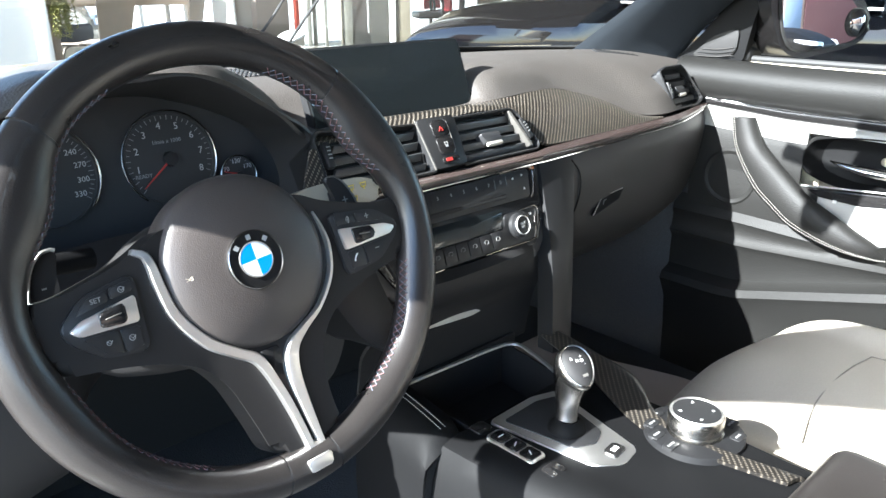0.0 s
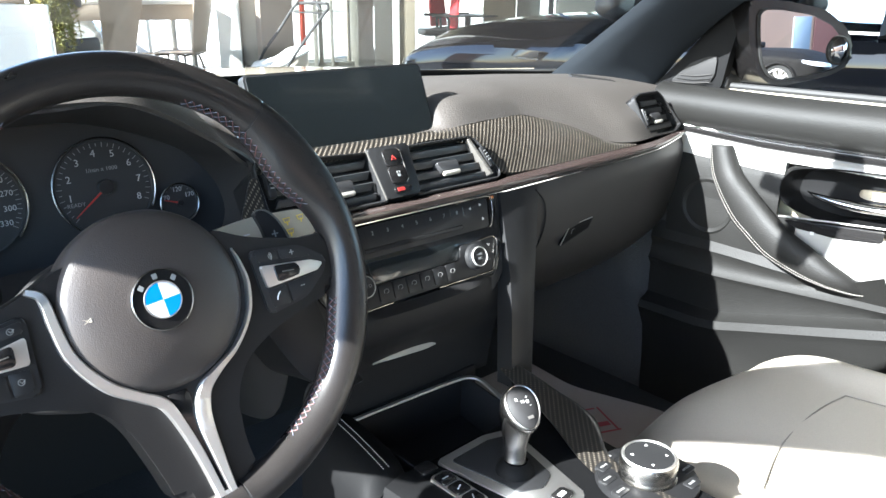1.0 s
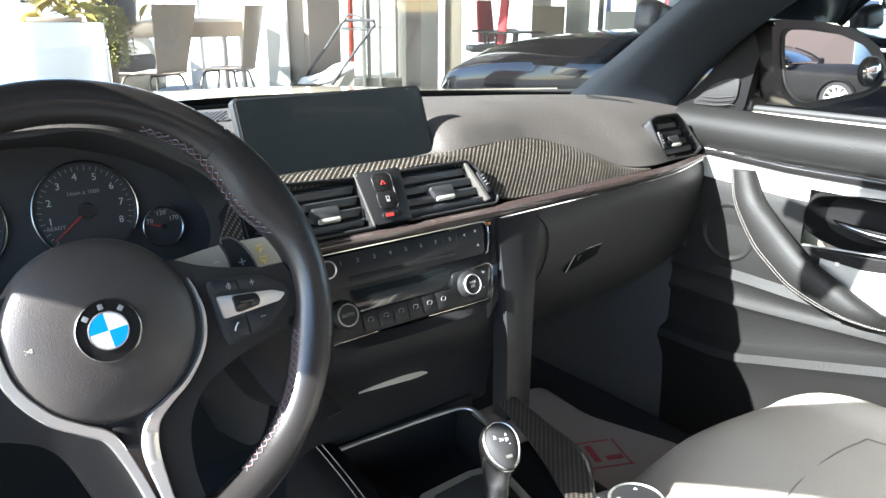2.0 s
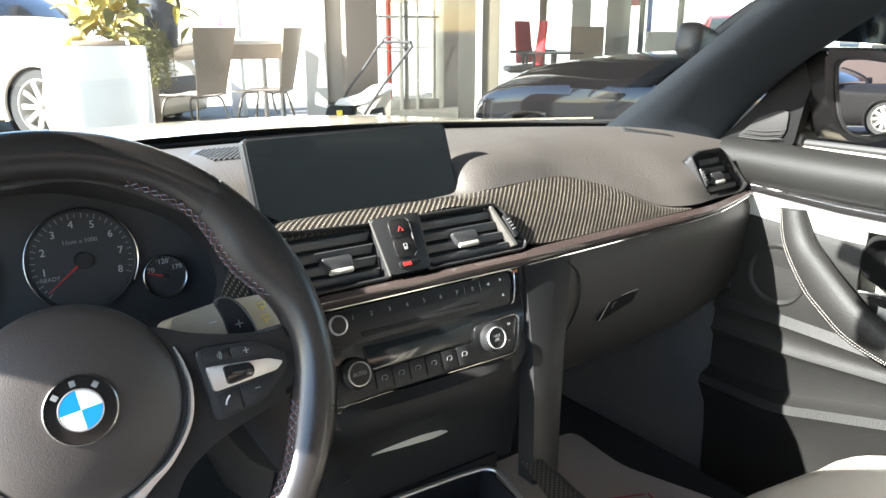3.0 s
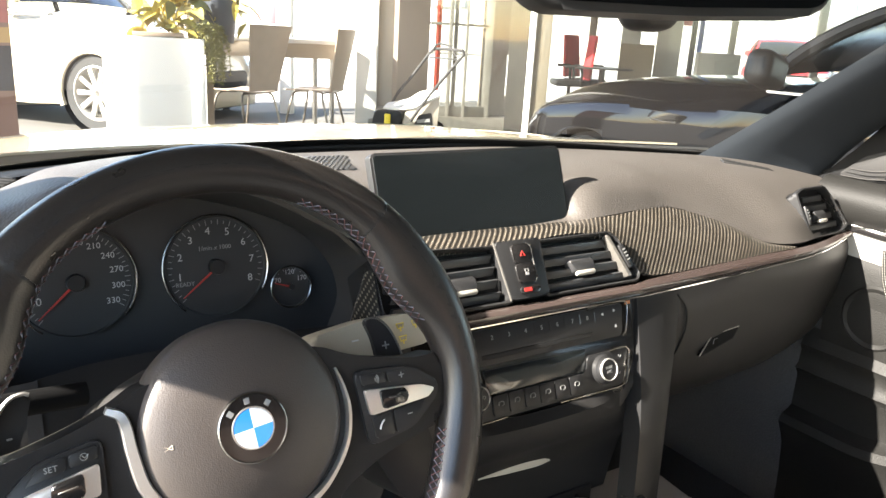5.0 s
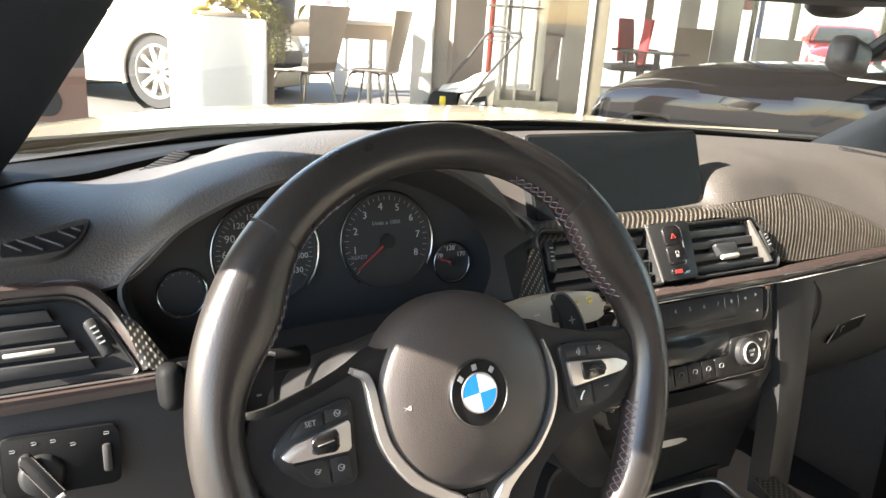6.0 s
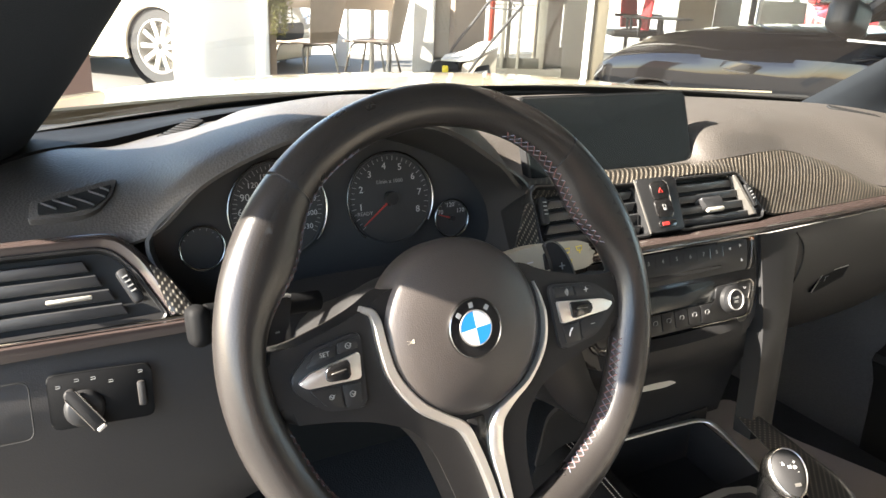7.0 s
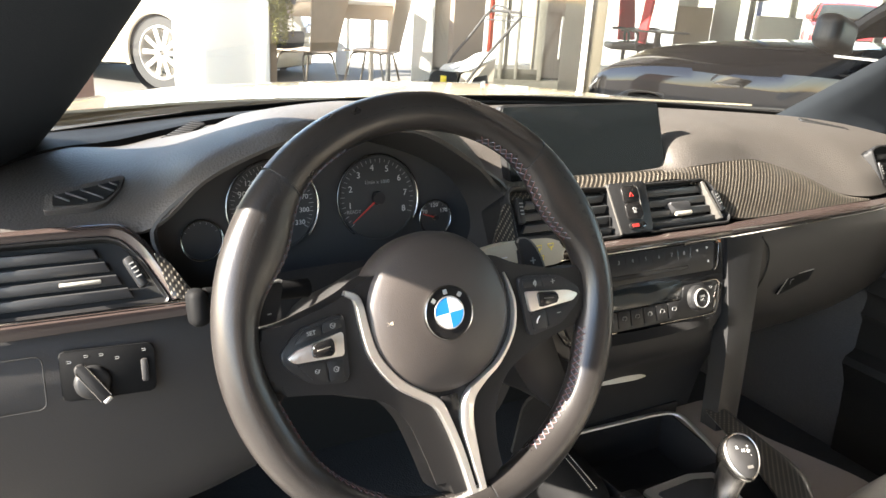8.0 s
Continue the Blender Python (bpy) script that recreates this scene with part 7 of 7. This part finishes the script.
# ---------------------------------------------------------------- parked cars
def parked_car(name, label, at, rz, paint, hood_z, belt_z, roof_z, length=4.7, half=0.91, tyre=0.335, mirror=True, gill=False, nose=1.0):
    """A car that points along +y from its front axle; nose, bonnet, cabin and tail drawn as one skin."""
    q = pose(*at, 0, 0, rz)
    ob = thing(name, label, "car", at)
    secs = [  # y from the front axle, half width, sill, shoulder, top
        (0.86, 0.52, 0.30, 0.54, 0.56), (0.82, 0.70, 0.24, 0.56, 0.60), (0.70, 0.84, 0.22, 0.66, hood_z - 0.25), (0.45, 0.90, 0.22, hood_z - 0.24, hood_z - 0.115), (0.25, 0.915, 0.22, hood_z - 0.205, hood_z - 0.05), (0.0, 0.925, 0.24, hood_z - 0.175, hood_z - 0.015),
        (-0.45, 0.92, 0.24, hood_z - 0.145, hood_z + 0.01), (-0.85, 0.915, 0.22, belt_z - 0.07, hood_z + 0.025), (-0.95, 0.915, 0.22, belt_z - 0.06, hood_z + 0.035)]
    back = [(-2.9, 0.915, 0.24, belt_z + 0.02, belt_z + 0.05), (-3.4, 0.90, 0.25, belt_z + 0.03, belt_z + 0.06), (length * -1 + 0.98, 0.84, 0.28, belt_z - 0.05, belt_z + 0.02), (length * -1 + 0.86, 0.70, 0.32, 0.62, 0.85)]
    secs = [(0.4 + (y - 0.4) * nose if y > 0.4 else y, w, sill, sh, top) for y, w, sill, sh, top in secs]
    k = half / 0.915

    def section(y, w, sill, sh, top):
        w = w * k
        pts = [(w * 0.93, sill), (w * 0.985, sill + 0.12), (w, (sill + sh) / 2 + 0.04), (w * 1.0, sh - 0.05), (w * 0.992, sh - 0.008), (w * 0.975, sh + 0.006), (w * 0.88, sh + (top - sh) * 0.34), (w * 0.76, sh + (top - sh) * 0.62), (w * 0.72, sh + (top - sh) * 0.74), (w * 0.4, sh + (top - sh) * 0.94), (0, top + 0.004)]
        full = pts + [(-x, z) for x, z in pts[-2::-1]]
        return [q @ Vector((x, y, z)) for x, z in full]

    skin = loft([section(*s) for s in secs] + [section(*s) for s in back], nu=72, nv=110, closed=True)
    inv = q.inverted()
    gone = []
    for f in skin.faces:
        c = inv @ f.calc_center_median()
        if abs(c.x) > half * 0.72 and any((c.y - y) ** 2 + (c.z - tyre) ** 2 < (tyre * 1.07) ** 2 for y in (0.0, -2.81)):
            gone.append(f)
    bmesh.ops.delete(skin, geom=gone, context="FACES")
    part("body", skin, paint, ob, "painted body with bonnet creases")
    for s in (-1, 1):
        for y in (0.0, -2.81):
            part("arch_lip", tube([q @ Vector((s * (half - 0.010), y + tyre * 1.09 * math.cos(radians(a)), tyre + tyre * 1.09 * math.sin(radians(a)))) for a in range(-24, 205, 8)], 0.020 if paint is PAINT_BLACK else 0.038, 8, squash=0.8), RUBBER if paint is PAINT_BLACK else paint, ob)
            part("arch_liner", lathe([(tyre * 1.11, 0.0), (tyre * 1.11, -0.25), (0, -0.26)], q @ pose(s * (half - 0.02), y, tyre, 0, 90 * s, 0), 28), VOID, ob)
    for s in (-1, 1):
        part("bonnet_crease", tube([q @ Vector((s * x * k, y, z)) for x, y, z in ((0.58, 0.42, hood_z - 0.150), (0.62, 0.2, hood_z - 0.088), (0.655, -0.2, hood_z - 0.050), (0.665, -0.7, hood_z - 0.022))], 0.014, 8, 16, 0.5), paint, ob)
    # cabin: roof skin and glass house
    def cab(t, u):
        y = -0.95 - 2.15 * t
        lift = math.sin(math.pi * min(1.0, (t + 0.02) * 1.02)) ** 0.55
        z = belt_z + (roof_z - belt_z) * lift
        return q @ Vector((u * (half * 0.93 - 0.20 * lift), y + 0.12 * (1 - u * u) * (1 if t < 0.5 else -1) * (1 - lift * 0.7), z - 0.03 * u * u))
    part("glass_house", loft([[cab(t, u) for u in (-1, -0.6, 0, 0.6, 1)] for t in (0, 0.06, 0.14, 0.25, 0.4, 0.6, 0.78, 0.9, 1.0)], nu=20, nv=36, thick=0.01), SCREEN, ob, "dark tinted glass")
    part("roof", loft([[cab(t, u) + Vector((0, 0, 0.012)) for u in (-0.96, -0.5, 0, 0.5, 0.96)] for t in (0.26, 0.4, 0.55, 0.72)], nu=16, nv=14, thick=0.012), paint, ob)
    for s in (-1, 1):
        part("window_trim", tube([q @ Vector((s * half * 0.955, y, belt_z + 0.015)) for y in (-0.98, -1.8, -2.9)], 0.009, 6, 10), CHROME, ob)
        part("front_pillar", tube([cab(t, s * 1.0) + Vector((0, 0, 0.004)) for t in (0.0, 0.06, 0.14, 0.25)], 0.030, 8, 12), BUTTON if paint is PAINT_BLACK else paint, ob)
        part("rear_pillar", tube([cab(t, s * 1.0) + Vector((0, 0, 0.004)) for t in (0.72, 0.85, 0.95, 1.0)], 0.045, 8, 12), paint, ob)
        part("middle_pillar", tube([q @ Vector((s * half * 0.95, -2.05, belt_z)), cab(0.5, s * 1.01)], 0.03, 8), BUTTON, ob)
        hl = part("headlight", loft([[q @ Vector((s * x * k, 0.4 + (y - 0.4) * nose, z)) for x, y, z in row] for row in ([(0.50, 0.862, 0.66), (0.70, 0.80, 0.68), (0.84, 0.62, 0.71), (0.885, 0.45, 0.735)], [(0.50, 0.868, 0.60), (0.70, 0.835, 0.60), (0.855, 0.66, 0.63), (0.905, 0.46, 0.69)])], nu=14, nv=5, thick=0.02), material("lamp_glass", (0.75, 0.77, 0.8), 0.08, coat=1.0), ob, "clear headlight")
        if mirror:
            part("door_mirror", B((0.20, 0.11, 0.135), q @ pose(s * (half + 0.05), -1.02, belt_z + 0.10, 0, s * -12, s * -10), 0.040, 4), BUTTON if paint is PAINT_BLACK else paint, ob)
            part("mirror_arm", B((0.10, 0.05, 0.03), q @ pose(s * (half - 0.01), -1.02, belt_z + 0.04), 0.01), BUTTON, ob)
        if gill:
            g = part("fender_gill", prism(soften([(-0.13, 0.045), (0.06, 0.05), (0.10, -0.03), (-0.02, -0.05)], 0.012), 0.02, q @ Matrix(((0, 0, s, s * (half + 0.004)), (1.15, 0, 0, -0.49), (0, 1.1, 0, 0.775), (0, 0, 0, 1))), 0.004), GLOSS, ob, "fender side vent")
            part("gill_bar", tube([q @ Vector((s * (half + 0.008), y, z)) for y, z in ((-0.58, 0.790), (-0.49, 0.786), (-0.43, 0.790))], 0.004, 6, 8), SATIN_GREY, g)
        for y in (0.0, -2.81):
            wm = q @ pose(s * (half - 0.125), y, tyre, 0, 90 * s, 0)
            wh = part("wheel", lathe([(0.0, 0.02), (0.06, 0.03), (0.06, -0.05)], wm, 24), SILVER, ob)
            part("tyre", lathe([(tyre * 0.70, 0.10), (tyre * 0.94, 0.105), (tyre, 0.07), (tyre, -0.09), (tyre * 0.9, -0.12), (tyre * 0.7, -0.12), (tyre * 0.7, 0.10)], wm, 40), RUBBER, wh)
            part("rim", lathe([(tyre * 0.71, 0.102), (tyre * 0.68, 0.106), (tyre * 0.64, 0.08), (tyre * 0.60, -0.05), (0.0, -0.06)], wm, 40), DARK_TUBE if paint is PAINT_BLACK else FRAME_GREY, wh)
            for j in range(10):
                part("spoke", prism([(-0.018, 0.03), (0.018, 0.03), (0.026, tyre * 0.69), (-0.026, tyre * 0.69)], 0.03, wm @ pose(0, 0, 0.085, 0, 0, 36 * j), 0.005), SILVER, wh)
    part("grille", prism(soften([(-0.42, 0.62), (0.42, 0.62), (0.40, 0.44), (-0.40, 0.44)], 0.06), 0.04, q @ Matrix(((1, 0, 0, 0), (0, 0, 1, 0.4 + 0.475 * nose), (0, 1, 0, 0), (0, 0, 0, 1))), 0.01), VOID, ob)
    # added near-black block that stands in for the shade under the body
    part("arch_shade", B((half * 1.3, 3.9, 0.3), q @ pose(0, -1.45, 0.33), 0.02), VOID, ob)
    return ob


parked_car("parked_car", "glossy black saloon parked alongside with side vents", (3.16, 2.47, 0.0), 0, PAINT_BLACK, 0.985, 0.95, 1.44, gill=True, nose=0.55)
parked_car("parked_suv", "white sport utility vehicle parked in bright sun", (1.34, 8.20, 0.0), 220, PAINT_WHITE, 1.08, 1.10, 1.68, tyre=0.375)
parked_car("parked_car", "red hatchback parked beyond the shop windows", (17.6, 11.5, 0.0), 130, PAINT_RED, 0.98, 0.98, 1.50, length=4.3)
parked_car("parked_car", "white car parked beyond the shop windows", (21.5, 13.0, 0.0), 110, PAINT_WHITE, 1.0, 1.0, 1.55, length=4.4)
parked_car("parked_car", "white car parked across the lot", (27.0, 12.0, 0.0), 100, PAINT_WHITE, 1.0, 1.0, 1.55, length=4.4)

# ---------------------------------------------------------------- buildings behind
bld = thing("brick_building", "pinkish rendered building with a dark red bay and signs", "building", (6, -24, 0))
PINK = material("pink_render", (0.42, 0.27, 0.19), 0.85, grain=0.4, grain_size=0.02, stain=0.15, stain_size=1.5)
part("wall", B((22.0, 0.4, 6.0), pose(5.3, -24.2, 3.0), 0.02), PINK, bld)
part("bay", B((6.0, 0.5, 6.0), pose(19.3, -24.2, 3.0), 0.02), material("dark_red_cladding", (0.07, 0.028, 0.028), 0.7, grain=0.3, stain=0.2), bld)
part("sign_panel", B((0.65, 0.06, 1.3), pose(15.85, -23.98, 1.35), 0.01), material("sign_blue", (0.17, 0.22, 0.28), 0.5, grain=0.2), bld)
parked_car("parked_car", "black saloon parked behind the driver's car", (9.3, -13.7, 0.0), -40, PAINT_SHADED, 0.98, 0.95, 1.43)
far = thing("far_building", "pale low building across the lot", "building", (30, 40, 0))
part("wall", B((40, 8, 6.5), pose(34, 40, 3.25, 0, 0, -40), 0.05), PLASTER, far)
for k in range(8):
    part("window", B((2.2, 0.3, 1.6), pose(34, 40, 3.2, 0, 0, -40) @ pose(-16 + 4.6 * k, -4.05, 0.4), 0.02), material("pale_glass", (0.4, 0.43, 0.45), 0.2), far)
